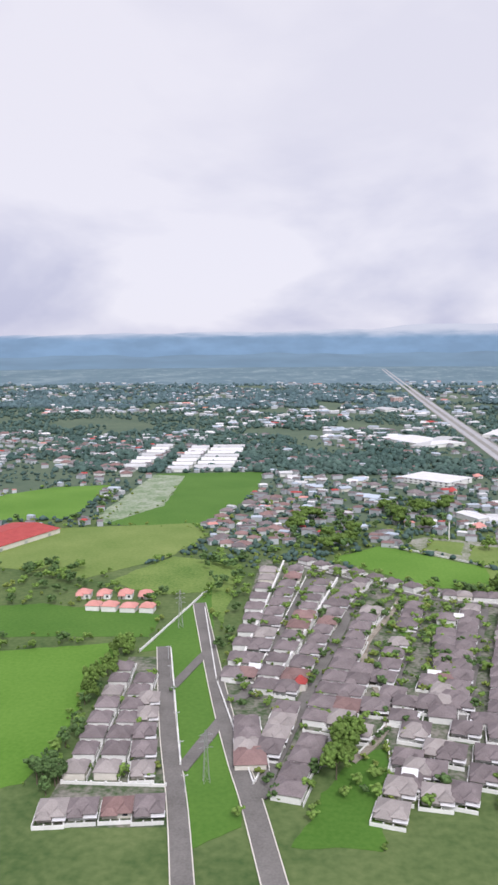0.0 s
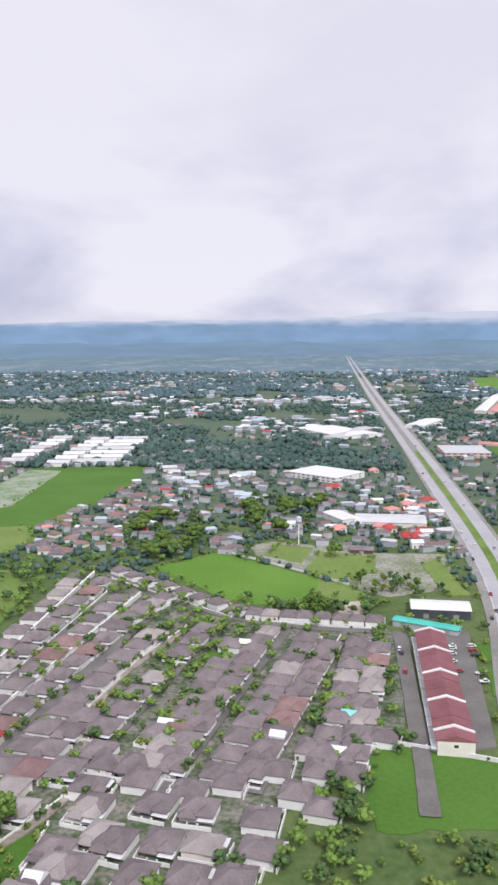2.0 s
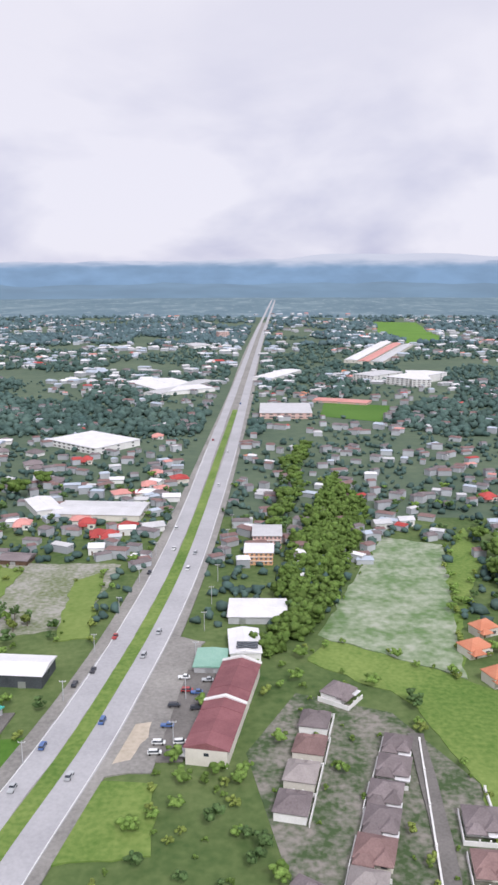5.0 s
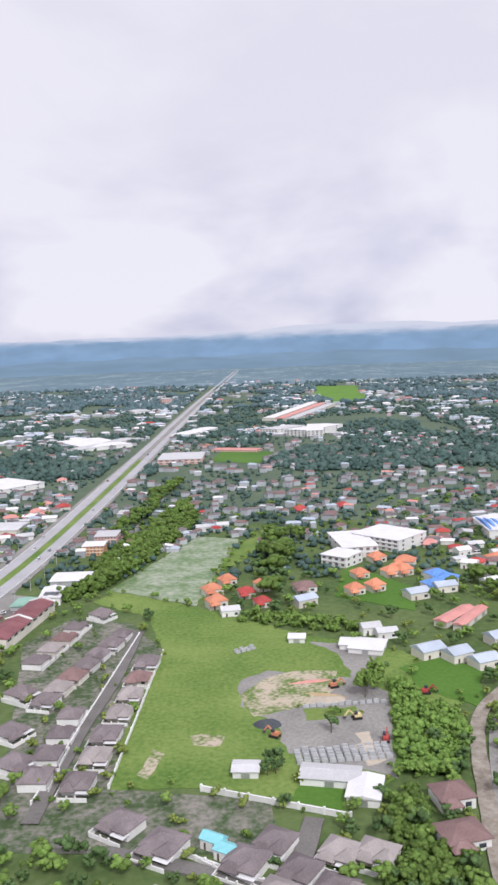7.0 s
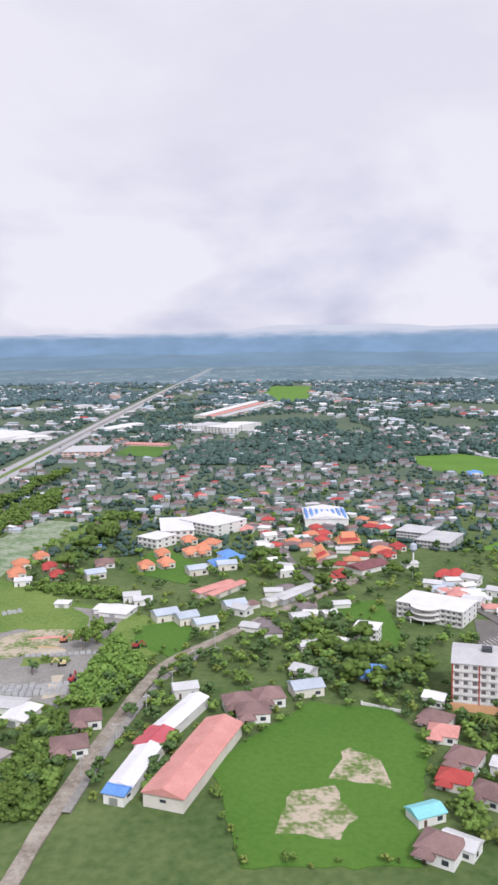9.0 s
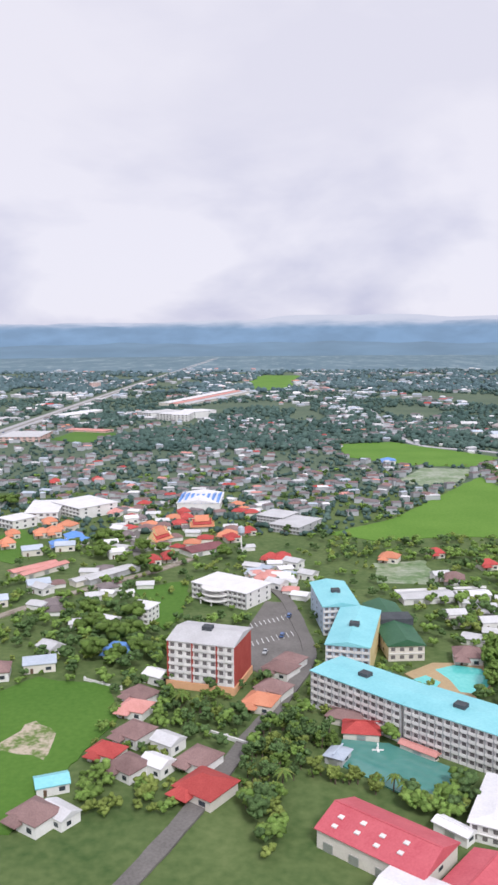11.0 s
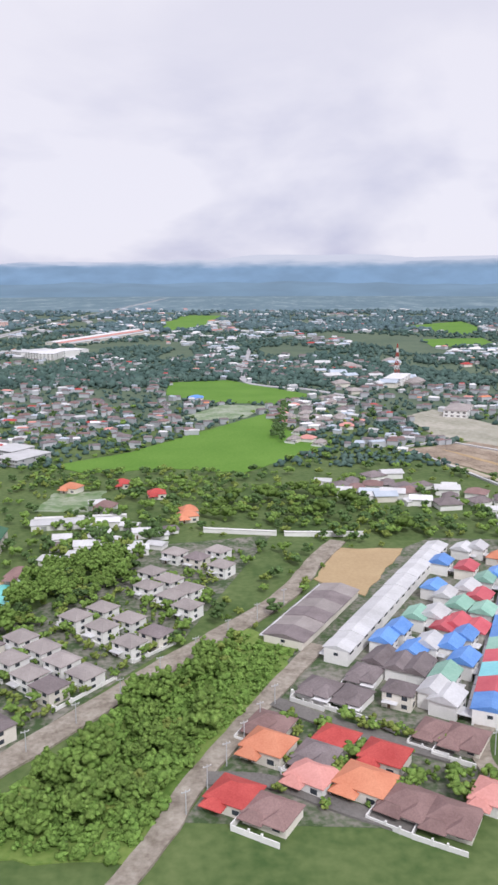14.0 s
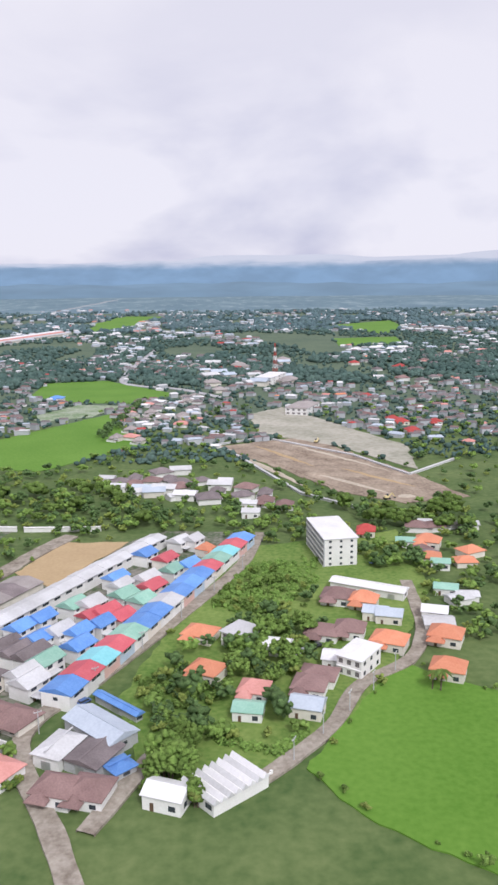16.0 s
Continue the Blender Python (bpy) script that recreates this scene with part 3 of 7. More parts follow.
patch("field", "flooded garden plot", M["mud"], 89.6, 160.4, 90.6, 175.2, 102.4, 177.4, 101.4, 159.4)
patch("yard", "sandy bare spot", M["patchy"], -32.1, 125.9, -30.5, 126.6, -27.0, 125.4, -27.7, 122.8, -31.5, 123.4)
patch("yard", "sandy bare spot", M["patchy"], -38.1, 116.1, -37.0, 122.7, -35.0, 120.8, -36.3, 115.5)
patch("field", "green pasture", M["rice_dark"], 21.0, 75.5, 17.5, 95.7, 23.3, 104.4, 32.0, 113.7, 43.1, 111.1, 46.3, 100.1, 40.5, 82.0, 39.6, 75.1)
patch("yard", "sandy bare patch in the pasture", M["patchy"], 24.8, 81.6, 27.6, 89.6, 32.2, 90.6, 34.1, 84.0, 31.7, 79.7)
patch("yard", "sandy bare patch in the pasture", M["patchy"], 32.1, 92.3, 35.5, 100.1, 39.1, 96.2, 39.0, 89.8)
patch("field", "small green pasture", M["rice_dark"], 0.5, 147.1, 9.2, 151.7, 13.6, 143.5, 9.4, 131.6, 2.7, 138.2)
patch("field", "garden lawn", M["rice_dark"], -5.5, 186.2, -0.6, 213.2, 12.1, 190.3, 8.9, 175.6)
patch("field", "lawn beside the white house", M["rice_dark"], 39.1, 157.6, 50.2, 162.2, 50.9, 142.8, 48.4, 133.2)
patch("parking", "grey asphalt car park with white bays", M["asphalt"], 62.0, 118.0, 62.0, 130.4, 66.2, 148.9, 71.3, 147.5, 72.2, 138.1, 72.8, 122.5, 68.1, 112.8)
patch("field", "wide bright green paddy field", M["rice"], 82.6, 202.8, 102.0, 219.9, 144.0, 288.0, 146.0, 263.2, 161.0, 226.1, 134.5, 194.4, 115.0, 199.9, 94.6, 195.1)
patch("field", "far bright green paddy field", M["rice"], 100.4, 379.8, 128.4, 387.4, 164.8, 335.7, 151.5, 309.3, 123.3, 315.5, 102.0, 338.4)
patch("field", "distant green field", M["rice"], 55.0, 767.6, 57.9, 1085.3, 106.6, 1042.4, 91.2, 787.4)
patch("field", "distant green field", M["rice"], 60.8, 797.8, 63.1, 1062.7, 97.1, 1074.4, 101.3, 862.2)
patch("field", "distant green field", M["rice"], 297.3, 831.2, 390.0, 926.5, 374.5, 793.1, 334.1, 698.3)
patch("field", "distant green field", M["rice"], 281.8, 652.4, 335.8, 661.9, 324.5, 585.1, 274.6, 578.2)
patch("field", "distant green field", M["rice"], 47.1, 905.3, 67.3, 1113.3, 118.3, 1097.0, 94.8, 831.4)
patch("field", "distant green field", M["rice_dark"], -42.3, 404.2, -38.6, 440.6, -7.7, 431.2, -19.6, 391.2)
patch("yard", "pale striped plots", M["mud"], 112.6, 278.6, 127.2, 308.5, 145.4, 304.9, 136.7, 279.4, 120.1, 270.9)
patch("yard", "tan bare pitch", M["tan"], 145.9, 119.0, 151.3, 134.6, 164.0, 134.1, 152.9, 112.1)
patch("yard", "dug brown earth of a building site", M["brown_earth"], 181.3, 221.5, 208.8, 233.5, 229.3, 186.0, 237.3, 160.6, 222.1, 156.3, 208.8, 167.1, 197.8, 190.9)
patch("yard", "grey levelled earth of a building site", M["levelled"], 193.3, 278.3, 207.2, 294.1, 237.0, 217.6, 232.6, 187.6, 216.9, 217.9, 195.1, 241.6)
patch("field", "bright green paddy field", M["rice"], 188.5, 60.1, 197.8, 76.7, 203.8, 81.4, 214.1, 73.6, 203.1, 43.9, 192.5, 52.4)
patch("field", "green gardens between houses", M["grass"], 167.9, 75.4, 176.9, 108.1, 187.0, 129.4, 215.2, 137.3, 213.9, 107.7, 202.4, 81.5, 192.9, 67.6, 184.9, 60.8, 179.1, 54.1, 171.8, 59.7)
patch("field", "scrubby wasteland", M["grass"], 107.1, 54.4, 119.6, 79.2, 134.2, 100.5, 142.0, 95.1, 136.1, 80.4, 127.4, 61.0, 124.0, 53.0)

patch("field", "mown verge lawn beside the highway", M["rice_dark"], -97.8, 165.7, -93.1, 167.3, -93.0, 160.3, -96.0, 157.0)
patch("field", "mown verge lawn beside the highway", M["rice_dark"], -96.2, 155.1, -93.5, 157.5, -93.2, 145.6, -97.4, 144.1)
patch("field", "green plot beside the highway", M["grass"], -83.3, 158.2, -75.8, 158.0, -74.9, 146.2, -84.8, 145.0)
patch("yard", "dirt forecourt beside the highway", M["gravel"], -78.2, 196.1, -73.3, 194.3, -76.8, 160.0, -83.0, 159.0, -80.9, 174.9)
patch("yard", "dusty driveway off the highway", M["dirt"], -82.2, 168.3, -78.2, 171.0, -79.5, 162.6, -82.9, 160.3)
patch("parking", "worn asphalt car yard before the shophouses", M["asphalt"], -74.9, 184.9, -70.7, 184.2, -73.3, 162.3, -76.6, 162.1)
patch("field", "grassy strip on the gravel yard", M["meadow"], -129.0, 210.6, -125.1, 230.1, -110.9, 224.8, -111.3, 211.0, -122.5, 204.9)
patch("field", "grassy strip on the gravel yard", M["meadow"], -99.8, 219.3, -94.9, 224.6, -91.9, 195.2, -97.0, 193.9)
# water
patch("pond", "green pond beside the apartment block", M["pond"], 74.4, 88.9, 75.6, 94.7, 81.3, 93.6, 87.6, 88.1, 87.4, 83.7, 84.2, 80.6, 81.3, 82.1, category="pond")
patch("pool_deck", "sandy beige pool deck", M["tan"], 86.9, 114.7, 92.0, 118.8, 101.0, 118.5, 98.4, 109.6, 94.4, 104.6, 90.0, 109.4, category="deck")
patch("swimming_pool", "turquoise swimming pool with curved edge", M["pool"], 91.8, 116.2, 95.2, 117.9, 98.9, 116.3, 99.1, 111.7, 96.6, 107.3, 93.7, 108.3, 93.2, 112.4, category="pool")
patch("swimming_pool", "small turquoise pool", M["pool"], 87.8, 112.6, 90.0, 114.1, 91.7, 111.6, 90.4, 109.4, category="pool")

# roads
strip("verge", "broad gravel shoulders beside the highway", M["gravel"], 12.5, -104.0, 60.0, -95.0, 115.0, -90.2, 147.4, -85.2, 179.3, -82.3, 213.0, -80.4, 260.0, -79.0, 339.0, -77.0, 478.0, -76.0, 695.5, -70.0, 1100.5, category="verge")
strip("road", "pale concrete highway carriageway", M["highway"], 3.3, -107.0, 60.0, -98.0, 115.0, -94.5, 136.6, -93.0, 147.0, -90.0, 163.9, -88.0, 179.0, -85.9, 199.2, -84.1, 227.0, -83.0, 269.0, -82.4, 339.0, -81.0, 477.0, -79.0, 695.0, -75.5, 1000.0, -58.0, 2100.0)
strip("road", "pale concrete highway carriageway", M["highway"], 3.6, -101.0, 60.0, -92.2, 115.0, -88.7, 137.4, -87.1, 147.6, -84.2, 164.4, -82.3, 179.6, -80.2, 199.7, -78.3, 228.0, -77.0, 270.0, -75.6, 339.0, -74.4, 478.0, -72.0, 695.0, -68.0, 1000.0, -50.0, 2100.0)
HIGHWAY_TOP = LAID[-1]
strip("median", "grassy median between the carriageways", M["grass"], 2.2, -104.0, 60.0, -95.1, 115.0, -91.6, 137.0, -90.1, 147.3, -87.1, 164.1, -85.2, 179.3, -83.1, 199.4, -81.2, 227.5, -80.0, 269.6, -79.0, 339.0, -77.8, 420.0, category="verge")
strip("road", "dark estate road beside the grass verge", M["asphalt"], 2.6, -199.0, 140.6, -191.0, 107.3, -184.9, 84.7, -179.3, 60.9)
strip("road", "dark estate road beside the grass verge", M["asphalt"], 2.9, -196.7, 168.5, -185.5, 122.7, -179.3, 99.7, -175.1, 85.7, -168.8, 62.0)
def kerbs(width, *flat):
    """Pale kerbs along both sides of a road through the points."""
    p = pairs(flat)
    for side in (-1, 1):
        line = []
        for i, (x, y) in enumerate(p):
            (ax, ay), (bx, by) = p[max(0, i - 1)], p[min(len(p) - 1, i + 1)]
            d = math.hypot(bx - ax, by - ay)
            line += [x - side * (by - ay) / d * width / 2, y + side * (bx - ax) / d * width / 2]
        strip("trim", "pale concrete kerb along the estate road", M["cream"], 0.15, *line, category="kerb")


kerbs(2.7, -199.0, 140.6, -191.0, 107.3, -184.9, 84.7, -179.3, 60.9)
kerbs(3.0, -196.7, 168.5, -185.5, 122.7, -179.3, 99.7, -175.1, 85.7, -168.8, 62.0)
strip("road", "short estate cross road", M["asphalt"], 1.8, -193.3, 121.9, -189.6, 140.9)
strip("road", "short estate cross road", M["asphalt"], 2.0, -186.4, 94.2, -182.5, 112.1)
strip("road", "narrow asphalt estate street", M["asphalt"], 2.2, -183.1, 118.4, -179.7, 122.1, -176.4, 151.5, -170.8, 195.8)
strip("road", "narrow asphalt estate street", M["asphalt"], 2.2, -174.8, 88.3, -172.8, 102.0, -167.3, 134.4, -159.1, 182.5)
strip("road", "narrow asphalt estate street", M["asphalt"], 2.0, -156.6, 112.7, -152.9, 135.6, -143.5, 177.6)
strip("road", "narrow asphalt estate street", M["asphalt"], 2.0, -145.9, 106.9, -142.8, 121.7, -136.1, 151.2, -131.7, 170.1)
strip("road", "narrow asphalt estate street", M["asphalt"], 2.0, -133.2, 113.6, -130.5, 126.3, -125.5, 148.4, -119.8, 170.5)
strip("road", "estate street with parked cars", M["asphalt"], 2.6, -111.8, 110.3, -110.9, 129.9, -109.7, 171.5)
strip("road", "estate cross street", M["asphalt"], 2.0, -176.3, 205.2, -159.7, 190.1, -143.1, 177.4, -126.9, 172.3, -111.9, 171.4)
patch("road", "asphalt forecourt of the shophouses", M["asphalt"], -101.4, 172.1, -96.4, 172.5, -100.4, 127.7, -104.0, 126.5, category="forecourt")
strip("road", "curving concrete canal lane", M["lane"], 1.3, -162.5, 99.0, -158.8, 105.1, -156.4, 112.7, -157.0, 120.9, -159.3, 132.5, -158.8, 146.1, -153.3, 163.5, -150.1, 176.0)
strip("road", "narrow asphalt estate street", M["asphalt"], 2.0, -49.0, 106.0, -47.7, 128.2, -45.7, 146.3, -44.9, 168.7)
strip("road", "narrow asphalt estate street", M["asphalt"], 2.0, -39.3, 100.4, -28.2, 96.3, -18.5, 91.3)
strip("road", "narrow asphalt estate street", M["asphalt"], 2.2, -16.7, 105.3, -19.9, 92.6)
strip("verge", "sandy verge beside the winding lane", M["gravel"], 1.2, 1.1, 85.7, 4.7, 106.5, 9.8, 125.6, 17.1, 136.2, category="verge")
strip("road", "winding asphalt lane", M["lane"], 2.0, -7.0, 30.0, -3.6, 55.0, -1.6, 74.7, -0.3, 85.8, 3.2, 106.6, 8.3, 128.1, 17.0, 140.3, 29.9, 156.7, 41.8, 169.0, 49.3, 179.2)
strip("road", "asphalt side road", M["asphalt"], 2.2, 40.0, 40.0, 49.5, 60.0, 57.4, 77.5, 63.8, 94.9, 68.4, 106.2, 73.0, 121.3, 72.1, 135.3, 70.0, 150.2, 66.2, 160.0)
strip("road", "village road through the houses", M["asphalt"], 1.9, 38.2, 175.1, 33.5, 195.6, 32.7, 217.6)
strip("road", "far curving road", M["highway"], 3.4, 142.2, 568.6, 136.8, 450.9, 138.4, 377.2, 165.7, 351.2, 185.3, 320.7)
strip("road", "concrete estate road with worn edges", M["lane"], 3.4, 78.0, 18.0, 91.0, 38.0, 101.0, 54.0, 104.0, 60.4, 113.0, 73.4, 124.4, 89.6, 139.6, 110.5, 147.0, 128.0, 152.1, 138.7)
strip("road", "unpaved lane beside the scrub", M["lane"], 2.4, 113.0, 28.0, 120.5, 44.0, 126.4, 57.0, 129.0, 64.6, 137.3, 81.7, 144.1, 94.6)
strip("road", "estate lane", M["asphalt"], 2.2, 137.5, 79.7, 144.1, 74.5, 150.2, 70.9, 155.4, 68.1)
strip("road", "estate lane", M["asphalt"], 2.0, 130.1, 65.0, 136.3, 64.3, 144.2, 59.7, 149.3, 57.1)
strip("road", "dirt lane beside the coloured row houses", M["lane"], 2.2, 178.0, 20.0, 171.0, 36.0, 165.2, 50.4, 158.4, 67.7, 165.2, 81.1, 175.3, 100.5, 184.5, 120.5, 188.4, 137.7)
strip("road", "dirt lane to the sheds", M["lane"], 2.0, 167.5, 51.7, 170.3, 58.0, 174.3, 66.6)
strip("road", "winding concrete lane beside the paddy", M["lane"], 1.9, 181.3, 56.4, 186.7, 61.6, 192.4, 68.2, 197.1, 76.8, 204.5, 82.9, 208.4, 91.2, 209.9, 101.1, 210.7, 110.4)

# ---- houses ----
PROTO = {}
HOUSE_KINDS = {
    # w, d, wall height, rise, wall, roof, porch, storeys
    "bungalow": (4.3, 3.9, 1.15, 0.95, "white", "tile_grey", True, 1),
    "bungalow_taupe": (4.3, 3.9, 1.15, 0.95, "cream", "tile_taupe", True, 1),
    "bungalow_brown": (4.8, 4.2, 1.05, 1.0, "cream", "tile_brown", True, 1),
    "villa": (4.2, 3.7, 2.0, 0.95, "white", "tile_taupe", True, 2),
    "villa_grey": (4.2, 3.7, 2.0, 0.95, "cream", "tile_grey", True, 2),
    "house_red": (4.6, 4.0, 1.3, 1.0, "cream", "tile_red", True, 1),
    "house_orange": (4.8, 4.0, 1.4, 1.1, "cream", "tile_orange", True, 1),
    "house_pink": (4.6, 4.0, 1.2, 0.9, "white", "tile_pink", True, 1),
    "house_brown": (4.6, 4.0, 1.3, 1.0, "white", "tile_brown", True, 1),
    "house_blue": (4.4, 3.8, 1.4, 0.9, "white", "blue_roof", True, 1),
    "house_sheet": (4.6, 3.6, 1.3, 0.6, "white", "sheet", False, 1),
    "house_sheet_blue": (4.6, 3.6, 1.4, 0.7, "cream", "sheet_blue", False, 1),
    "house_aqua": (4.2, 3.2, 1.1, 0.5, "white", "aqua", False, 1),
    "house_teal": (4.2, 3.2, 1.2, 0.5, "white", "green_roof", False, 1),
    "house_white": (4.4, 3.6, 1.4, 0.6, "white", "white_roof", False, 1),
}
LOOKS = {"tile_grey": "grey-brown tiled", "tile_taupe": "taupe tiled", "tile_brown": "brown tiled", "tile_red": "red tiled", "tile_orange": "orange tiled", "tile_pink": "faded pink", "blue_roof": "blue metal",
         "sheet": "pale grey metal", "sheet_blue": "bluish grey metal", "aqua": "aqua metal", "green_roof": "green metal", "white_roof": "white metal"}
PANE = {}


def pane_mesh(w, h, glass="dark"):
    """A window: glass set in a pale frame with a sill; faces -y."""
    key = (round(w, 2), round(h, 2), glass)
    if key not in PANE:
        PANE[key] = (mesh_of(boxes((-w / 2, -0.02, -h / 2, w / 2, 0.02, h / 2)), "pane", M[glass]),
                     mesh_of(boxes((-w / 2 - 0.04, -0.035, -h / 2 - 0.05, w / 2 + 0.04, 0.0, -h / 2), (-w / 2 - 0.04, -0.035, h / 2, w / 2 + 0.04, 0.0, h / 2 + 0.04), (-0.015, -0.03, -h / 2, 0.015, 0.0, h / 2)), "frame", M["white"]))
    return PANE[key]


def window(parent, x, y, z, rz, w, h, framed=True, kind="dark"):
    glass, fr = pane_mesh(w, h, kind)
    win = piece("window", glass, parent, (x, y, z), rz)
    if framed and w > 1.4:
        piece("frame", fr, win, (0, 0, 0))
    return win


def make_house(kind, m):
    w, d, h, rise, wall, roof, porch, storeys = HOUSE_KINDS[kind]
    t = thing("villa" if kind.startswith("villa") else "bungalow" if kind.startswith("bungalow") else "house", "%s house with a %s %s roof" % ("two-storey" if storeys == 2 else "single-storey", LOOKS[roof], "hipped" if porch else "gabled"), "house", "", "", m)
    x, y = w / 2, d / 2
    wallm, roofm = M[wall], M[roof]
    part("wall", boxes((-x, -y, 0, x, y, h)), wallm, t)
    o = 0.2
    main = roof_of(-x - o, -y - o, x + o, y + o, h - 0.03, rise, 0.09, not porch)
    ridge = part("roof", main, roofm, t)
    if porch and storeys == 1 and roof in ("tile_grey", "tile_taupe"):
        part("carport_roof", boxes((0.35, -y - 1.25, 0.82, x + 0.25, -y + 0.3, 0.87)), M["white_roof"], t, "flat white carport roof")
    if kind.startswith("bungalow"):
        part("front_gable_roof", roof_of(-0.1, -y - 0.75, x + 0.12, 0.3, h - 0.05, rise * 0.72, 0.08), roofm, t)
        part("yard_wall", boxes((-x - 0.45, -y - 1.72, 0, x + 0.1, -y - 1.58, 0.52), (-x - 0.5, -y - 1.7, 0, -x - 0.36, y + 0.3, 0.62), (-x * 0.35 - 0.1, -y - 1.75, 0, -x * 0.35 + 0.1, -y - 1.55, 0.75), (x * 0.25 - 0.1, -y - 1.75, 0, x * 0.25 + 0.1, -y - 1.55, 0.75)), M["white"], t, "low white garden wall with gate piers")
    if porch and storeys == 1:
        part("porch_roof", roof_of(-x - 0.1, -y - 1.15, 0.25, -y + 0.9, 0.92, 0.62, 0.07), roofm, t)
    if storeys == 2:
        part("canopy", roof_of(-x + 0.2, -y - 1.0, 0.3, -y + 0.1, 0.95, 0.12, 0.06), M["sheet"], t, "pale grey carport canopy")
    for s in range(storeys):
        zc = 0.62 + s * 1.0
        for px in (-x * 0.5, x * 0.55):
            if s == 0 and px < 0:
                continue
            window(t, px, -y - 0.01, zc, 0, 0.8, 0.5)
        if storeys == 2 or not porch:
            window(t, x + 0.01, -0.4, zc, radians(90), 0.8, 0.5)
    if not kind.startswith("bungalow"):
        part("door", boxes((-x * 0.5 - 0.22, -y - 0.03, 0.02, -x * 0.5 + 0.22, -y + 0.02, 0.8)), M["door"], t)
    return t


def put_house(kind, x, y, deg, sx=1.0, sy=1.0, sz=1.0, group=""):
    m = Matrix.LocRotScale((x, y, 0), Euler((0, 0, radians(deg))), (sx, sy, sz))
    if kind not in PROTO:
        PROTO[kind] = make_house(kind, m)
        ob = PROTO[kind]
    else:
        p = PROTO[kind]
        keep = p.matrix_basis.copy()
        ob = copy_thing(p, Matrix.Identity(4))
        ob.matrix_basis = m
        p.matrix_basis = keep
    HOMES.append((x, y, 2.3 * max(sx, sy)))
    if group:
        ob["group"] = group
    return ob


def house_row(kinds, x0, y0, x1, y1, n, side=90, group="", jitter=0.25, size=1.0):
    """n houses along a line, their fronts turned to one side of it."""
    length, head = along(x0, y0, x1, y1)
    for i in range(n):
        s = (i + 0.5) / n
        k = random.choice(kinds)
        j = random.uniform(-jitter, jitter)
        if any(inside(x0 + (x1 - x0) * s, y0 + (y1 - y0) * s, p) for p in CLEAR):
            continue
        u = random.uniform(0.84, 0.96) * size
        put_house(k, x0 + (x1 - x0) * s + j, y0 + (y1 - y0) * s + j * 0.5, math.degrees(head) + side + random.choice((0, 0, 0, 180)) * (jitter > 0.6), u, u * random.uniform(0.97, 1.1), random.uniform(0.95, 1.08), group)


G1 = "houses of the grey-roofed estate"
GREY = ["bungalow"] * 8 + ["bungalow_taupe", "bungalow_brown"]
house_row(GREY, -183.4, 123.0, -182.8, 198.4, 10, 90, G1)
house_row(GREY, -181.2, 124.4, -175.5, 200.2, 11, -90, G1)
house_row(GREY, -177.7, 118.9, -168.4, 187.8, 11, 90, G1)
house_row(GREY, -173.6, 119.3, -161.3, 183.2, 11, -90, G1)
house_row(GREY, -176.7, 95.5, -178.7, 109.3, 4, 90, G1)
house_row(GREY, -174.6, 99.0, -172.4, 116.1, 4, -90, G1)
house_row(GREY, -171.4, 87.4, -167.9, 104.8, 4, 90, G1)
house_row(GREY, -168.5, 108.4, -157.0, 166.8, 11, 90, G1)
house_row(GREY, -164.6, 108.8, -159.5, 134.1, 5, -90, G1)
house_row(GREY, -156.8, 125.6, -146.6, 171.6, 8, -90, G1)
house_row(GREY, -148.4, 111.8, -141.0, 162.8, 11, 90, G1)
house_row(GREY, -145.4, 118.1, -134.3, 170.6, 11, -90, G1)
house_row(GREY, -138.9, 114.2, -126.9, 166.7, 11, 90, G1)
house_row(GREY, -134.2, 116.1, -122.8, 163.9, 10, -90, G1)
house_row(GREY, -125.6, 115.5, -117.6, 165.3, 10, 90, G1)
house_row(GREY, -120.6, 120.6, -114.2, 163.6, 8, -90, G1, 0.5)
house_row(GREY, -175.8, 207.3, -140.2, 177.9, 8, 180, G1, size=0.84)
house_row(GREY, -140.2, 177.9, -112.3, 175.3, 8, 180, G1, size=0.84)
house_row(GREY, -166.3, 166.5, -158.3, 188.3, 5, 90, G1)
house_row(GREY, -200.4, 89.4, -203.8, 130.0, 8, 90, G1, size=0.86)
house_row(GREY, -196.2, 89.8, -198.9, 125.2, 7, 90, G1, size=0.84)
house_row(GREY, -191.2, 90.3, -196.2, 118.2, 5, -90, G1, size=0.84)
house_row(GREY, -203.0, 81.6, -186.8, 84.6, 4, 0, G1, 0.5, 0.9)
house_row(["house_pink"], -227.7, 170.4, -207.5, 172.3, 4, 0, "row of pink-roofed houses", size=0.8)
house_row(["house_pink"], -222.4, 162.4, -205.2, 162.0, 4, 180, "row of pink-roofed houses", size=0.8)
house_row(GREY, -61.3, 150.5, -56.7, 172.8, 4, 90, G1, size=0.88)
house_row(GREY, -55.5, 135.3, -47.2, 167.5, 7, -90, G1, size=0.88)
house_row(GREY, -50.8, 111.6, -49.6, 134.8, 4, 90, G1, size=0.88)
house_row(GREY, -45.1, 110.4, -40.7, 154.7, 7, -90, G1, size=0.88)



def homes(kind, deg, *flat, size=1.0):
    size *= 1.0 if kind.startswith("small") else 0.78
    for x, y in pairs(flat):
        put_house(kind, x, y, deg + random.uniform(-4, 4), size * random.uniform(0.92, 1.1), size * random.uniform(0.92, 1.1), random.uniform(0.92, 1.15))


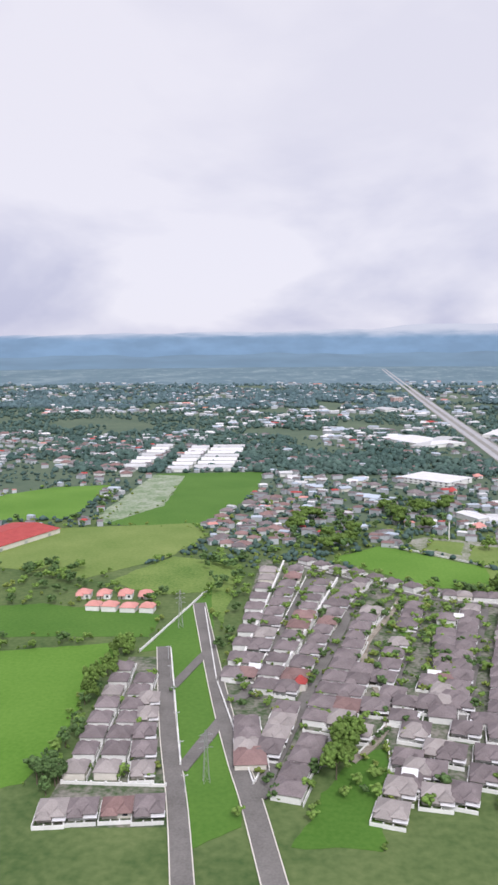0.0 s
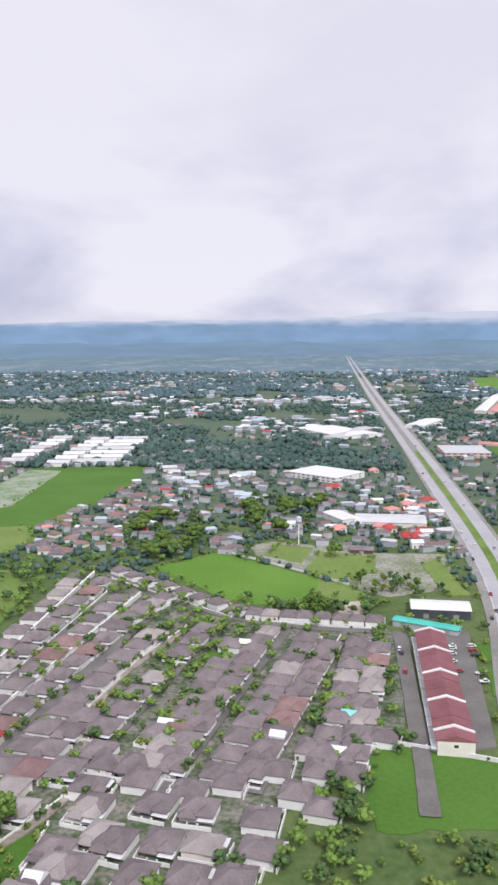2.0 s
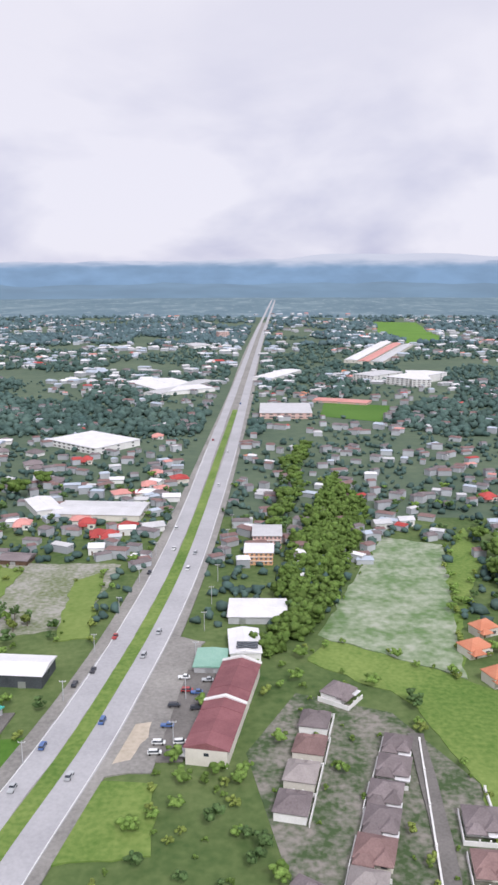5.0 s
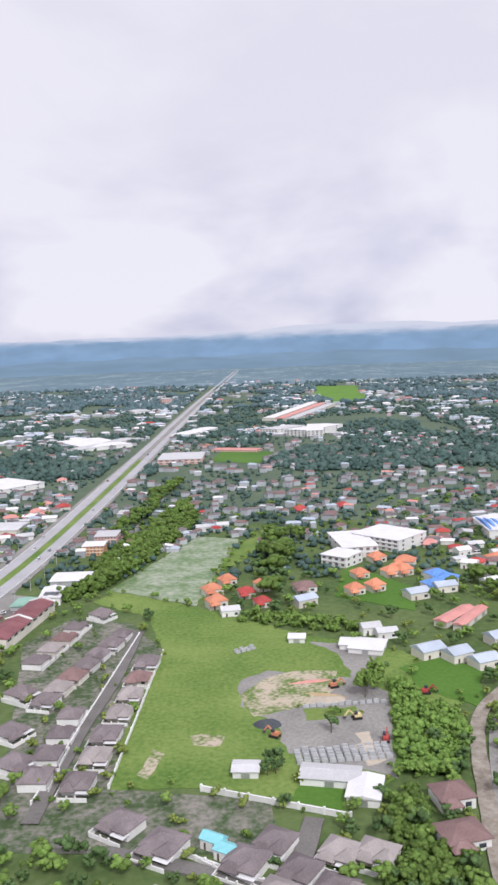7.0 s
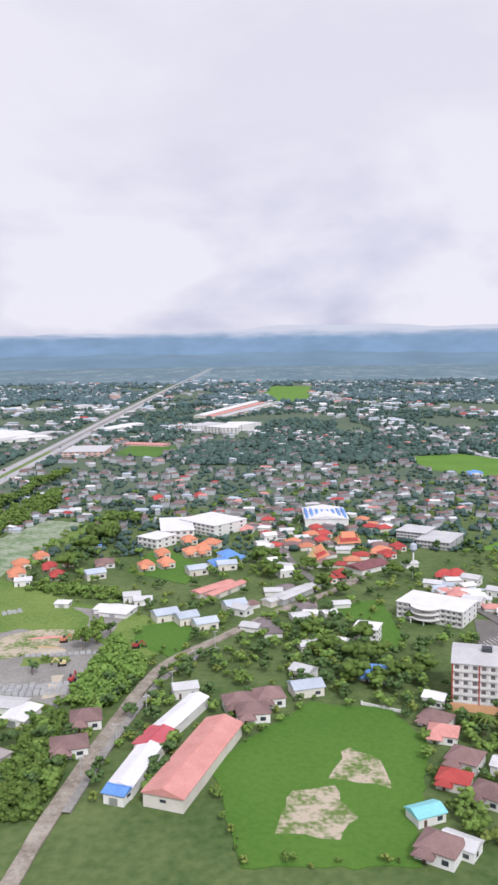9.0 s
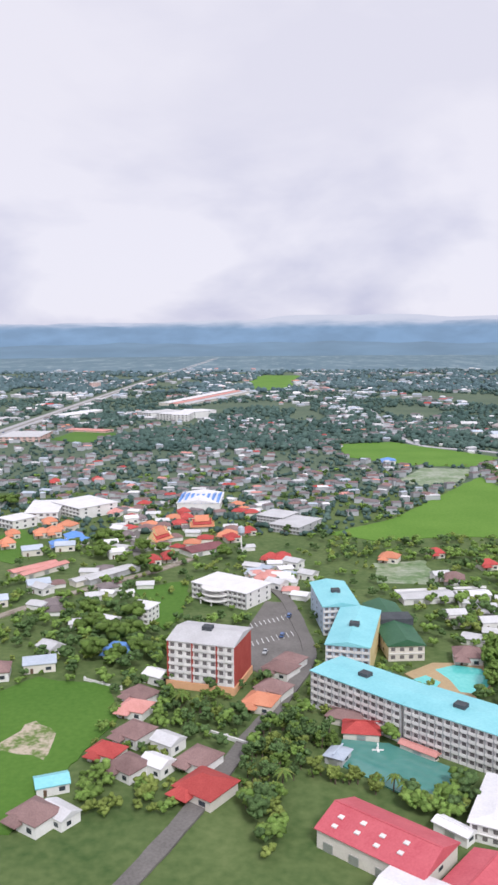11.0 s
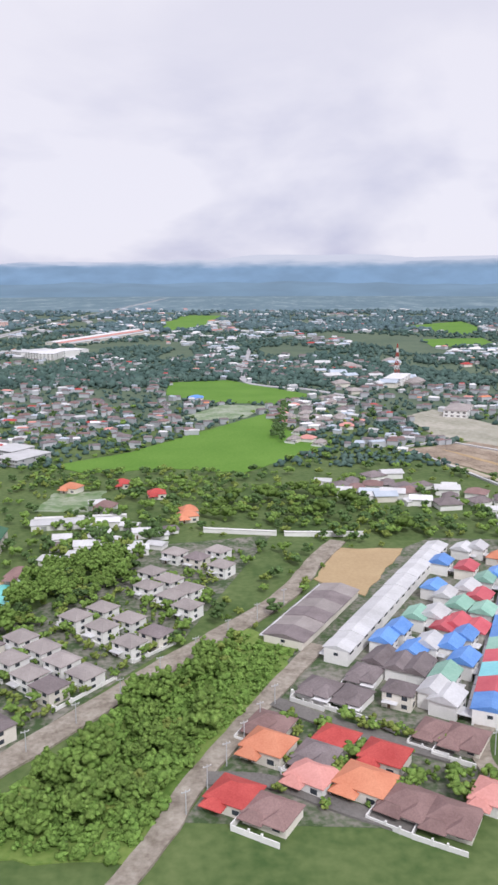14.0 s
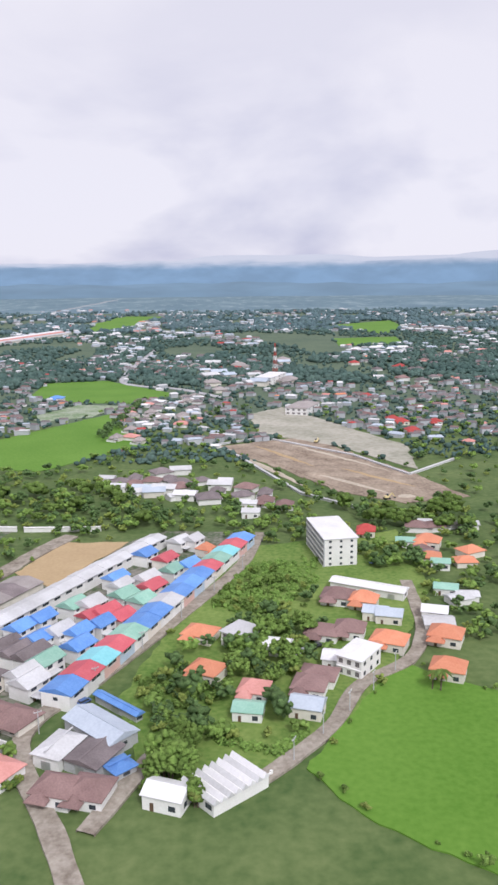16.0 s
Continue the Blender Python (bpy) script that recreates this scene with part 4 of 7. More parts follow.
homes("bungalow", -10, -152.4, 108.9, -144.7, 109.6, -139.4, 108.8, -154.8, 94.0, -151.4, 97.1, -147.7, 91.4, -144.3, 96.3, -147.9, 101.9, -142.6, 102.4, -154.4, 99.8, -158.3, 116.7, -155.1, 121.7, -149.3, 118.1, -144.2, 118.6, -148.1, 127.2, size=1.15)
homes("bungalow", 170, -131.9, 107.0, -127.9, 112.5, -121.4, 117.7, -133.9, 95.9, -131.7, 101.1, -124.7, 109.6, -136.4, 114.8, -116.1, 127.8, -126.3, 123.7, -130.9, 118.2, size=1.15)
# the rest of the estate's near plots
NEAR_PLOTS = [(-157.0, 105.0), (-152.0, 128.0), (-118.0, 132.0), (-121.0, 116.0), (-129.0, 108.0), (-138.0, 94.0), (-156.0, 92.0)]
for i in range(10):
    for j in range(8):
        x, y = -158.0 + 4.5 * i + 0.9 * j, 91.0 + 5.4 * j
        near = np.array(HOMES)
        if inside(x, y, NEAR_PLOTS) and free(x, y, 1.5, [(near, 1.0), (np.array(LANES), 0.6)]):
            put_house(random.choice(GREY), x, y, 80 + 180 * (i % 2), 0.86, 0.9, 1.0, G1)
homes("bungalow_taupe", -10, -153.2, 97.2, -155.9, 91.8, -151.3, 90.8, -152.6, 108.1, -149.8, 103.1, -157.4, 86.3, -161.1, 107.3, size=1.1)
homes("bungalow", -30, -38.1, 104.6, -33.0, 100.6, -24.2, 97.1, -21.1, 100.3, -18.7, 95.4, -15.6, 92.2, size=1.1)
homes("bungalow_taupe", -30, -32.4, 90.9, -28.5, 90.1, -10.7, 97.7, -13.3, 90.4, -14.4, 98.1, -24.4, 90.3, -21.1, 91.8, size=1.05)
homes("house_aqua", -30, -27.8, 100.7, -26.3, 98.9, size=0.7)
homes("house_aqua", -10, -120.6, 134.1, -120.7, 134.2, size=0.6)
homes("house_white", -10, -122.5, 123.2, -147.4, 129.2, -130.9, 126.5, -138.7, 160.8, -179.5, 129.6, -154.6, 94.2, size=0.6)
homes("house_red", 170, -170.9, 123.2, size=0.6)

G2 = "two-storey houses of the taupe-roofed estate"
VILLA = ["villa"] * 4 + ["villa_grey"]


def villas(deg, *flat):
    for x, y in pairs(flat):
        put_house(random.choice(VILLA), x, y, deg + random.uniform(-1.5, 1.5), random.uniform(0.82, 0.87), random.uniform(0.82, 0.87), 0.95, G2)


villas(-40, 95.5, 76.8, 98.6, 79.3, 100.1, 73.0, 102.4, 76.4, 103.7, 70.5, 106.9, 72.6)
villas(-38, 100.2, 92.0, 104.1, 94.5, 104.4, 88.3, 107.7, 91.4, 107.8, 84.2, 111.0, 87.7, 110.9, 81.2, 114.6, 84.3)
villas(-36, 110.1, 101.3, 113.5, 104.2, 114.4, 97.8, 117.9, 100.3, 118.9, 92.7, 122.1, 95.7)
villas(-36, 119.1, 119.0, 119.2, 112.7, 122.2, 115.5, 123.2, 108.8, 125.6, 111.5, 125.8, 104.8)
villas(-34, 122.2, 128.4, 126.2, 125.7, 129.8, 129.4, 130.5, 121.8)
villas(-42, 88.7, 64.1, 92.2, 67.0, 96.0, 64.2)


# houses round the pasture and the side road
homes("house_red", -35, 59.3, 82.4, size=1.45)
homes("house_red", -30, 46.8, 90.1, 67.6, 176.8, 48.9, 211.2)
homes("house_brown", -35, 49.4, 94.8, 50.0, 86.8, 58.2, 88.4, 48.5, 106.1, 67.2, 107.5, 69.9, 117.7, 68.4, 114.9, 41.8, 76.8, size=1.15)
homes("house_sheet", -35, 53.9, 92.5, 44.1, 77.5, 21.4, 154.8, 68.5, 157.3, 75.2, 164.0, 31.3, 123.2, 72.5, 172.7)
homes("house_white", -30, 53.2, 87.3, 38.1, 135.9, 49.9, 112.5, 27.9, 205.0)
homes("house_aqua", 20, 41.8, 83.4)
homes("house_orange", -25, 65.4, 103.7, 57.0, 198.8, 11.1, 203.9, 13.6, 209.0, 94.4, 176.8, size=1.15)
homes("house_pink", -20, 48.4, 101.9, 66.2, 161.2, 23.3, 226.1)
homes("house_sheet_blue", 15, 31.2, 117.1, 17.9, 188.0, 83.5, 139.5, size=1.2)
homes("house_blue", -20, 42.7, 122.4, 19.9, 193.1, size=1.25)
homes("house_red", 10, 43.0, 225.7, 70.1, 176.7, 105.6, 180.8, 114.8, 171.0)
homes("house_orange", 20, 122.9, 156.8, 122.9, 152.9)
homes("house_sheet", 10, 102.7, 162.6, 100.2, 138.9, 105.2, 134.4, 114.6, 142.6, 115.2, 133.1)
homes("house_brown", -10, 97.6, 119.7, 105.0, 160.2, size=1.2)

# houses beyond the works yard
homes("house_orange", 25, -1.3, 188.0, 3.3, 189.8, 8.7, 200.9, 7.4, 213.8, 1.4, 200.3, 11.5, 201.5, -30.7, 182.4, -28.9, 198.3, -20.7, 193.6, -32.0, 191.3)
homes("house_red", 15, -24.5, 188.6, -21.2, 182.0, 20.3, 231.7, 6.9, 280.9, -7.3, 277.6)
homes("house_blue", 20, 15.9, 190.1, 18.1, 196.4, -17.7, 208.4, size=1.2)
homes("house_sheet_blue", 25, -12.5, 181.8, 11.0, 184.0, 6.5, 152.0, 10.8, 149.9, 14.5, 147.0, 20.0, 157.0, size=1.2)
homes("house_brown", 10, -11.8, 192.0, -0.6, 107.8, -1.4, 100.2, 22.9, 109.1, 21.0, 112.3, 25.4, 113.9, size=1.2)
homes("house_sheet", 10, -27.8, 177.2, -1.6, 164.1, 1.0, 162.0, -37.6, 254.1, -31.8, 256.2, 12.7, 117.2)

# streets beside the coloured row houses
homes("house_orange", -32, 136.4, 69.1, 145.6, 62.9, size=1.25)
homes("house_red", -32, 143.7, 70.6, 148.2, 67.1, 132.9, 61.3, size=1.15)
homes("bungalow", -32, 143.1, 81.4, 146.8, 79.7, 141.3, 67.4, 149.0, 84.8, size=1.1)
homes("bungalow_brown", -32, 136.8, 73.8, 136.4, 58.8, 149.3, 60.1, 152.7, 57.9, 154.9, 72.0, 157.3, 70.4, size=1.15)
homes("house_pink", -32, 157.5, 60.5, 140.5, 64.1, size=1.15)
homes("villa_grey", -32, 152.1, 79.1, size=1.1)
homes("house_orange", -25, 177.5, 91.0, 178.3, 79.9, 201.9, 100.3, 202.8, 86.8, 218.8, 127.1, 210.8, 88.0, 208.3, 78.4, size=1.1)
homes("house_white", -20, 187.6, 86.3, 195.2, 82.4, 174.7, 55.6, 211.5, 96.1, size=1.05)
homes("house_brown", -20, 194.4, 90.6, 198.3, 102.6, 192.1, 78.2, 190.7, 75.5, 164.1, 57.1, 167.3, 56.9, 198.1, 90.6, size=1.15)
homes("house_sheet_blue", -20, 204.6, 95.1, 189.8, 70.7, 202.8, 96.1)
homes("house_pink", -15, 184.0, 75.0)
homes("house_teal", -15, 183.1, 70.5, 218.0, 116.0, 215.8, 105.2, 214.9, 127.8)
homes("house_red", -10, 208.8, 134.5)
homes("house_sheet", -10, 187.3, 155.6, 187.5, 149.0, 157.6, 171.9, 153.8, 181.6, 182.8, 176.1, size=1.0)
homes("bungalow", -10, 180.7, 166.7, 160.7, 181.0, 191.6, 164.7, 169.1, 180.2, size=0.95)
homes("bungalow_taupe", -30, 153.6, 247.9, 150.5, 233.8, 158.0, 229.0, 163.2, 269.2, 169.6, 274.9, 170.3, 309.2, 151.6, 275.9, 157.9, 281.8)
homes("house_brown", -10, 195.1, 154.6, 191.1, 157.2)
homes("house_red", 5, 242.0, 258.5, 243.6, 252.6, 254.8, 251.4, 243.5, 236.9, 244.1, 314.6, size=1.2)


# ---- larger buildings ----
def frame_of(ax, ay, bx, by, cx, cy):
    """Pose of a rectangle with one edge from A to B that reaches to C's side; its width and depth. Local x runs along AB, local y away from the edge."""
    w, head = along(ax, ay, bx, by)
    ux, uy = math.cos(head), math.sin(head)
    d = -(cx - ax) * uy + (cy - ay) * ux
    if d < 0:
        return Matrix.Translation((bx, by, 0)) @ Matrix.Rotation(head + math.pi, 4, "Z"), w, -d
    return Matrix.Translation((ax, ay, 0)) @ Matrix.Rotation(head, 4, "Z"), w, d


def claim(m, w, d):
    n, k = max(1, round(w / 3)), max(1, round(d / 3))
    for i in range(n):
        for j in range(k):
            p = m @ Vector(((i + 0.5) * w / n, (j + 0.5) * d / k, 0))
            HOMES.append((p.x, p.y, 1.7))


def shed(name, label, category, wall, roof, h, rise, ax, ay, bx, by, cx, cy, gable=True, bays=0, skylights=False):
    """A hall with a pitched roof in sheets, seams on the roof and doors in its long side."""
    m, w, d = frame_of(ax, ay, bx, by, cx, cy)
    claim(m, w, d)
    t = thing(name, label, category, "", "", m)
    part("wall", boxes((0.12, 0.12, 0, w - 0.12, d - 0.12, h)), M[wall], t)
    part("roof", roof_of(-0.1, -0.1, w + 0.1, d + 0.1, h - 0.02, rise, 0.08, gable), M[roof], t)
    if w >= d:
        part("ridge_cap", boxes((0, d / 2 - 0.1, h + rise + 0.03, w, d / 2 + 0.1, h + rise + 0.10)), M[roof], t)
    else:
        part("ridge_cap", boxes((w / 2 - 0.1, 0, h + rise + 0.03, w / 2 + 0.1, d, h + rise + 0.10)), M[roof], t)
    n = bays or min(3, max(1, int(w / 4.0)))
    dm = mesh_of(boxes((-0.55, -0.05, 0, 0.55, 0.05, min(0.95, h * 0.75))), "door", M["steel"])
    for i in range(n):
        piece("door", dm, t, ((i + 0.5) * w / n, 0.1, 0.0))
    k = min(2, max(1, int(d / 4)))
    for i in range(k):
        window(t, w - 0.1, (i + 0.5) * d / k, h * 0.6, radians(90), 0.8, 0.35)
    if skylights:
        sm = mesh_of(boxes((-0.28, -0.28, 0, 0.28, 0.28, 0.12)), "skylight", M["white"])
        for i in range(4):
            for j in range(2):
                u, v = (i + 0.7) / 5.0 * w, (0.14 + 0.16 * j + 0.05 * (i % 2)) * d
                piece("skylight", sm, t, (u, v, h + 0.05 + rise * (v / (d / 2) if w >= d else min(u, w - u) / (w / 2))))
    return t


def storeys(name, label, category, wall, roof, h, floors, ax, ay, bx, by, cx, cy, rise=0.5, bay=1.1, balconies=False, end_wall=None, penthouse=False, ground=None, lip=0.12, gable=False):
    """A block of several floors with windows bay by bay on all sides, slabs that stand proud, and balconies if asked."""
    m, w, d = frame_of(ax, ay, bx, by, cx, cy)
    claim(m, w, d)
    t = thing(name, label, category, "", "", m)
    fh = h / floors
    part("wall", boxes((0, 0, 0, w, d, h)), M[wall], t)
    part("roof", roof_of(-0.25, -0.25, w + 0.2, d + 0.25, h - 0.02, rise, lip, gable), M[roof], t)
    if end_wall:
        part("end_wall", boxes((w, 0.1, 0, w + 0.1, d - 0.1, h - 0.1)), M[end_wall], t)
    if ground:
        part("podium", boxes((-0.25, -0.45, 0, w + 0.25, d + 0.2, fh * 0.95)), M[ground], t)
    nx, ny = min(12, max(1, round(w / bay))), min(3, max(1, round(d / bay / 1.3)))
    bw = w / nx
    slab = mesh_of(boxes((0, -0.16, -0.04, w, 0, 0.04)), "slab", M["white"])
    bal = mesh_of(boxes((-bw * 0.42, -0.30, -0.02, bw * 0.42, 0, 0.03), (-bw * 0.42, -0.30, 0.03, bw * 0.42, -0.26, 0.38)), "balcony", M["white"])
    fin = mesh_of(boxes((-0.05, -0.22, 0, 0.05, 0, h - 0.05)) if end_wall != "red_wall" else boxes((-0.09, -0.3, 0, 0.09, 0, h - 0.05)), "fin", M["red_wall" if end_wall == "red_wall" else "grey_wall" if wall == "white" else "white"])
    pale_fin = mesh_of(boxes((-0.05, -0.22, 0, 0.05, 0, h - 0.05)), "fin", M["white"])
    for s in range(floors):
        z = s * fh
        if s:
            piece("slab", slab, t, (0, 0, z))
        for i in range(nx):
            if s == 0 and ground:
                continue
            u = (i + 0.5) * bw
            window(t, u, -0.01, z + fh * 0.55, 0, bw * 0.48, fh * 0.46, False, "curtained")
            if balconies:
                piece("balcony", bal, t, (u, -0.01, z + 0.06))
        for j in range(ny):
            if s == 0 and ground:
                continue
            v = (j + 0.5) * d / ny
            if not end_wall:
                window(t, w + 0.01, v, z + fh * 0.55, radians(90), bay * 0.4, fh * 0.4, False)
            window(t, -0.01, v, z + fh * 0.55, radians(-90), bay * 0.4, fh * 0.4, False)
    if balconies:
        for i in range(nx + 1):
            piece("fin", fin if end_wall != "red_wall" or i % 3 == 0 else pale_fin, t, (i * bw, -0.01, 0))
    if penthouse:
        part("roof_hatch", boxes((w * 0.4, d * 0.4, h + rise * 0.5, w * 0.4 + 1.5, d * 0.4 + 1.3, h + rise + 0.55)), M["shade_net"], t, "dark louvred roof plant")
    return t


def row_of_units(name, label, category, group, roofs, wall, h, rise, n, ax, ay, bx, by, cx, cy, across=True, floors=2, parapet=0):
    """n joined houses side by side along AB, each a thing of its own."""
    m, w, d = frame_of(ax, ay, bx, by, cx, cy)
    claim(m, w, d)
    u = w / n
    for i in range(n):
        roof = roofs[i % len(roofs)]
        t = thing(name, label % LOOKS.get(roof, "maroon tiled"), category, group, "", m @ Matrix.Translation((i * u, 0, 0)))
        hh = h * random.uniform(0.96, 1.04)
        part("wall", boxes((0.01, 0.05, 0, u - 0.01, d - 0.05, hh)), M[wall if isinstance(wall, str) else wall[i % len(wall)]], t)
        part("roof", roof_of(0.0, -0.22, u, d + 0.22, hh - 0.02, rise, 0.08, True) if not across else roof_gable_x(0.0, -0.22, u, d + 0.22, hh - 0.02, rise), M[roof], t)
        if parapet and i % parapet == 0:
            part("parapet", roof_gable_x(0.0, -0.3, 0.55, d + 0.3, hh + 0.1, rise + 0.12), M["white"], t, "white party-wall parapet")
        part("canopy", boxes((0.1, -0.75, 0.9, u - 0.1, 0.06, 0.97)), M["sheet"], t)
        for s in range(floors):
            z = (s + 0.55) * hh / floors
            if s:
                window(t, u / 2, d - 0.04, z, math.pi, u * 0.5, hh / floors * 0.4)
            if s:
                window(t, u / 2, 0.04, z, 0, u * 0.5, hh / floors * 0.4)
        part("door", boxes((u * 0.25, 0.0, 0.02, u * 0.75, 0.06, 0.82)), M["steel"], t)
        if i == 0:
            window(t, 0.0, d / 2, hh * 0.7, radians(-90), 0.6, 0.4)
        if i == n - 1:
            window(t, u, d / 2, hh * 0.7, radians(90), 0.6, 0.4)


def roof_gable_x(x0, y0, x1, y1, z, rise):
    """A pitched roof with its ridge along x whatever the proportions."""
    bm = bmesh.new()
    ym = (y0 + y1) / 2
    pts = [(y0, z), (y0, z + 0.08), (ym, z + 0.08 + rise), (y1, z + 0.08), (y1, z)]
    a = [bm.verts.new((x0, y, k)) for y, k in pts]
    b = [bm.verts.new((x1, y, k)) for y, k in pts]
    for i in range(5):
        j = (i + 1) % 5
        bm.faces.new((a[i], b[i], b[j], a[j]))
    bm.faces.new(a[::-1])
    bm.faces.new(b)
    bmesh.ops.recalc_face_normals(bm, faces=bm.faces)
    return bm


LOOKS["maroon"] = "maroon tiled"
# apartment blocks round the pond
storeys("apartment_block", "long white apartment block with aqua metal roof beside a pond", "apartment block", "white", "aqua", 5.0, 5, 72.4, 104.5, 82.9, 94.3, 86.0, 100.5, 0.22, 1.0, True, None, True, gable=True)
storeys("apartment_block", "long white apartment block with aqua metal roof beside a pond", "apartment block", "white", "aqua", 5.0, 5, 83.3, 93.95, 93.1, 85.9, 96.0, 92.5, 0.22, 1.0, True, "cream", True, gable=True)
storeys("apartment_block", "pale blue and yellow apartment block with aqua metal roof", "apartment block", "blue_wall", "aqua", 5.0, 5, 75.1, 114.2, 81.4, 112.7, 82.3, 129.6, 0.6, 1.0, True, "yellow_wall", True, gable=True)
storeys("apartment_block", "pale blue apartment block with aqua metal roof", "apartment block", "blue_wall", "aqua", 5.0, 5, 76.0, 131.1, 82.1, 131.7, 83.1, 145.6, 0.6, 1.0, True, "orange_wall", True, gable=True)
storeys("apartment_block", "red and white six-storey apartment block with pale metal roof", "apartment block", "white", "sheet", 7.0, 6, 51.9, 110.8, 61.5, 107.9, 62.8, 115.8, 0.8, 1.25, True, "red_wall", True, "orange_wall", gable=True)
office = storeys("office_building", "white three-storey public building with a bowed balcony front and portico", "building", "white", "white_roof", 3.1, 3, 51.9, 151.7, 62.6, 144.2, 64.5, 152.7, 0.25, 1.0, True)
_, ow, od = frame_of(51.9, 151.7, 62.6, 144.2, 64.5, 152.7)
for z in (1.0, 2.05, 3.1):
    bm = bmesh.new()
    bmesh.ops.create_cone(bm, cap_ends=True, segments=24, radius1=ow * 0.24, radius2=ow * 0.24, depth=0.14, matrix=Matrix.Translation((ow * 0.45, 0.5, z)))
    part("bowed_balcony", bm, M["white"], office, "curved white balcony slab")
part("portico", boxes((ow * 0.26, -2.2, 1.0, ow * 0.5, 0.1, 1.14), (ow * 0.27, -2.1, 0, ow * 0.29, -1.95, 1.0), (ow * 0.47, -2.1, 0, ow * 0.49, -1.95, 1.0)), M["white"], office, "white entrance portico on square posts")
shed("hall", "long dark red roofed hall of the temple", "hall", "white", "maroon", 1.2, 0.7, 49.3, 180.2, 56.9, 186.2, 56.0, 192.8)
homes("house_red", 20, 43.2, 211.8, 44.4, 218.7, 62.0, 203.0, 57.9, 195.8, 40.8, 175.5, 44.3, 177.8)
homes("house_white", 20, 28.4, 190.6, 29.2, 216.9, 31.5, 181.1)
homes("bungalow", 15, 31.4, 219.0, 31.1, 199.2, 18.0, 199.4)
green_hall = storeys("assembly_hall", "cream hall with long dark green metal roof", "hall", "cream", "dark_green", 2.5, 2, 85.3, 119.7, 91.0, 120.1, 91.3, 140.5, 1.0, 1.4, gable=True)
_, gw, gd = frame_of(85.3, 119.7, 91.0, 120.1, 91.3, 140.5)
part("middle_roof", boxes((-0.4, gd * 0.42, 2.6, gw + 0.4, gd * 0.6, 3.75)), M["shade_net"], green_hall, "dark grey raised roof between two green ones")
shed("market_hall", "big red metal-roofed hall with white skylights", "hall", "cream", "rose_roof", 2.0, 1.3, 70.8, 73.1, 80.0, 65.4, 84.8, 70.6, True, 4, True)
shed("hall", "white-roofed hall next to the red roof", "hall", "white", "white_roof", 1.8, 0.6, 74.4, 62.9, 80.1, 59.1, 81.7, 65.4)
shed("hall", "red metal-roofed side hall next to the market", "hall", "cream", "rose_roof", 1.6, 0.7, 81.7, 65.7, 85.4, 62.5, 87.9, 68.9)
storeys("villa_block", "white flat-roofed houses beside the pond", "house", "white", "white_roof", 2.0, 2, 86.4, 74.3, 90.1, 72.5, 93.1, 82.1, 0.35, 1.1)
shed("hall", "small white-roofed annexe beside the red hall", "shed", "white", "white_roof", 1.2, 0.3, 82.9, 75.6, 85.8, 72.7, 86.7, 74.3)
shed("pavilion", "bluish metal canopy beside the pond", "pavilion", "grey_wall", "sheet_blue", 1.0, 0.4, 72.8, 89.1, 75.0, 87.9, 74.9, 91.4, False)
shed("pavilion", "red-roofed pond-side restaurant pavilion", "pavilion", "cream", "tile_red", 1.0, 0.8, 75.6, 94.6, 80.3, 94.0, 79.8, 98.0, False)
shed("pavilion", "brown-roofed restaurant hall by the pond", "pavilion", "cream", "tile_brown", 1.0, 0.7, 73.8, 99.3, 78.9, 96.8, 80.4, 99.4, False)
shed("long_shed", "low pink-roofed strip beside the apartment block", "shed", "cream", "tile_pink", 0.8, 0.4, 82.3, 92.4, 86.1, 89.0, 86.5, 90.2)
storeys("block", "grey unfinished three-storey block", "building", "grey_wall", "sheet", 2.4, 3, 64.1, 215.5, 71.0, 211.2, 72.5, 220.4, 0.2, 1.0)
storeys("block", "grey unfinished two-storey block", "building", "grey_wall", "sheet", 2.0, 2, 67.6, 206.3, 75.1, 201.7, 77.2, 214.9, 0.2, 1.0)
hall = shed("sports_hall", "hall with blue and white striped roof", "hall", "white", "white_roof", 2.4, 1.0, 40.3, 231.4, 53.2, 231.1, 53.2, 248.6)
_, hw, hd = frame_of(40.3, 231.4, 53.2, 231.1, 53.2, 248.6)
for i in range(8):
    part("stripe", roof_gable_x((i + 0.25) * hw / 8, -0.1, (i + 0.7) * hw / 8, hd + 0.1, 2.42, 1.0), M["blue_roof"], hall, "blue roof stripe")
shed("long_shed", "long pale grey metal shed", "shed", "grey_wall", "sheet", 1.2, 0.4, 30.1, 159.2, 39.0, 170.0, 38.0, 172.7)
shed("long_shed", "long faded pink shed along a yard", "shed", "cream", "tile_pink", 1.2, 0.4, 15.3, 162.6, 22.6, 172.5, 21.5, 174.8)
storeys("white_building", "white modern block behind gardens", "building", "white", "white_roof", 2.6, 2, -6.3, 212.4, -0.8, 207.9, 1.8, 215.5, 0.1, 1.8)
storeys("white_building", "white modern block behind gardens", "building", "white", "white_roof", 2.8, 2, -0.3, 216.9, 8.6, 218.0, 11.1, 236.1, 0.1, 1.8)
storeys("white_building", "white modern block behind gardens", "building", "white", "white_roof", 3.2, 3, 3.6, 231.0, 14.1, 220.7, 16.7, 236.3, 0.1, 1.8)
storeys("white_house", "white three-storey house with pale roof", "house", "white", "white_roof", 2.8, 3, 41.4, 137.9, 45.3, 136.3, 46.6, 140.0, 0.2, 1.0)
storeys("apartment_block", "white five-storey block with flat white roof and red balconies", "apartment block", "white", "white_roof", 5.0, 5, 197.1, 130.6, 198.5, 117.9, 203.6, 123.5, 0.15, 1.1, True)
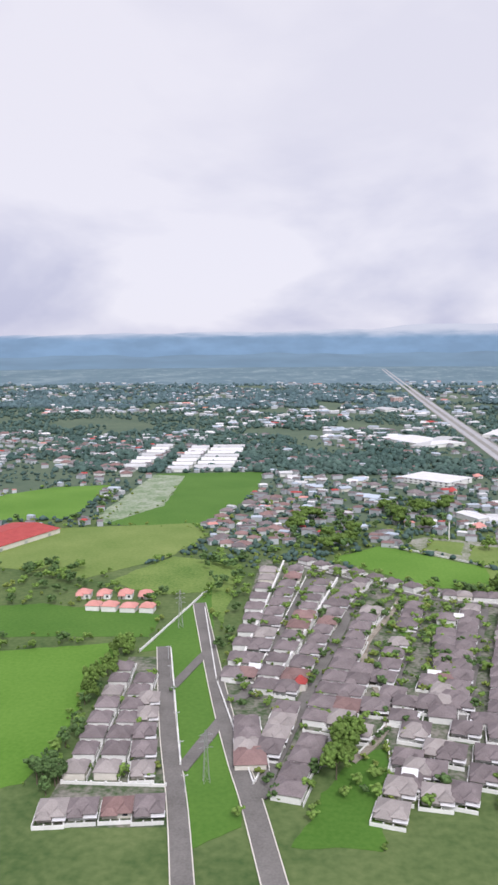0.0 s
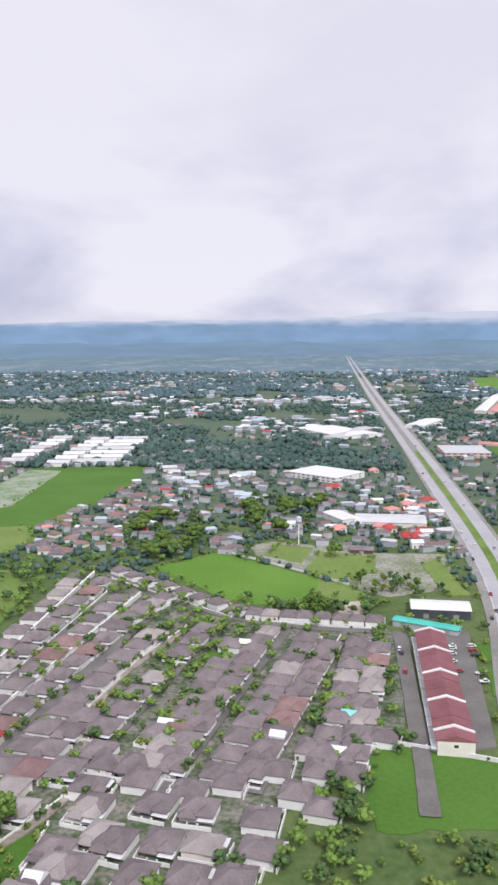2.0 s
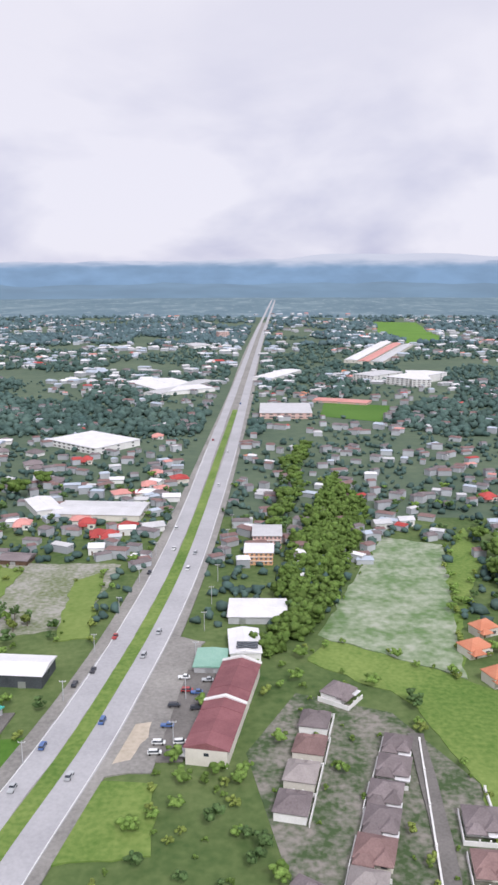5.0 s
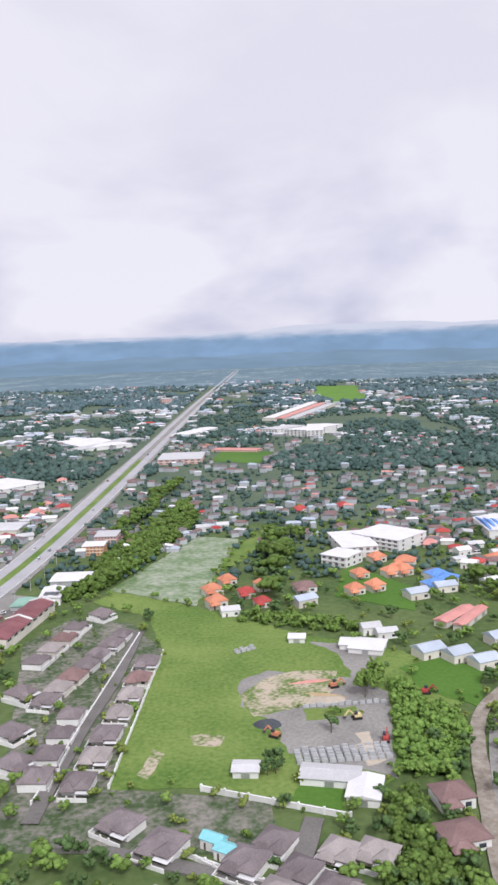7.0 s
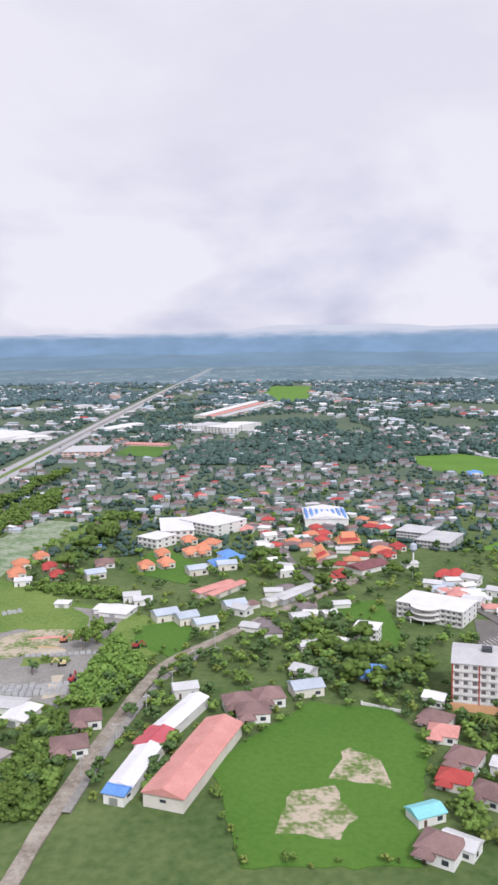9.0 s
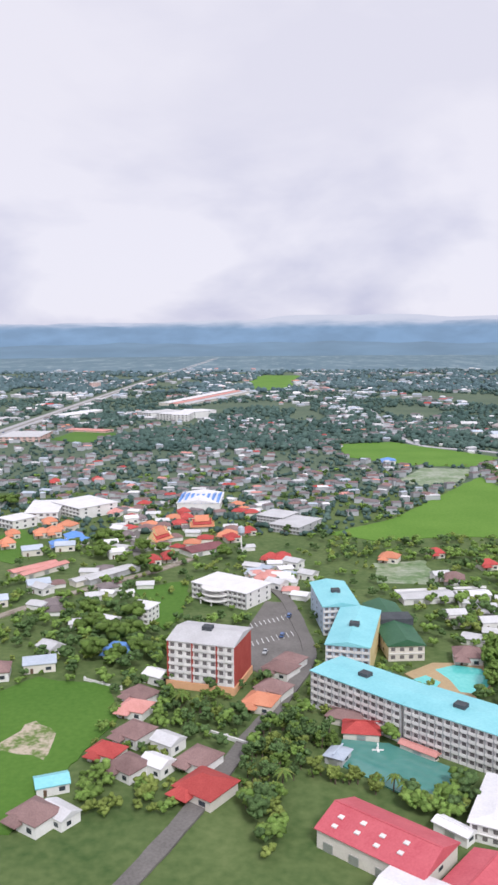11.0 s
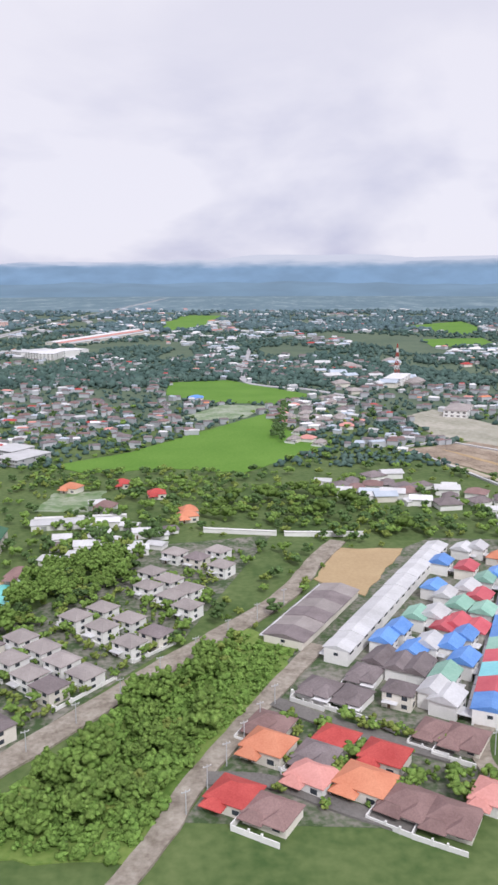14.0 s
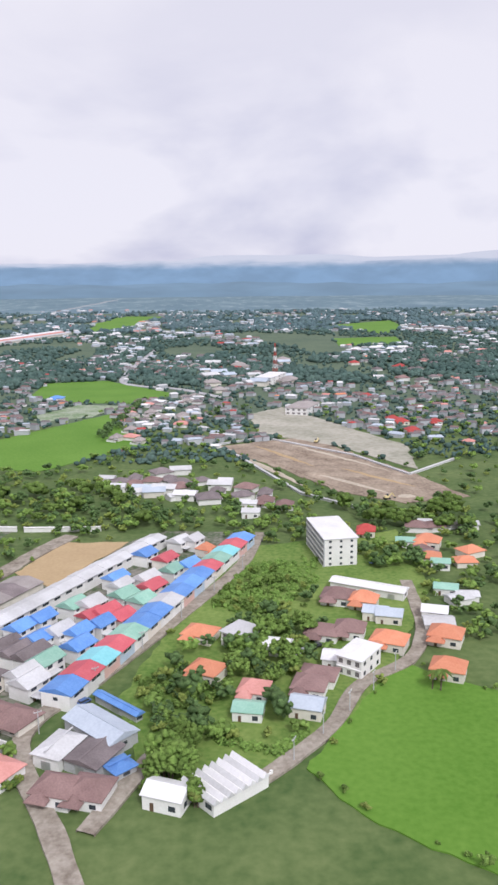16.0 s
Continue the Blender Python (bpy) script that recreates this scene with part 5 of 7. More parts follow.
shed("long_shed", "long white metal roof between houses", "shed", "white", "white_roof", 1.4, 0.4, 197.8, 107.8, 208.3, 101.8, 209.2, 104.5)
shed("long_shed", "long blue metal canopy over stalls", "shed", "grey_wall", "blue_roof", 1.0, 0.3, 165.1, 75.1, 170.5, 69.8, 171.4, 70.6)
shed("workshop", "wide bluish grey metal workshop", "workshop", "grey_wall", "sheet_blue", 1.6, 0.7, 162.6, 69.0, 168.4, 63.2, 170.8, 66.4)
shed("workshop", "pale metal-roofed workshop on the lane", "workshop", "white", "sheet", 1.5, 0.6, 160.5, 62.5, 163.6, 61.0, 164.7, 65.9, False)
shed("workshop", "dark grey metal-roofed workshop on the lane", "workshop", "grey_wall", "tile_grey", 1.3, 0.5, 163.8, 61.6, 167.5, 59.5, 167.9, 64.9)
shed("canopy_shelter", "bright blue square canopy beside the workshop", "canopy", "grey_wall", "blue_roof", 1.0, 0.4, 167.8, 60.9, 169.5, 58.9, 170.7, 61.6, False)
wm, ww, wd = frame_of(175.9, 57.1, 179.0, 53.2, 182.8, 59.8)
claim(wm, ww, wd)
saw = thing("workshop", "white workshop with a ribbed saw-tooth metal roof", "workshop", "", "", wm)
part("wall", boxes((0.1, 0.1, 0, ww - 0.1, wd - 0.1, 1.35)), M["white"], saw)
for i in range(8):
    part("roof_bay", roof_of(-0.1, i * wd / 8, ww + 0.1, (i + 0.8) * wd / 8, 1.3, 0.45, 0.08, True), M["white_roof" if i % 2 else "sheet"], saw)
for i in range(3):
    window(saw, (i + 0.5) * ww / 3, 0.08, 0.8, 0, 0.9, 0.5)
shed("hall", "big faded pink metal roof beside the pasture", "hall", "cream", "tile_pink", 1.8, 0.9, 9.7, 87.0, 16.5, 105.6, 21.3, 103.2)
shed("hall", "white metal-roofed shed next to the pasture", "shed", "white", "white_roof", 1.6, 0.5, 5.4, 89.1, 8.0, 99.1, 10.9, 97.7)
shed("hall", "rose-red metal-roofed shed between two white ones", "shed", "cream", "rose_roof", 1.6, 0.5, 7.1, 99.0, 10.8, 97.6, 11.9, 102.7)
shed("hall", "white metal-roofed shed next to the pasture", "shed", "white", "white_roof", 1.6, 0.5, 9.1, 103.7, 13.7, 114.0, 16.1, 111.8)
shed("hall", "small blue metal-roofed shed beside the white one", "shed", "white", "blue_roof", 1.4, 0.4, 5.0, 87.7, 7.7, 86.7, 8.3, 89.5)
shed("site_office", "pale grey site shed on the works yard", "shed", "white", "sheet", 1.1, 0.3, -18.0, 112.3, -10.8, 110.8, -10.4, 114.5)
shed("site_office", "white site shed on the works yard", "shed", "white", "white_roof", 1.1, 0.3, -12.9, 107.8, -9.0, 106.8, -7.9, 112.1)
shed("site_office", "small pale site hut beside the meadow", "shed", "white", "sheet", 1.0, 0.3, -26.2, 114.4, -22.8, 114.1, -22.8, 117.0)
shed("site_office", "white container office on the gravel yard", "shed", "white", "white_roof", 1.0, 0.1, -8.3, 156.0, -2.6, 154.8, -2.0, 158.5)
shed("site_office", "small white site hut on gravel", "shed", "white", "white_roof", 1.0, 0.1, -17.0, 159.9, -13.9, 159.6, -13.8, 162.3)
shed("long_shed", "long white shed beside the lane", "shed", "cream", "sheet", 1.2, 0.4, 27.5, 157.9, 37.5, 168.8, 36.9, 172.3)
shed("long_shed", "long pink-roofed shed beside a car park", "shed", "cream", "tile_pink", 1.2, 0.4, 12.7, 164.6, 20.3, 172.6, 19.3, 175.8)
shed("site_office", "white container beside the yard", "shed", "white", "white_roof", 1.0, 0.1, -7.0, 154.3, -1.2, 152.4, -1.1, 158.3)

storeys("white_house", "white two-storey house with stepped flat roofs", "house", "white", "sheet", 2.2, 2, 180.3, 88.8, 183.6, 86.1, 185.0, 90.3, 0.2, 1.3)
storeys("white_house", "white modern house with stepped flat roofs", "house", "white", "white_roof", 2.6, 2, 194.6, 80.0, 197.3, 77.9, 199.7, 82.8, 0.15, 1.3)
storeys("white_building", "white three-storey building below a radio mast", "building", "white", "white_roof", 3.6, 3, 200.7, 363.3, 208.4, 360.2, 210.9, 383.9, 0.2, 2.4)
storeys("white_house", "large white house with grey roof beside the building site", "house", "white", "tile_taupe", 2.6, 2, 206.7, 276.8, 214.3, 273.5, 217.2, 290.1, 0.9, 2.0)
homes("house_blue", 0, 116.3, 321.2, size=1.5)
shed("long_shed", "long white roofed shed behind the gardens", "shed", "white", "sheet", 1.2, 0.4, 92.3, 146.3, 102.5, 147.9, 102.5, 152.4)
shed("long_shed", "long white roofed shed behind the gardens", "shed", "white", "white_roof", 1.2, 0.4, 103.2, 147.9, 109.6, 148.8, 109.9, 152.5)
# rows along the lanes
row_of_units("shophouse", "two-storey shophouse with %s roof and street canopy", "shophouse", "maroon-roofed shophouse row", ["maroon"], "cream", 2.1, 0.8, 13, -109.0, 125.0, -107.2, 167.0, -102.0, 168.1, parapet=3)
row_of_units("shophouse", "two-storey shophouse with %s roof and street canopy", "shophouse", "maroon-roofed shophouse row across the highway", ["maroon"], "cream", 2.1, 0.8, 8, -73.0, 161.9, -69.5, 184.1, -64.3, 184.1, parapet=4)
row_of_units("terraced_house", "single-storey terraced house with %s roof", "house", "grey terraced row", ["tile_taupe", "tile_grey"], "cream", 1.2, 0.6, 6, 136.7, 95.8, 146.9, 114.5, 141.2, 91.8, True, 1, 0)
row_of_units("terraced_house", "two-storey terraced house with %s roof", "house", "long white terraced row", ["sheet"], "white", 2.0, 0.5, 18, 144.3, 90.0, 167.9, 132.6, 170.3, 129.9)
row_of_units("terraced_house", "two-storey terraced house with bright %s roof", "house", "coloured terraced row", ["blue_roof", "rose_roof", "aqua", "green_roof", "rose_roof", "blue_roof", "blue_roof", "blue_roof", "sheet", "blue_roof", "blue_roof", "green_roof", "rose_roof", "aqua", "rose_roof", "blue_roof"], ["blue_wall", "pink_wall", "white", "white", "cream", "white"], 2.0, 0.6, 16, 159.1, 74.4, 183.5, 131.9, 187.7, 131.6)
LOOKS["rose_roof"] = "rose-red metal"


HOUSE_KINDS.update({
    "small_blue": (3.4, 3.0, 1.9, 0.8, "white", "blue_roof", False, 2),
    "small_rose": (3.6, 3.0, 1.9, 0.8, "cream", "rose_roof", False, 2),
    "small_green": (3.4, 3.0, 1.9, 0.8, "white", "green_roof", False, 2),
    "small_sheet": (3.4, 3.0, 1.9, 0.8, "white", "sheet", False, 2),
    "small_grey": (4.6, 2.8, 1.7, 0.8, "white", "tile_grey", False, 2),
})
homes("small_blue", 58, 167.5, 122.2, 175.2, 116.5, 163.7, 111.4, 163.6, 93.5, 155.0, 95.6, 152.6, 92.6, 156.0, 89.6, 161.0, 90.6, 161.6, 86.5)
homes("small_rose", 58, 171.2, 119.8, 169.7, 107.4, 163.7, 97.8, 166.0, 96.3, 161.8, 96.9)
homes("small_green", 58, 172.5, 114.0, 165.7, 103.8, 168.6, 101.6, 158.7, 100.5, 158.2, 82.4)
homes("small_sheet", 58, 164.8, 108.3, 173.3, 129.5, 175.8, 129.4, 161.2, 100.4, 158.3, 91.2, 156.1, 79.1, 157.2, 77.4, 168.7, 110.5)
homes("small_grey", 58, 151.4, 88.1, 153.7, 86.4, 155.6, 85.3)
homes("house_orange", 58, 178.1, 126.1, size=0.8)

# along the highway
shed("warehouse", "dark-sided warehouse with white roof", "warehouse", "shade_net", "white_roof", 1.9, 0.5, -106.5, 179.9, -94.6, 179.1, -94.6, 185.3)
shed("canopy_shelter", "long teal net canopy beside the warehouse", "canopy", "grey_wall", "teal", 1.3, 0.25, -110.8, 174.8, -98.8, 169.5, -98.1, 172.2)
shed("hall", "white roofed hall with dark solar panels", "hall", "white", "white_roof", 1.7, 0.4, -68.9, 186.9, -64.2, 187.3, -63.1, 195.9)
shed("canopy_shelter", "pale green metal canopy of a car yard", "canopy", "grey_wall", "green_roof", 1.1, 0.2, -74.1, 183.9, -69.5, 183.7, -69.0, 189.7)
shed("canopy_shelter", "wide white canopy roof on posts", "canopy", "grey_wall", "white_roof", 1.3, 0.2, -70.0, 201.0, -60.2, 201.0, -59.6, 208.8)
storeys("shop_building", "orange three-storey shop building", "shop", "orange_wall", "white_roof", 2.6, 3, -68.0, 229.0, -62.4, 229.0, -62.2, 234.5, 0.3, 0.9)
storeys("shop_building", "pink three-storey shop building", "shop", "pink_wall", "sheet", 2.8, 3, -66.6, 239.0, -60.6, 239.0, -60.4, 246.5, 0.3, 0.9)
storeys("superstore", "big pink store with pale roof", "store", "pink_wall", "sheet", 2.4, 2, -67.0, 398.0, -46.0, 398.0, -46.0, 424.0, 0.5, 3.0)
shed("warehouse", "white roofed warehouse among trees", "warehouse", "white", "white_roof", 1.8, 0.5, -61.5, 517.2, -44.1, 556.9, -41.6, 593.3)
storeys("hotel", "tall pale pink hotel block beside the highway", "hotel", "pink_wall", "sheet", 7.0, 7, -109.8, 823.5, -100.2, 826.9, -100.1, 836.8, 0.5, 2.2)
shed("hall", "low white halls next to the hotel", "hall", "white", "sheet", 2.0, 0.8, -123.7, 724.9, -108.0, 730.8, -108.5, 758.3)
storeys("white_building", "long white two-storey building", "building", "white", "white_roof", 2.2, 2, -138.5, 344.6, -119.0, 329.3, -120.3, 354.9, 0.3, 2.4)
shed("factory", "wide white factory roofs beside the highway", "factory", "white", "white_roof", 1.8, 0.5, -113.3, 462.9, -90.2, 477.7, -92.0, 535.2)
shed("factory", "pale grey factory roof beside the highway", "factory", "white", "sheet", 1.8, 0.5, -123.8, 460.0, -114.9, 456.2, -117.2, 517.5)
for (x0, y0), (x1, y1), (x2, y2), tint, roof in (
        ((-13.8, 615.7), (31.9, 772.4), (-6.8, 608.3), "white", "white_roof"),
        ((-5.4, 607.7), (39.1, 754.9), (1.3, 604.6), "faded pink", "tile_pink"),
        ((2.6, 604.0), (46.5, 744.1), (9.6, 600.9), "white", "sheet")):
    shed("market_hall", "long %s market roof in a row of halls" % tint, "hall", "cream", roof, 2.0, 0.6, x0, y0, x1, y1, x2, y2)
storeys("white_building", "white four-storey apartments among trees", "building", "white", "white_roof", 4.0, 4, -1.1, 506.4, 9.6, 497.1, 14.4, 545.2, 0.1, 2.6)
storeys("white_building", "white four-storey apartments among trees", "building", "white", "white_roof", 4.0, 4, 10.5, 494.1, 20.2, 493.3, 25.1, 534.7, 0.1, 2.6)
storeys("white_building", "white three-storey building among trees", "building", "white", "sheet", 3.0, 3, -16.8, 526.4, -6.2, 516.7, -4.4, 552.7, 0.1, 2.6)
shed("long_shed", "long pink wall of a compound", "shed", "pink_wall", "tile_pink", 1.0, 0.2, -43.7, 442.1, -20.0, 432.9, -19.5, 443.0)
shed("hall", "long white shop roofs along the highway", "shop", "cream", "sheet", 1.5, 0.4, -114.7, 258.7, -93.4, 257.4, -93.7, 269.1)
shed("hall", "white roofed hall near the highway", "hall", "white", "white_roof", 1.8, 0.4, -118.2, 259.5, -112.7, 262.6, -112.8, 276.8)
shed("hut", "dark open-sided hut on the gravel yard", "hut", "door", "tile_grey", 1.0, 0.6, -117.2, 228.3, -111.1, 227.6, -111.8, 232.4)
homes("house_red", 10, -104.7, 252.9, -100.6, 245.4, -97.8, 244.4, -119.2, 317.8)
homes("house_white", 5, -94.7, 248.6, -98.9, 235.7, -134.1, 257.1)
homes("house_pink", 5, -95.6, 302.3, -95.9, 289.2, -102.7, 356.8, -119.3, 252.2)
for x, y, label in ((-268.7, 369.3, "long white"), (-246.2, 363.7, "long white"), (-234.2, 368.1, "long white"), (-226.0, 368.7, "pale grey")):
    for k in range(7):
        v = k * 13.5
        shed("warehouse", "%s warehouse roof in a row of sheds" % label, "warehouse", "white", "white_roof" if k % 3 else "sheet", 1.6, 0.9, x - 0.04 * v, y + v, x + 10.0 - 0.04 * v, y + v + 1.0, x - 0.04 * v, y + v + 8.5, bays=2)
shed("hall", "large red roofed halls beside paddy fields", "hall", "cream", "tile_red", 1.6, 1.0, -264.8, 205.9, -253.9, 235.9, -270.1, 249.2)

# ---- trees ----
SHAPES = {}


ICO = bmesh.new()
bmesh.ops.create_icosphere(ICO, subdivisions=1, radius=1.0)
ICO.verts.ensure_lookup_table()
ICO_V = np.array([v.co for v in ICO.verts])
ICO_F = np.array([[v.index for v in f.verts] for f in ICO.faces])
ICO.free()


def leaf_clumps(rng, centres, per):
    """Small uneven clumps of leaves round the centres, about one for every eleven leaves: verts of all the clumps."""
    many = max(1, round(per / 11))
    c = np.repeat(np.array(centres, float).reshape(-1, 4), many, axis=0)
    n = len(c)
    v = rng.normal(size=(n, 3))
    v /= np.linalg.norm(v, axis=1, keepdims=True)
    reach = (0.15 if many == 1 else 0.62) * rng.uniform(0.6, 1.1, n) * c[:, 3]
    r = c[:, 3] * (0.92 if many == 1 else 1.05 / many ** 0.42) * rng.uniform(0.75, 1.15, n)
    p = c[:, :3] + v * reach[:, None]
    knots = rng.uniform(0.5, 1.32, (n, len(ICO_V), 1))
    squash = np.stack([rng.uniform(0.85, 1.2, n), rng.uniform(0.85, 1.2, n), rng.uniform(0.7, 1.0, n)], 1)
    vs = p[:, None, :] + ICO_V[None] * knots * squash[:, None, :] * r[:, None, None]
    vs = vs.reshape(-1, 3)
    vs[:, 2] = np.maximum(vs[:, 2], 0.02)
    return vs


def leaf_mesh(name, vs, material):
    n = len(vs) // len(ICO_V)
    fs = (ICO_F[None] + (np.arange(n) * len(ICO_V))[:, None, None]).reshape(-1, 3)
    me = bpy.data.meshes.new(name)
    me.vertices.add(len(vs))
    me.vertices.foreach_set("co", vs.astype(np.float32).ravel())
    me.loops.add(fs.size)
    me.loops.foreach_set("vertex_index", fs.astype(np.int32).ravel())
    me.polygons.add(len(fs))
    me.polygons.foreach_set("loop_start", np.arange(0, fs.size, 3, dtype=np.int32))
    me.polygons.foreach_set("use_smooth", np.ones(len(fs), bool))
    me.update(calc_edges=True)
    me.validate()
    me.materials.append(material)
    return me


def tree_meshes(seed, tall, wide, blobs, per, leaf, size):
    rng = np.random.default_rng(seed)
    bm = bmesh.new()
    def limb(p, q, r0, r1, n=6):
        p, q = Vector(p), Vector(q)
        d = (q - p).normalized()
        s = d.orthogonal().normalized()
        o = d.cross(s)
        a = [bm.verts.new(p + (s * math.cos(i * 6.283 / n) + o * math.sin(i * 6.283 / n)) * r0) for i in range(n)]
        b = [bm.verts.new(q + (s * math.cos(i * 6.283 / n) + o * math.sin(i * 6.283 / n)) * r1) for i in range(n)]
        for i in range(n):
            bm.faces.new((a[i], a[(i + 1) % n], b[(i + 1) % n], b[i]))
    limb((0, 0, -0.1), (0.04, 0.02, tall * 0.45), 0.11, 0.07)
    centres = []
    for i in range(blobs):
        ang, rad = rng.uniform(0, 6.28), wide * math.sqrt(rng.uniform(0.0, 1.0)) * 0.72
        z = tall * (0.5 + 0.42 * rng.uniform(0, 1) * (1 - 0.5 * rad / wide))
        c = (math.cos(ang) * rad, math.sin(ang) * rad, z, wide * rng.uniform(0.28, 0.5))
        centres.append(c)
        if i < 5:
            limb((0.04, 0.02, tall * 0.42), (c[0] * 0.8, c[1] * 0.8, c[2]), 0.05, 0.02, 5)
    trunk = mesh_of(bm, "trunk", M["bark"])
    vs = leaf_clumps(rng, centres, per)
    SHAPES[seed] = vs
    return trunk, leaf_mesh("crown", vs, M[leaf])


TREES, LIGHT = {}, {}
for i, (tall, wide, blobs, per, leaf, size, label) in enumerate((
        (3.2, 1.5, 13, 52, "leaf_a", 0.19, "dark green broadleaf tree with uneven crown"),
        (2.6, 1.4, 12, 50, "leaf_b", 0.19, "mid-green spreading garden tree with open crown"),
        (3.8, 1.2, 13, 48, "leaf_a", 0.18, "tall dark green tree with a narrow crown"),
        (2.0, 1.2, 10, 48, "leaf_c", 0.17, "yellow-green garden tree with light leaves"),
        (1.3, 0.9, 8, 44, "leaf_b", 0.145, "low green garden bush with loose leaves"),
        (4.4, 2.3, 20, 62, "leaf_b", 0.22, "broad old tree with a wide green crown"))):
    TREES[i] = (tree_meshes(40 + i, tall, wide, blobs, per, leaf, size), label)
    LIGHT[i] = tree_meshes(60 + i, tall, wide, blobs, 11, leaf, size * 1.75)[1]


def put_tree(k, x, y, s=1.0):
    (trunk, crown), label = TREES[k]
    t = thing("bush" if k == 4 else "tree", label, "bush" if k == 4 else "tree", "", "", Matrix.LocRotScale((x, y, 0), Euler((0, 0, random.uniform(0, 6.28))), (s, s, s * random.uniform(0.9, 1.15))))
    for name, me in (("trunk", trunk), ("crown", crown)):
        o = new(name, me)
        o.parent = t
    return t


MASS = {}


def grove(n, kinds, smin, smax, seed, *corners, clear=0.7, massed=False):
    """Trees one by one, or, where they cannot be told apart, gathered for one mesh of foliage."""
    for x, y in spots(corners, n, clear, seed):
        k, s = random.choice(kinds), random.uniform(smin, smax)
        if massed:
            MASS.setdefault(k if massed is True else k + 100, []).append((x, y, s, random.uniform(0, 6.28)))
        else:
            put_tree(k, x, y, s)


def mass_trees():
    for k, rows in MASS.items():
        co = SHAPES[60 + k if k < 100 else k - 60]
        k %= 100
        vs = []
        for x, y, s, a in rows:
            c, d = math.cos(a), math.sin(a)
            vs.append(np.column_stack([(co[:, 0] * c - co[:, 1] * d) * s + x, (co[:, 0] * d + co[:, 1] * c) * s + y, co[:, 2] * s]))
        whole = leaf_mesh("garden_trees", np.concatenate(vs), LIGHT[k].materials[0])
        tagged(new("garden_trees", whole), "green trees and bushes crowding the gardens", "trees", "", "stuff")


def thicket(name, label, leaf, n, rmin, rmax, per, size, seed, *corners, clear=0.6, category="trees", hmul=1.0):
    """Massed foliage that nobody could count: uneven clumps of leaves over an area, in one mesh."""
    rng = np.random.default_rng(seed)
    centres = []
    for x, y in spots(corners, n, clear, seed):
        r = rng.uniform(rmin, rmax)
        centres.append((x, y, r * 0.75 * hmul, r))
        centres.append((x + rng.normal() * r * 0.5, y + rng.normal() * r * 0.5, r * rng.uniform(1.0, 1.5) * hmul, r * 0.7))
    me = leaf_mesh(name, leaf_clumps(rng, centres, per), M[leaf])
    return tagged(new(name, me), label, category, "", "stuff")


ANY = [0, 0, 1, 1, 2, 3]
# estate gardens
grove(330, [0, 1, 1, 3, 4, 4], 0.4, 0.85, 1, -184.2, 122.8, -183.8, 209.8, -136.5, 176.9, -150.0, 89.6, -174.0, 87.1, clear=-0.9, massed=True)
grove(360, [0, 1, 1, 3, 4, 4], 0.4, 0.85, 2, -149.3, 114.9, -173.7, 199.5, -112.8, 175.7, -111.7, 124.9, clear=-0.9, massed=True)
grove(22, [1, 3, 4, 4], 0.5, 0.8, 3, -202.1, 89.7, -204.3, 133.7, -198.9, 134.2, -187.9, 91.1, clear=-0.9, massed=True)
grove(16, [0, 1, 5], 0.7, 1.1, 4, -205.1, 83.9, -205.9, 100.4, -208.3, 136.1, -203.5, 139.6, -206.0, 105.8, -201.9, 86.9)
grove(5, [5], 0.9, 1.1, 5, -167.6, 93.2, -164.5, 104.6, -161.2, 104.9, -165.2, 90.6)
grove(24, [0, 1, 2], 0.7, 1.1, 6, -202.8, 208.1, -191.7, 209.1, -186.6, 178.1, -195.4, 172.8, massed=True)
grove(26, [0, 0, 1], 0.7, 1.2, 7, -244.7, 177.4, -250.6, 203.9, -229.5, 194.1, -233.2, 173.8, massed=True)
grove(16, [0, 1], 0.6, 1.0, 8, -256.6, 255.9, -258.2, 310.7, -251.3, 298.6, -248.0, 247.7, massed=True)
grove(40, [0, 2, 5], 0.9, 1.3, 9, -179.5, 231.4, -179.2, 271.1, -161.3, 264.5, -153.6, 234.7, -165.3, 214.1, massed=True)
grove(24, [0, 0, 1], 0.7, 1.0, 10, -164.1, 205.0, -142.3, 188.7, -113.6, 184.6, -112.7, 179.7, -133.3, 180.4, massed=True)
grove(34, [0, 2, 5], 0.9, 1.3, 11, -148.8, 264.0, -150.2, 297.0, -123.8, 294.8, -129.2, 245.5, -142.1, 242.0, massed=True)
grove(16, ANY, 0.6, 1.1, 12, -115.1, 188.8, -110.0, 206.9, -97.3, 203.8, -108.5, 189.3)
put_tree(5, -121.2, 223.9, 1.0)
put_tree(1, -115.7, 201.4, 1.3)
put_tree(5, -126.4, 182.2, 1.0)
put_tree(5, -124.8, 179.4, 1.0)
grove(12, [1, 3, 4], 0.5, 0.8, 13, -79.6, 146.5, -76.8, 161.4, -65.9, 160.7, -68.4, 147.3, massed=True)
grove(70, [0, 2, 5], 0.7, 1.1, 132, -59.6, 303.4, -50.7, 343.1, -57.5, 256.4, -63.1, 235.7, massed=True)
# wood beside the highway
thicket("wood", "dense green wood beside the highway", "leaf_b", 330, 1.0, 1.9, 56, 0.25, 20, -64.2, 186.7, -60.0, 229.0, -45.0, 302.3, -39.9, 262.0, -50.7, 216.6, -55.8, 200.0)
grove(36, [0, 2, 5], 0.9, 1.3, 14, -22.5, 203.5, -17.9, 248.1, -9.6, 246.7, -12.9, 202.1, -18.8, 175.2, massed=True)
thicket("hedge", "thick green hedge behind the meadow", "leaf_b", 120, 0.5, 0.9, 44, 0.18, 21, -26.2, 172.1, -25.7, 178.4, -10.1, 172.9, 0.4, 166.6, -1.2, 162.1, -12.6, 166.5)
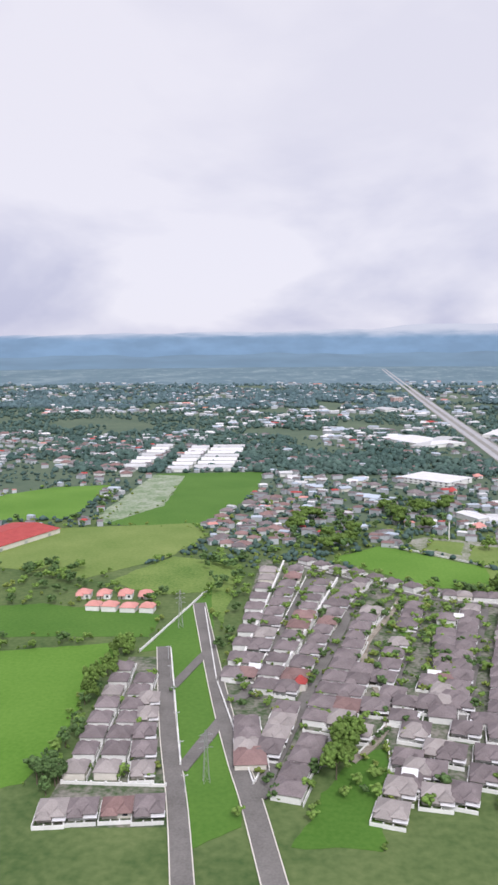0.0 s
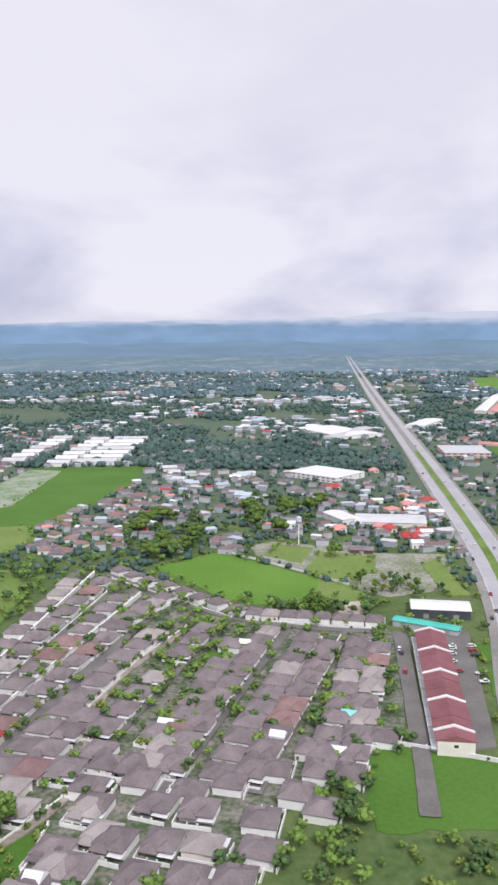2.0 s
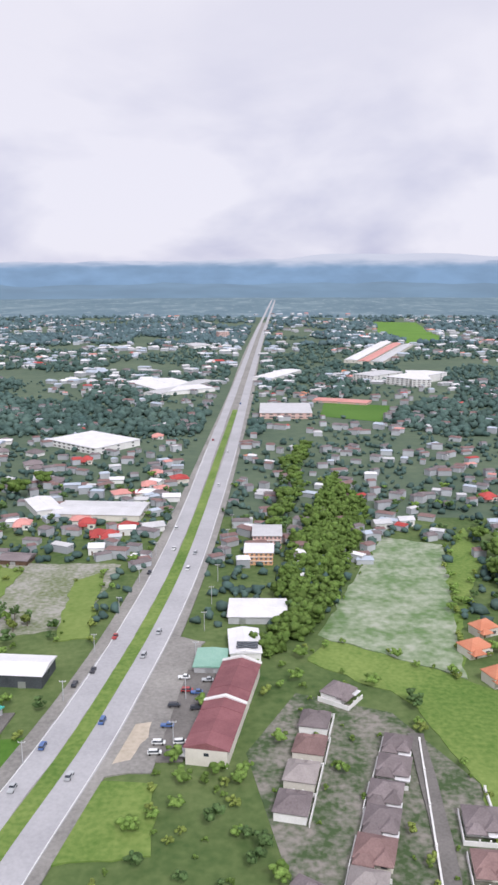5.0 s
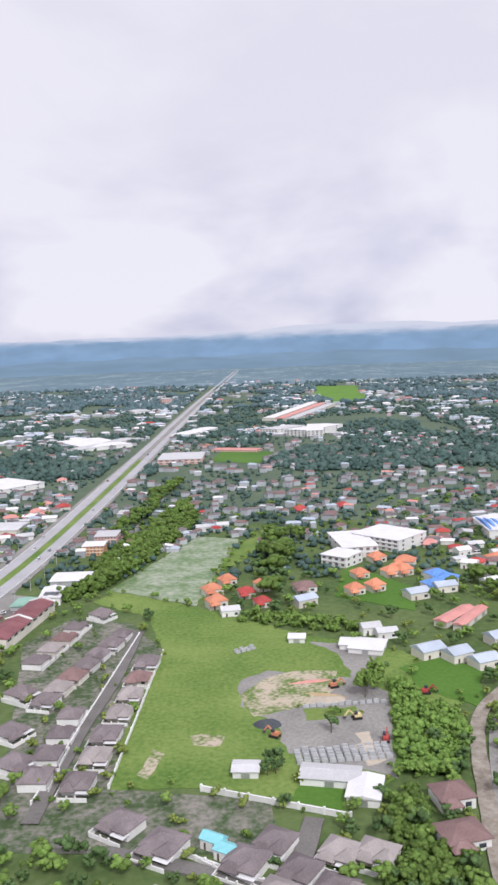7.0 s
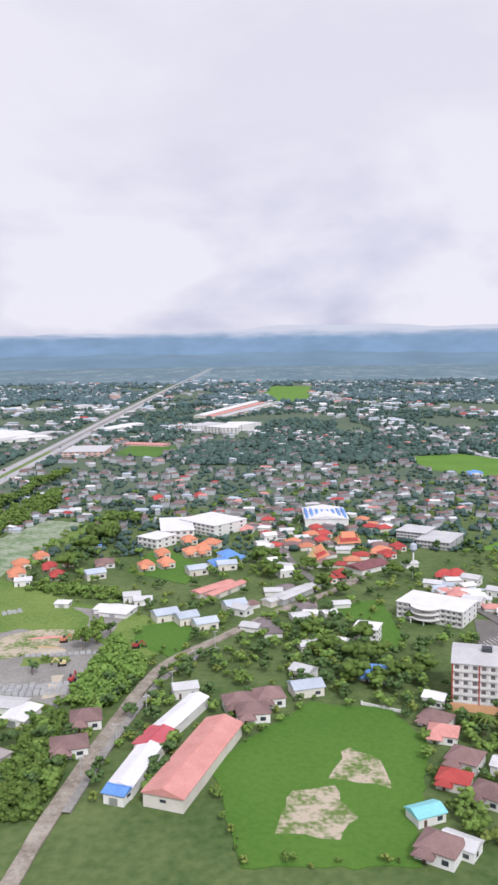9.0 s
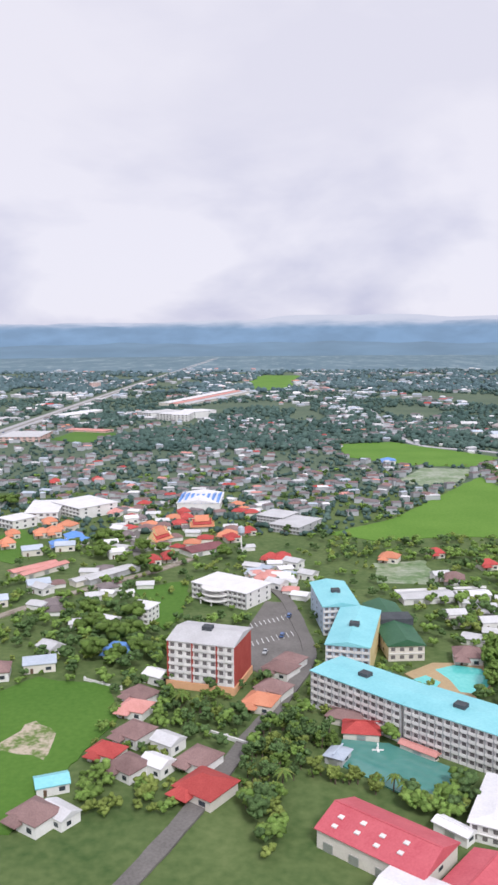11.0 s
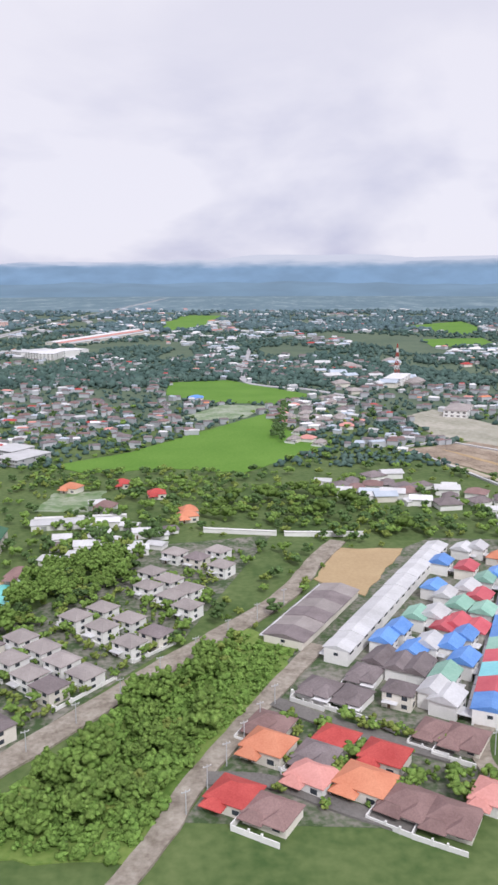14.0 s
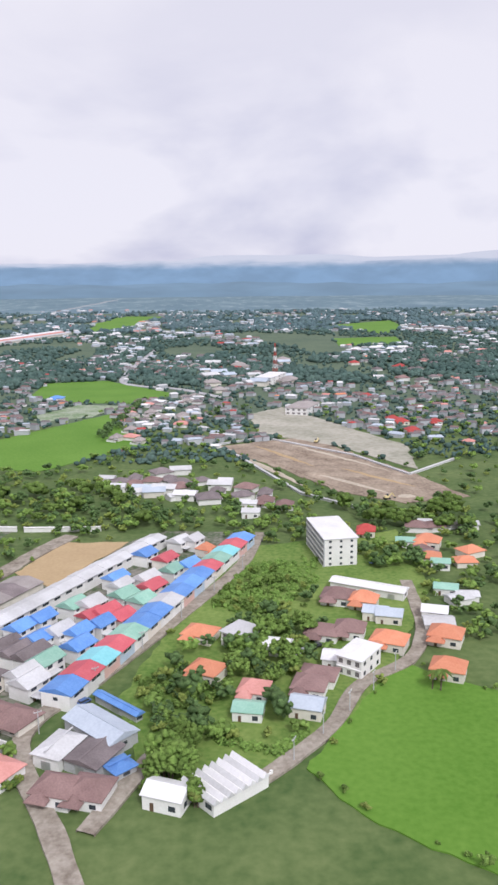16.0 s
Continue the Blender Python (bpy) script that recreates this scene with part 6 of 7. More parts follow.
grove(10, [0, 5], 0.8, 1.0, 15, -22.2, 109.6, -21.8, 118.8, -19.4, 113.8, -1.6, 145.5, 0.5, 147.8)
thicket("wood", "dense green trees beside the yard", "leaf_b", 260, 0.6, 1.15, 70, 0.19, 22, -11.5, 89.6, -8.0, 105.8, -4.2, 112.8, -3.9, 101.7, -1.0, 96.0, -2.0, 84.6, -12.8, 83.4, hmul=0.75)
thicket("scrub", "green scrub beside the winding lane", "scrub", 240, 0.5, 1.2, 60, 0.17, 23, -4.8, 114.7, -2.0, 143.3, 1.1, 135.1, 6.6, 127.6, 2.0, 112.3)
grove(60, [0, 1, 3, 4], 0.5, 0.85, 16, 7.4, 103.0, 12.0, 127.8, 30.2, 145.1, 51.7, 160.1, 37.9, 112.9, 24.9, 115.9, 17.1, 122.8, massed=True)
grove(40, ANY, 0.6, 1.1, 17, 24.7, 130.1, 25.1, 151.3, 37.8, 162.3, 51.1, 118.0, 48.2, 113.8, 36.3, 113.9, massed=True)
grove(22, [0, 1, 3, 4], 0.5, 0.85, 18, 52.7, 97.9, 53.1, 108.0, 62.0, 108.0, 60.9, 96.4)
grove(46, [0, 1, 3, 3], 0.6, 1.0, 19, 62.8, 78.9, 63.8, 92.1, 69.8, 102.7, 72.4, 96.4, 70.6, 89.4, 69.1, 83.3, 66.5, 77.9)
grove(30, [1, 3, 4], 0.6, 1.0, 20, 46.1, 77.9, 44.2, 89.4, 55.1, 83.3, 57.6, 76.9, massed=True)
grove(46, [0, 1, 3, 4], 0.6, 1.0, 21, 70.7, 85.8, 67.0, 101.3, 74.1, 94.6, 74.5, 87.2, 82.5, 80.8, 84.0, 79.7, 78.7, 80.8)
grove(150, [0, 1, 1, 3, 5], 0.55, 0.95, 124, 97.0, 98.3, 99.2, 113.9, 102.1, 128.7, 114.4, 134.7, 118.9, 123.7, 113.2, 114.1, 106.6, 105.8, 100.8, 98.4, massed="dense", clear=0.2)
grove(60, ANY, 0.7, 1.1, 22, 93.5, 125.8, 93.7, 143.7, 113.7, 181.8, 122.8, 151.4, 118.4, 134.8, 102.1, 131.5, massed=True)
grove(190, [0, 1, 1, 3, 4], 0.45, 0.85, 25, 79.5, 175.9, 82.0, 191.9, 120.6, 197.6, 136.1, 187.6, 128.6, 159.3, 113.3, 176.7, 92.4, 178.7, massed=True, clear=0.2)
grove(150, [0, 1, 1, 3, 5, 4], 0.4, 1.0, 126, 125.1, 153.7, 134.2, 181.5, 154.7, 180.6, 163.5, 160.6, 172.4, 147.9, 169.8, 138.9, 143.9, 145.2, massed=True, clear=0.2)
thicket("scrub", "dense green scrub on waste land", "scrub", 620, 0.4, 1.0, 62, 0.17, 27, 107.8, 55.8, 119.6, 77.4, 133.2, 97.7, 133.7, 88.7, 129.2, 70.1, 123.5, 53.0)
grove(95, [1, 5, 3], 0.6, 1.0, 127, 108.5, 57.3, 119.6, 76.2, 133.1, 96.9, 133.0, 88.7, 128.7, 70.1, 123.6, 55.0, massed="dense", clear=0.0)
thicket("scrub", "low green scrub on waste land", "scrub", 260, 0.25, 0.6, 44, 0.15, 28, 133.2, 97.7, 141.1, 94.2, 135.4, 80.4, 129.2, 70.1)
thicket("scrub", "green scrub beside the coloured row houses", "scrub", 380, 0.3, 0.7, 44, 0.16, 29, 178.6, 101.3, 185.5, 120.4, 197.6, 122.4, 195.9, 109.1, 186.9, 98.6, hmul=0.4)
grove(70, ANY, 0.6, 1.1, 23, 170.0, 74.0, 175.6, 88.3, 195.3, 104.4, 194.7, 79.1, 187.5, 63.6, 174.4, 64.5, massed=True)
grove(30, ANY, 0.7, 1.0, 24, 203.1, 119.0, 206.7, 127.8, 217.8, 130.1, 214.5, 110.1, massed=True)
grove(14, [1, 5, 4], 0.7, 1.1, 25, 176.5, 54.2, 177.4, 64.3, 174.4, 65.5, 170.9, 58.0)
grove(420, [1, 3, 4, 4, 4], 0.4, 0.8, 26, 95.4, 69.3, 100.1, 100.1, 134.7, 135.1, 125.7, 97.2, 105.5, 67.7, clear=-0.6, massed=True)
grove(110, [1, 3, 4, 4], 0.45, 0.8, 27, 134.6, 60.0, 139.5, 79.6, 158.6, 69.6, 159.9, 58.4, clear=-0.4, massed=True)

grove(14, [0, 1, 1], 0.7, 1.0, 128, 92.6, 91.1, 95.6, 93.4, 98.6, 88.3, 97.7, 83.8, 94.6, 86.2)
grove(60, [0, 2, 0], 0.6, 0.9, 129, 151.3, 316.5, 154.9, 316.7, 146.5, 231.2, 143.1, 233.5, massed=True)
thicket("hedge", "clipped green hedge round a garden", "scrub", 90, 0.3, 0.5, 24, 0.2, 130, 177.2, 69.2, 178.0, 69.5, 180.4, 66.4, 185.7, 64.1, 189.9, 68.4, 190.5, 67.8, 185.9, 62.5, 179.8, 65.0, category="hedge", hmul=0.7)

grove(26, [0, 1, 3, 1], 0.7, 1.05, 133, 79.2, 84.3, 84.3, 80.1, 88.3, 84.5, 88.4, 77.7, 82.6, 77.1, massed=True, clear=0.3)
grove(16, [0, 1, 3], 0.7, 1.1, 134, 60.3, 85.3, 66.6, 84.1, 69.0, 79.3, 66.1, 69.2, massed=True, clear=0.2)
grove(40, [0, 1, 3, 5], 0.6, 1.0, 135, 32.8, 141.4, 52.4, 132.6, 51.1, 118.0, 42.7, 115.9, 31.7, 125.0, massed=True, clear=0.3)
grove(40, [0, 1, 3, 5], 0.6, 1.0, 136, 18.0, 190.3, 28.1, 195.7, 59.8, 179.5, 63.8, 170.3, 37.8, 162.3, massed=True, clear=0.2)
grove(16, [1, 3, 4], 0.5, 0.8, 137, 6.6, 103.1, 8.1, 123.5, 12.5, 135.2, 10.6, 119.0, massed=True, clear=0.2)

grove(50, [0, 1, 3, 5], 0.6, 1.0, 138, 202.8, 161.2, 218.3, 150.9, 235.1, 153.8, 227.8, 131.0, 209.6, 143.4, massed=True, clear=0.2)
grove(60, [0, 1, 1, 3], 0.55, 0.95, 139, 158.0, 156.0, 174.0, 150.4, 199.4, 154.7, 197.5, 133.5, 189.2, 130.8, 174.3, 138.9, massed=True, clear=0.2)
grove(40, [0, 1, 3], 0.5, 0.9, 140, 142.0, 128.8, 151.7, 144.9, 167.2, 152.0, 170.4, 142.4, 152.4, 136.2, 144.0, 123.0, massed=True, clear=0.2)

# trees between the coloured row houses and the winding lane
grove(60, [0, 1, 3, 4], 0.4, 0.75, 142, 169.5, 80.0, 176.1, 81.7, 180.9, 74.5, 177.0, 70.3, 170.9, 75.0, massed="dense", clear=0.5)
grove(44, [0, 1, 3, 5], 0.5, 0.85, 143, 181.2, 87.8, 187.9, 96.6, 192.4, 92.6, 189.4, 79.6, 185.0, 75.6, 181.4, 80.0, massed="dense", clear=0.5)
grove(60, [1, 3, 4, 4], 0.5, 0.8, 144, 185.7, 120.4, 196.1, 109.4, 193.3, 100.5, 182.2, 98.9, 178.9, 103.3, massed="dense", clear=0.5)
grove(16, [0, 1, 5], 0.6, 0.9, 145, 174.1, 65.4, 177.7, 66.8, 175.5, 61.3, 172.5, 58.0, clear=0.1)
grove(5, [1, 3], 0.7, 1.0, 146, 176.2, 58.4, 178.9, 59.2, 179.2, 54.8, 176.5, 54.9, clear=0.0)
grove(6, [0, 1], 0.7, 1.0, 147, 171.6, 71.2, 173.8, 71.7, 174.0, 67.6, 171.9, 67.7, clear=0.0)
grove(70, [1, 3, 4, 4, 4], 0.4, 0.8, 141, -51.6, 106.2, -64.3, 162.0, -58.5, 180.3, -39.7, 157.5, -41.0, 114.0, -22.9, 109.6, -21.7, 100.3, clear=-0.8, massed=True)
homes("bungalow", 60, -59.7, 140.3, -57.7, 127.9, -54.6, 118.7, -53.9, 177.6, size=1.1)
# ---- the village and the far town ----
def in_field(x, y):
    return any(inside(x, y, f) for f in FIELDS)


def far_spots(n, y0, y1, seed, r, threshold, cell, invert=False):
    """Places over the plain, thinning with distance, gathered in clusters."""
    rng = random.Random(seed)
    h, l = np.array(HOMES), np.array(LANES)
    got = []
    for _ in range(n * 12):
        if len(got) >= n:
            break
        y = 1 / rng.uniform(1 / y1, 1 / y0)
        x = rng.uniform(-175 - 0.47 * y, 190 + 0.36 * y)
        v = noise.noise((x / cell, y / cell * 0.6, seed * 0.1 if not invert else 0.3))
        if v < threshold or in_field(x, y) or (y > 300 and abs(x + 84 - (y - 300) * 0.008) < 5):
            continue
        if (((h[:, 0] - x) ** 2 + (h[:, 1] - y) ** 2) < (h[:, 2] + r) ** 2).any() or (((l[:, 0] - x) ** 2 + (l[:, 1] - y) ** 2) < (l[:, 2] + r * 0.7) ** 2).any():
            continue
        got.append((x, y))
    return got


LITE = {}


def put_lite(kind, x, y, deg, s):
    """A village house seen from afar: walls and roof."""
    w, d, h, rise, wall, roof, porch, n = HOUSE_KINDS[kind]
    if kind not in LITE:
        LITE[kind] = (mesh_of(boxes((-w / 2, -d / 2, 0, w / 2, d / 2, h)), "wall", M[wall]), mesh_of(roof_of(-w / 2 - 0.3, -d / 2 - 0.3, w / 2 + 0.3, d / 2 + 0.3, h - 0.02, rise, 0.08, not porch), "roof", M[roof]))
    t = thing("village_house", "small village house with a %s roof among trees" % LOOKS[roof], "house", "houses of the village", "", Matrix.LocRotScale((x, y, 0), Euler((0, 0, radians(deg))), (s, s, s)))
    for nm, me in zip(("wall", "roof"), LITE[kind]):
        o = new(nm, me)
        o.parent = t
    HOMES.append((x, y, 2.2 * s))


MIX = ["house_brown"] * 7 + ["bungalow"] * 8 + ["house_sheet"] * 3 + ["house_red"] * 2 + ["house_orange"] + ["house_sheet_blue"] * 2 + ["house_white"] * 2 + ["house_pink", "house_blue", "house_teal"]
rng = random.Random(5)


def hamlet(kinds, n, seed, smin, smax, *corners):
    for x, y in spots(corners, n, 1.4, seed):
        put_lite(rng.choice(kinds), x, y, rng.uniform(-30, 30), rng.uniform(smin, smax))


SH, WH, SB, BR, RD, OR, PK, TP, GR = "house_sheet", "house_white", "house_sheet_blue", "house_brown", "house_red", "house_orange", "house_pink", "bungalow_taupe", "bungalow"
hamlet([SH, GR, WH, SB, BR, GR], 20, 71, 0.8, 1.2, 152.3, 193.2, 168.4, 194.9, 191.9, 169.6, 190.8, 153.2, 179.9, 149.9, 154.8, 172.9)
hamlet([TP, TP, PK, WH, GR], 22, 72, 0.7, 1.0, 147.8, 298.4, 179.0, 353.7, 172.5, 245.1, 148.7, 228.3)
hamlet([GR, SB, TP, SH], 22, 73, 1.1, 1.8, 166.2, 448.7, 230.1, 471.6, 226.9, 344.0, 176.5, 332.1)
hamlet([RD, BR, GR, SH], 18, 74, 0.8, 1.2, 256.9, 467.4, 316.0, 458.4, 269.9, 289.6, 237.8, 293.4)
hamlet([RD, OR, BR, BR, SH], 20, 75, 0.7, 0.9, 28.3, 254.1, 62.9, 262.9, 63.5, 195.1, 31.0, 179.9, 17.1, 236.8)
hamlet([BR, BR, BR, GR], 30, 76, 0.7, 1.0, -207.7, 260.0, -199.5, 291.0, -183.0, 303.8, -177.3, 235.5, -197.3, 214.9)
hamlet([WH, SH, GR, SB], 26, 77, 0.8, 1.3, -191.5, 360.0, -137.1, 345.4, -117.0, 311.9, -124.8, 282.3, -174.5, 311.4)
hamlet([BR, BR, GR, SH], 26, 78, 0.8, 1.3, -355.9, 456.3, -294.4, 489.2, -258.5, 339.0, -322.0, 387.5)
hamlet([RD, WH, PK, SH], 14, 79, 0.7, 1.0, -114.6, 300.6, -87.5, 313.3, -87.6, 240.6, -109.1, 242.4)
hamlet([PK, WH, SH, RD, SB], 16, 81, 0.6, 0.85, 60.6, 171.2, 72.6, 175.6, 73.3, 150.2, 66.2, 151.6)
hamlet([GR, SH, BR, SH, WH], 16, 82, 0.6, 0.9, 98.0, 150.1, 120.2, 148.8, 119.4, 134.2, 99.2, 125.4)
hamlet([SH, WH, BR, GR], 14, 83, 0.6, 0.85, 19.6, 154.9, 28.0, 175.2, 43.1, 158.4, 37.7, 132.7, 27.8, 132.8)
hamlet([BR, OR, GR, SH], 14, 84, 0.7, 0.9, 216.0, 141.0, 231.8, 143.5, 213.9, 85.5, 208.4, 87.6, 216.9, 115.2)
hamlet([RD, BR, GR, WH, SH], 16, 85, 0.6, 0.85, 17.1, 236.8, 36.7, 244.8, 66.6, 253.1, 67.6, 181.9, 48.5, 175.0, 29.2, 182.4)
for x, y in far_spots(24, 215, 430, 31, 1.4, -0.2, 60):
    put_lite(rng.choice(MIX), x, y, rng.uniform(-40, 40), rng.uniform(0.5, 0.75))

# bushes along the field borders
h, l = np.array(HOMES), np.array(LANES)
for x, y in EDGES:
    if y < 330 and rng.random() < 0.4 and noise.noise((x * 0.08, y * 0.08, 4)) > -0.15:
        x, y = x + rng.uniform(-0.7, 0.7), y + rng.uniform(-0.7, 0.7)
        if free(x, y, 0.4, [(h, 1.0), (l, 1.0)]):
            MASS.setdefault(rng.choice((1, 3, 4, 4)), []).append((x, y, rng.uniform(0.35, 0.75), rng.uniform(0, 6.28)))
for x, y in far_spots(2350, 88, 300, 51, 0.3, -0.55, 30):
    MASS.setdefault(rng.choice((0, 0, 1, 1, 3, 4, 4)), []).append((x, y, rng.uniform(0.45, 0.95), rng.uniform(0, 6.28)))
mass_trees()

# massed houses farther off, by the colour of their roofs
# Bluish sheet gets extra weight, standing in for haze over far roofs.
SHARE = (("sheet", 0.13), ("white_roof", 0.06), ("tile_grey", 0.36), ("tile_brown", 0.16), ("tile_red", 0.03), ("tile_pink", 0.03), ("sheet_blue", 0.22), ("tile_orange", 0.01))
places = far_spots(1600, 225, 520, 34, 0.5, -0.4, 60) + far_spots(1150, 420, 1180, 32, 1.2, 0.06, 62) + far_spots(750, 700, 1320, 33, 1.5, 0.08, 80)
walls_v, walls_f = [], []
roofs = {k: ([], []) for k, _ in SHARE}
for x, y in places:
    k = rng.choices([a for a, _ in SHARE], [b for _, b in SHARE])[0]
    if y < 500 and k in ("sheet", "white_roof", "sheet_blue") and rng.random() < 0.5:
        k = rng.choice(("tile_grey", "tile_brown"))
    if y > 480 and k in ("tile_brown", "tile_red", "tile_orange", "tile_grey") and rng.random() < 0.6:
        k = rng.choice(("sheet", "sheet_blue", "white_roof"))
    s = rng.uniform(0.55, 0.95) * (0.72 if y < 500 else 1.0 + min(0.6, y / 2500))
    w, d, h = 4.4 * s * rng.uniform(0.8, 1.7), 3.6 * s, 1.15 * rng.uniform(0.8, 1.5) * (1.0 + min(0.8, y / 2000))
    a = rng.uniform(-0.7, 0.7)
    c, e = math.cos(a), math.sin(a)

    def at(u, v, z):
        return (x + u * c - v * e, y + u * e + v * c, z)

    i = len(walls_v)
    walls_v += [at(u * w / 2, v * d / 2, z) for z in (0, h) for u, v in ((-1, -1), (1, -1), (1, 1), (-1, 1))]
    walls_f += [(i, i + 1, i + 5, i + 4), (i + 1, i + 2, i + 6, i + 5), (i + 2, i + 3, i + 7, i + 6), (i + 3, i, i + 4, i + 7)]
    rv, rf = roofs[k]
    i = len(rv)
    rise = d * rng.uniform(0.12, 0.26)
    rv += [at(u * w * 0.54, v * d * 0.57, h - 0.03) for u, v in ((-1, -1), (1, -1), (1, 1), (-1, 1))] + [at(-w * 0.4, 0, h + rise), at(w * 0.4, 0, h + rise)]
    rf += [(i, i + 1, i + 5, i + 4), (i + 2, i + 3, i + 4, i + 5), (i + 1, i + 2, i + 5), (i + 3, i, i + 4), (i + 3, i + 2, i + 1, i)]


def stuff_mesh(name, label, category, material, vs, fs):
    me = bpy.data.meshes.new(name)
    me.from_pydata(vs, [], fs)
    me.materials.append(material)
    return tagged(new(name, me), label, category, "", "stuff")


stuff_mesh("far_house_walls", "haze-tinted walls of far houses across the plain", "houses", M["far_wall"], walls_v, walls_f)
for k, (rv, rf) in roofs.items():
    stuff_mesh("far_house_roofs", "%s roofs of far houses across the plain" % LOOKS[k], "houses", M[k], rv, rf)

# woods and hedgerows of the plain, with haze tinted into their leaf colours
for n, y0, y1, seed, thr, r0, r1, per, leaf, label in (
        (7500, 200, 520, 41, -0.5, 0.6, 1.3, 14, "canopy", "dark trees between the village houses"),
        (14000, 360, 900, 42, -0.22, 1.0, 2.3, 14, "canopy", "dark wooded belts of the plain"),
        (8000, 750, 1250, 43, -0.2, 1.6, 3.6, 14, "canopy_far", "far woods of the plain tinted blue for haze")):
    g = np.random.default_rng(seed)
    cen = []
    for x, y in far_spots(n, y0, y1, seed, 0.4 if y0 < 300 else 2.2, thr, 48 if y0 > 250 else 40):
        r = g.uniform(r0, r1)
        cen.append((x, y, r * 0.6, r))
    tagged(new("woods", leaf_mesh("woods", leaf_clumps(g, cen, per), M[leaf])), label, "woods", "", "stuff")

# ---- walls, posts, marks ----
def garden_wall(label, h, x0, y0, x1, y1, step=3.0, material="white", thick=0.14):
    """A low masonry wall with piers."""
    length, head = along(x0, y0, x1, y1)
    t = thing("garden_wall", label, "wall", "", "", Matrix.Translation((x0, y0, 0)) @ Matrix.Rotation(head, 4, "Z"))
    part("panel", boxes((0, -thick / 2, 0, length, thick / 2, h)), M[material], t)
    part("coping", boxes((0, -thick * 0.75, h, length, thick * 0.75, h + 0.05)), M[material], t)
    n = min(9, max(2, int(length / step)))
    pm = mesh_of(boxes((-0.13, -0.13, 0, 0.13, 0.13, h + 0.22)), "pier", M[material])
    for i in range(n + 1):
        piece("pier", pm, t, (length * i / n, 0, 0))


WL = "low white garden wall with piers along the street"
BW = "white back wall between two rows of gardens"
garden_wall(BW, 0.95, -182.8, 127.3, -179.5, 204.7, 12, thick=0.3)
garden_wall(BW, 0.95, -175.9, 122.5, -164.8, 189.6, 12, thick=0.3)
garden_wall(BW, 0.95, -147.9, 124.2, -145.8, 133.9, 9, thick=0.3)
garden_wall(BW, 0.95, -132.0, 144.1, -126.7, 161.6, 9, thick=0.35)
garden_wall(BW, 0.95, -134.8, 126.2, -132.9, 140.0, 9, thick=0.3)
garden_wall(BW, 0.95, -124.2, 117.1, -121.8, 133.0, 9, thick=0.5)
garden_wall(WL, 0.5, -32.6, 100.4, -20.6, 93.3, 2.2)
SW = "pale concrete kerb wall round the building site"
garden_wall(SW, 0.5, 180.3, 223.2, 195.7, 233.0, 9, "sheet", 0.5)
garden_wall(SW, 0.5, 195.7, 233.0, 219.0, 205.3, 9, "sheet", 0.5)
garden_wall(SW, 0.5, 219.0, 205.3, 229.0, 181.8, 9, "sheet", 0.5)
garden_wall(SW, 0.5, 229.0, 181.8, 244.9, 197.8, 9, "sheet", 0.5)
garden_wall(SW, 0.5, 183.4, 218.0, 200.0, 165.9, 9, "sheet", 0.5)
garden_wall(SW, 0.5, 200.0, 165.9, 210.5, 153.3, 9, "sheet", 0.5)
garden_wall(WL, 0.45, -185.6, 123.9, -175.8, 91.7, 3.5)
garden_wall(WL, 0.45, -197.1, 138.7, -186.7, 95.8, 4)
garden_wall(WL, 0.45, -203.1, 137.8, -196.0, 180.9, 6)
garden_wall(WL, 0.4, -202.0, 89.4, -187.6, 90.0, 2)
garden_wall(WL, 0.4, -194.7, 164.6, -186.2, 126.2, 4)
garden_wall(WL, 0.4, -175.6, 92.4, -173.5, 105.4, 3)
garden_wall(WL, 0.4, -179.5, 126.9, -172.9, 191.5, 3)
garden_wall(WL, 0.4, -168.9, 135.6, -160.6, 181.1, 3)
garden_wall(WL, 0.4, -169.7, 107.6, -164.5, 106.3, 2)
garden_wall(WL, 0.4, -161.3, 101.5, -157.1, 110.7, 2.5)
garden_wall(WL, 0.4, -156.7, 117.7, -158.4, 135.1, 3)
garden_wall(WL, 0.4, -158.3, 151.7, -151.4, 171.1, 3)
garden_wall(WL, 0.4, -157.0, 105.3, -156.9, 94.3, 2)
garden_wall(WL, 0.4, -142.3, 124.3, -133.1, 169.5, 2.6)
garden_wall(WL, 0.4, -132.2, 126.1, -121.1, 168.2, 2.6)
garden_wall(WL, 0.4, -153.9, 130.9, -146.8, 169.9, 2.6)
garden_wall(WL, 0.4, -174.3, 201.7, -143.0, 177.0, 3)
garden_wall(WL, 0.4, -139.7, 175.7, -112.3, 172.2, 3)
garden_wall("white boundary wall round a grass plot", 0.6, -119.0, 124.5, -115.2, 127.9, 3)
garden_wall("white boundary wall round a grass plot", 0.6, -115.2, 127.9, -100.3, 123.6, 4)
garden_wall("white wall along the paddy edge", 0.4, -151.2, 228.4, -132.2, 213.1, 5)
garden_wall("white wall along the gravel yard", 0.4, -132.2, 213.1, -118.5, 200.9, 5)
garden_wall("white boundary wall of the estate", 0.7, -29.8, 112.0, -12.6, 105.1, 3)
garden_wall("white boundary wall of the estate", 0.5, -39.2, 157.5, -41.2, 113.2, 3)
garden_wall(WL, 0.4, -29.6, 98.6, -21.9, 92.7, 2.4)
garden_wall(WL, 0.4, -44.7, 167.1, -49.9, 110.2, 2.6)
garden_wall("long white compound wall behind trees", 0.9, 126.6, 145.2, 140.6, 142.8, 4, thick=0.5)
garden_wall("long white compound wall behind trees", 0.9, 142.3, 142.4, 157.3, 141.8, 4, thick=0.5)
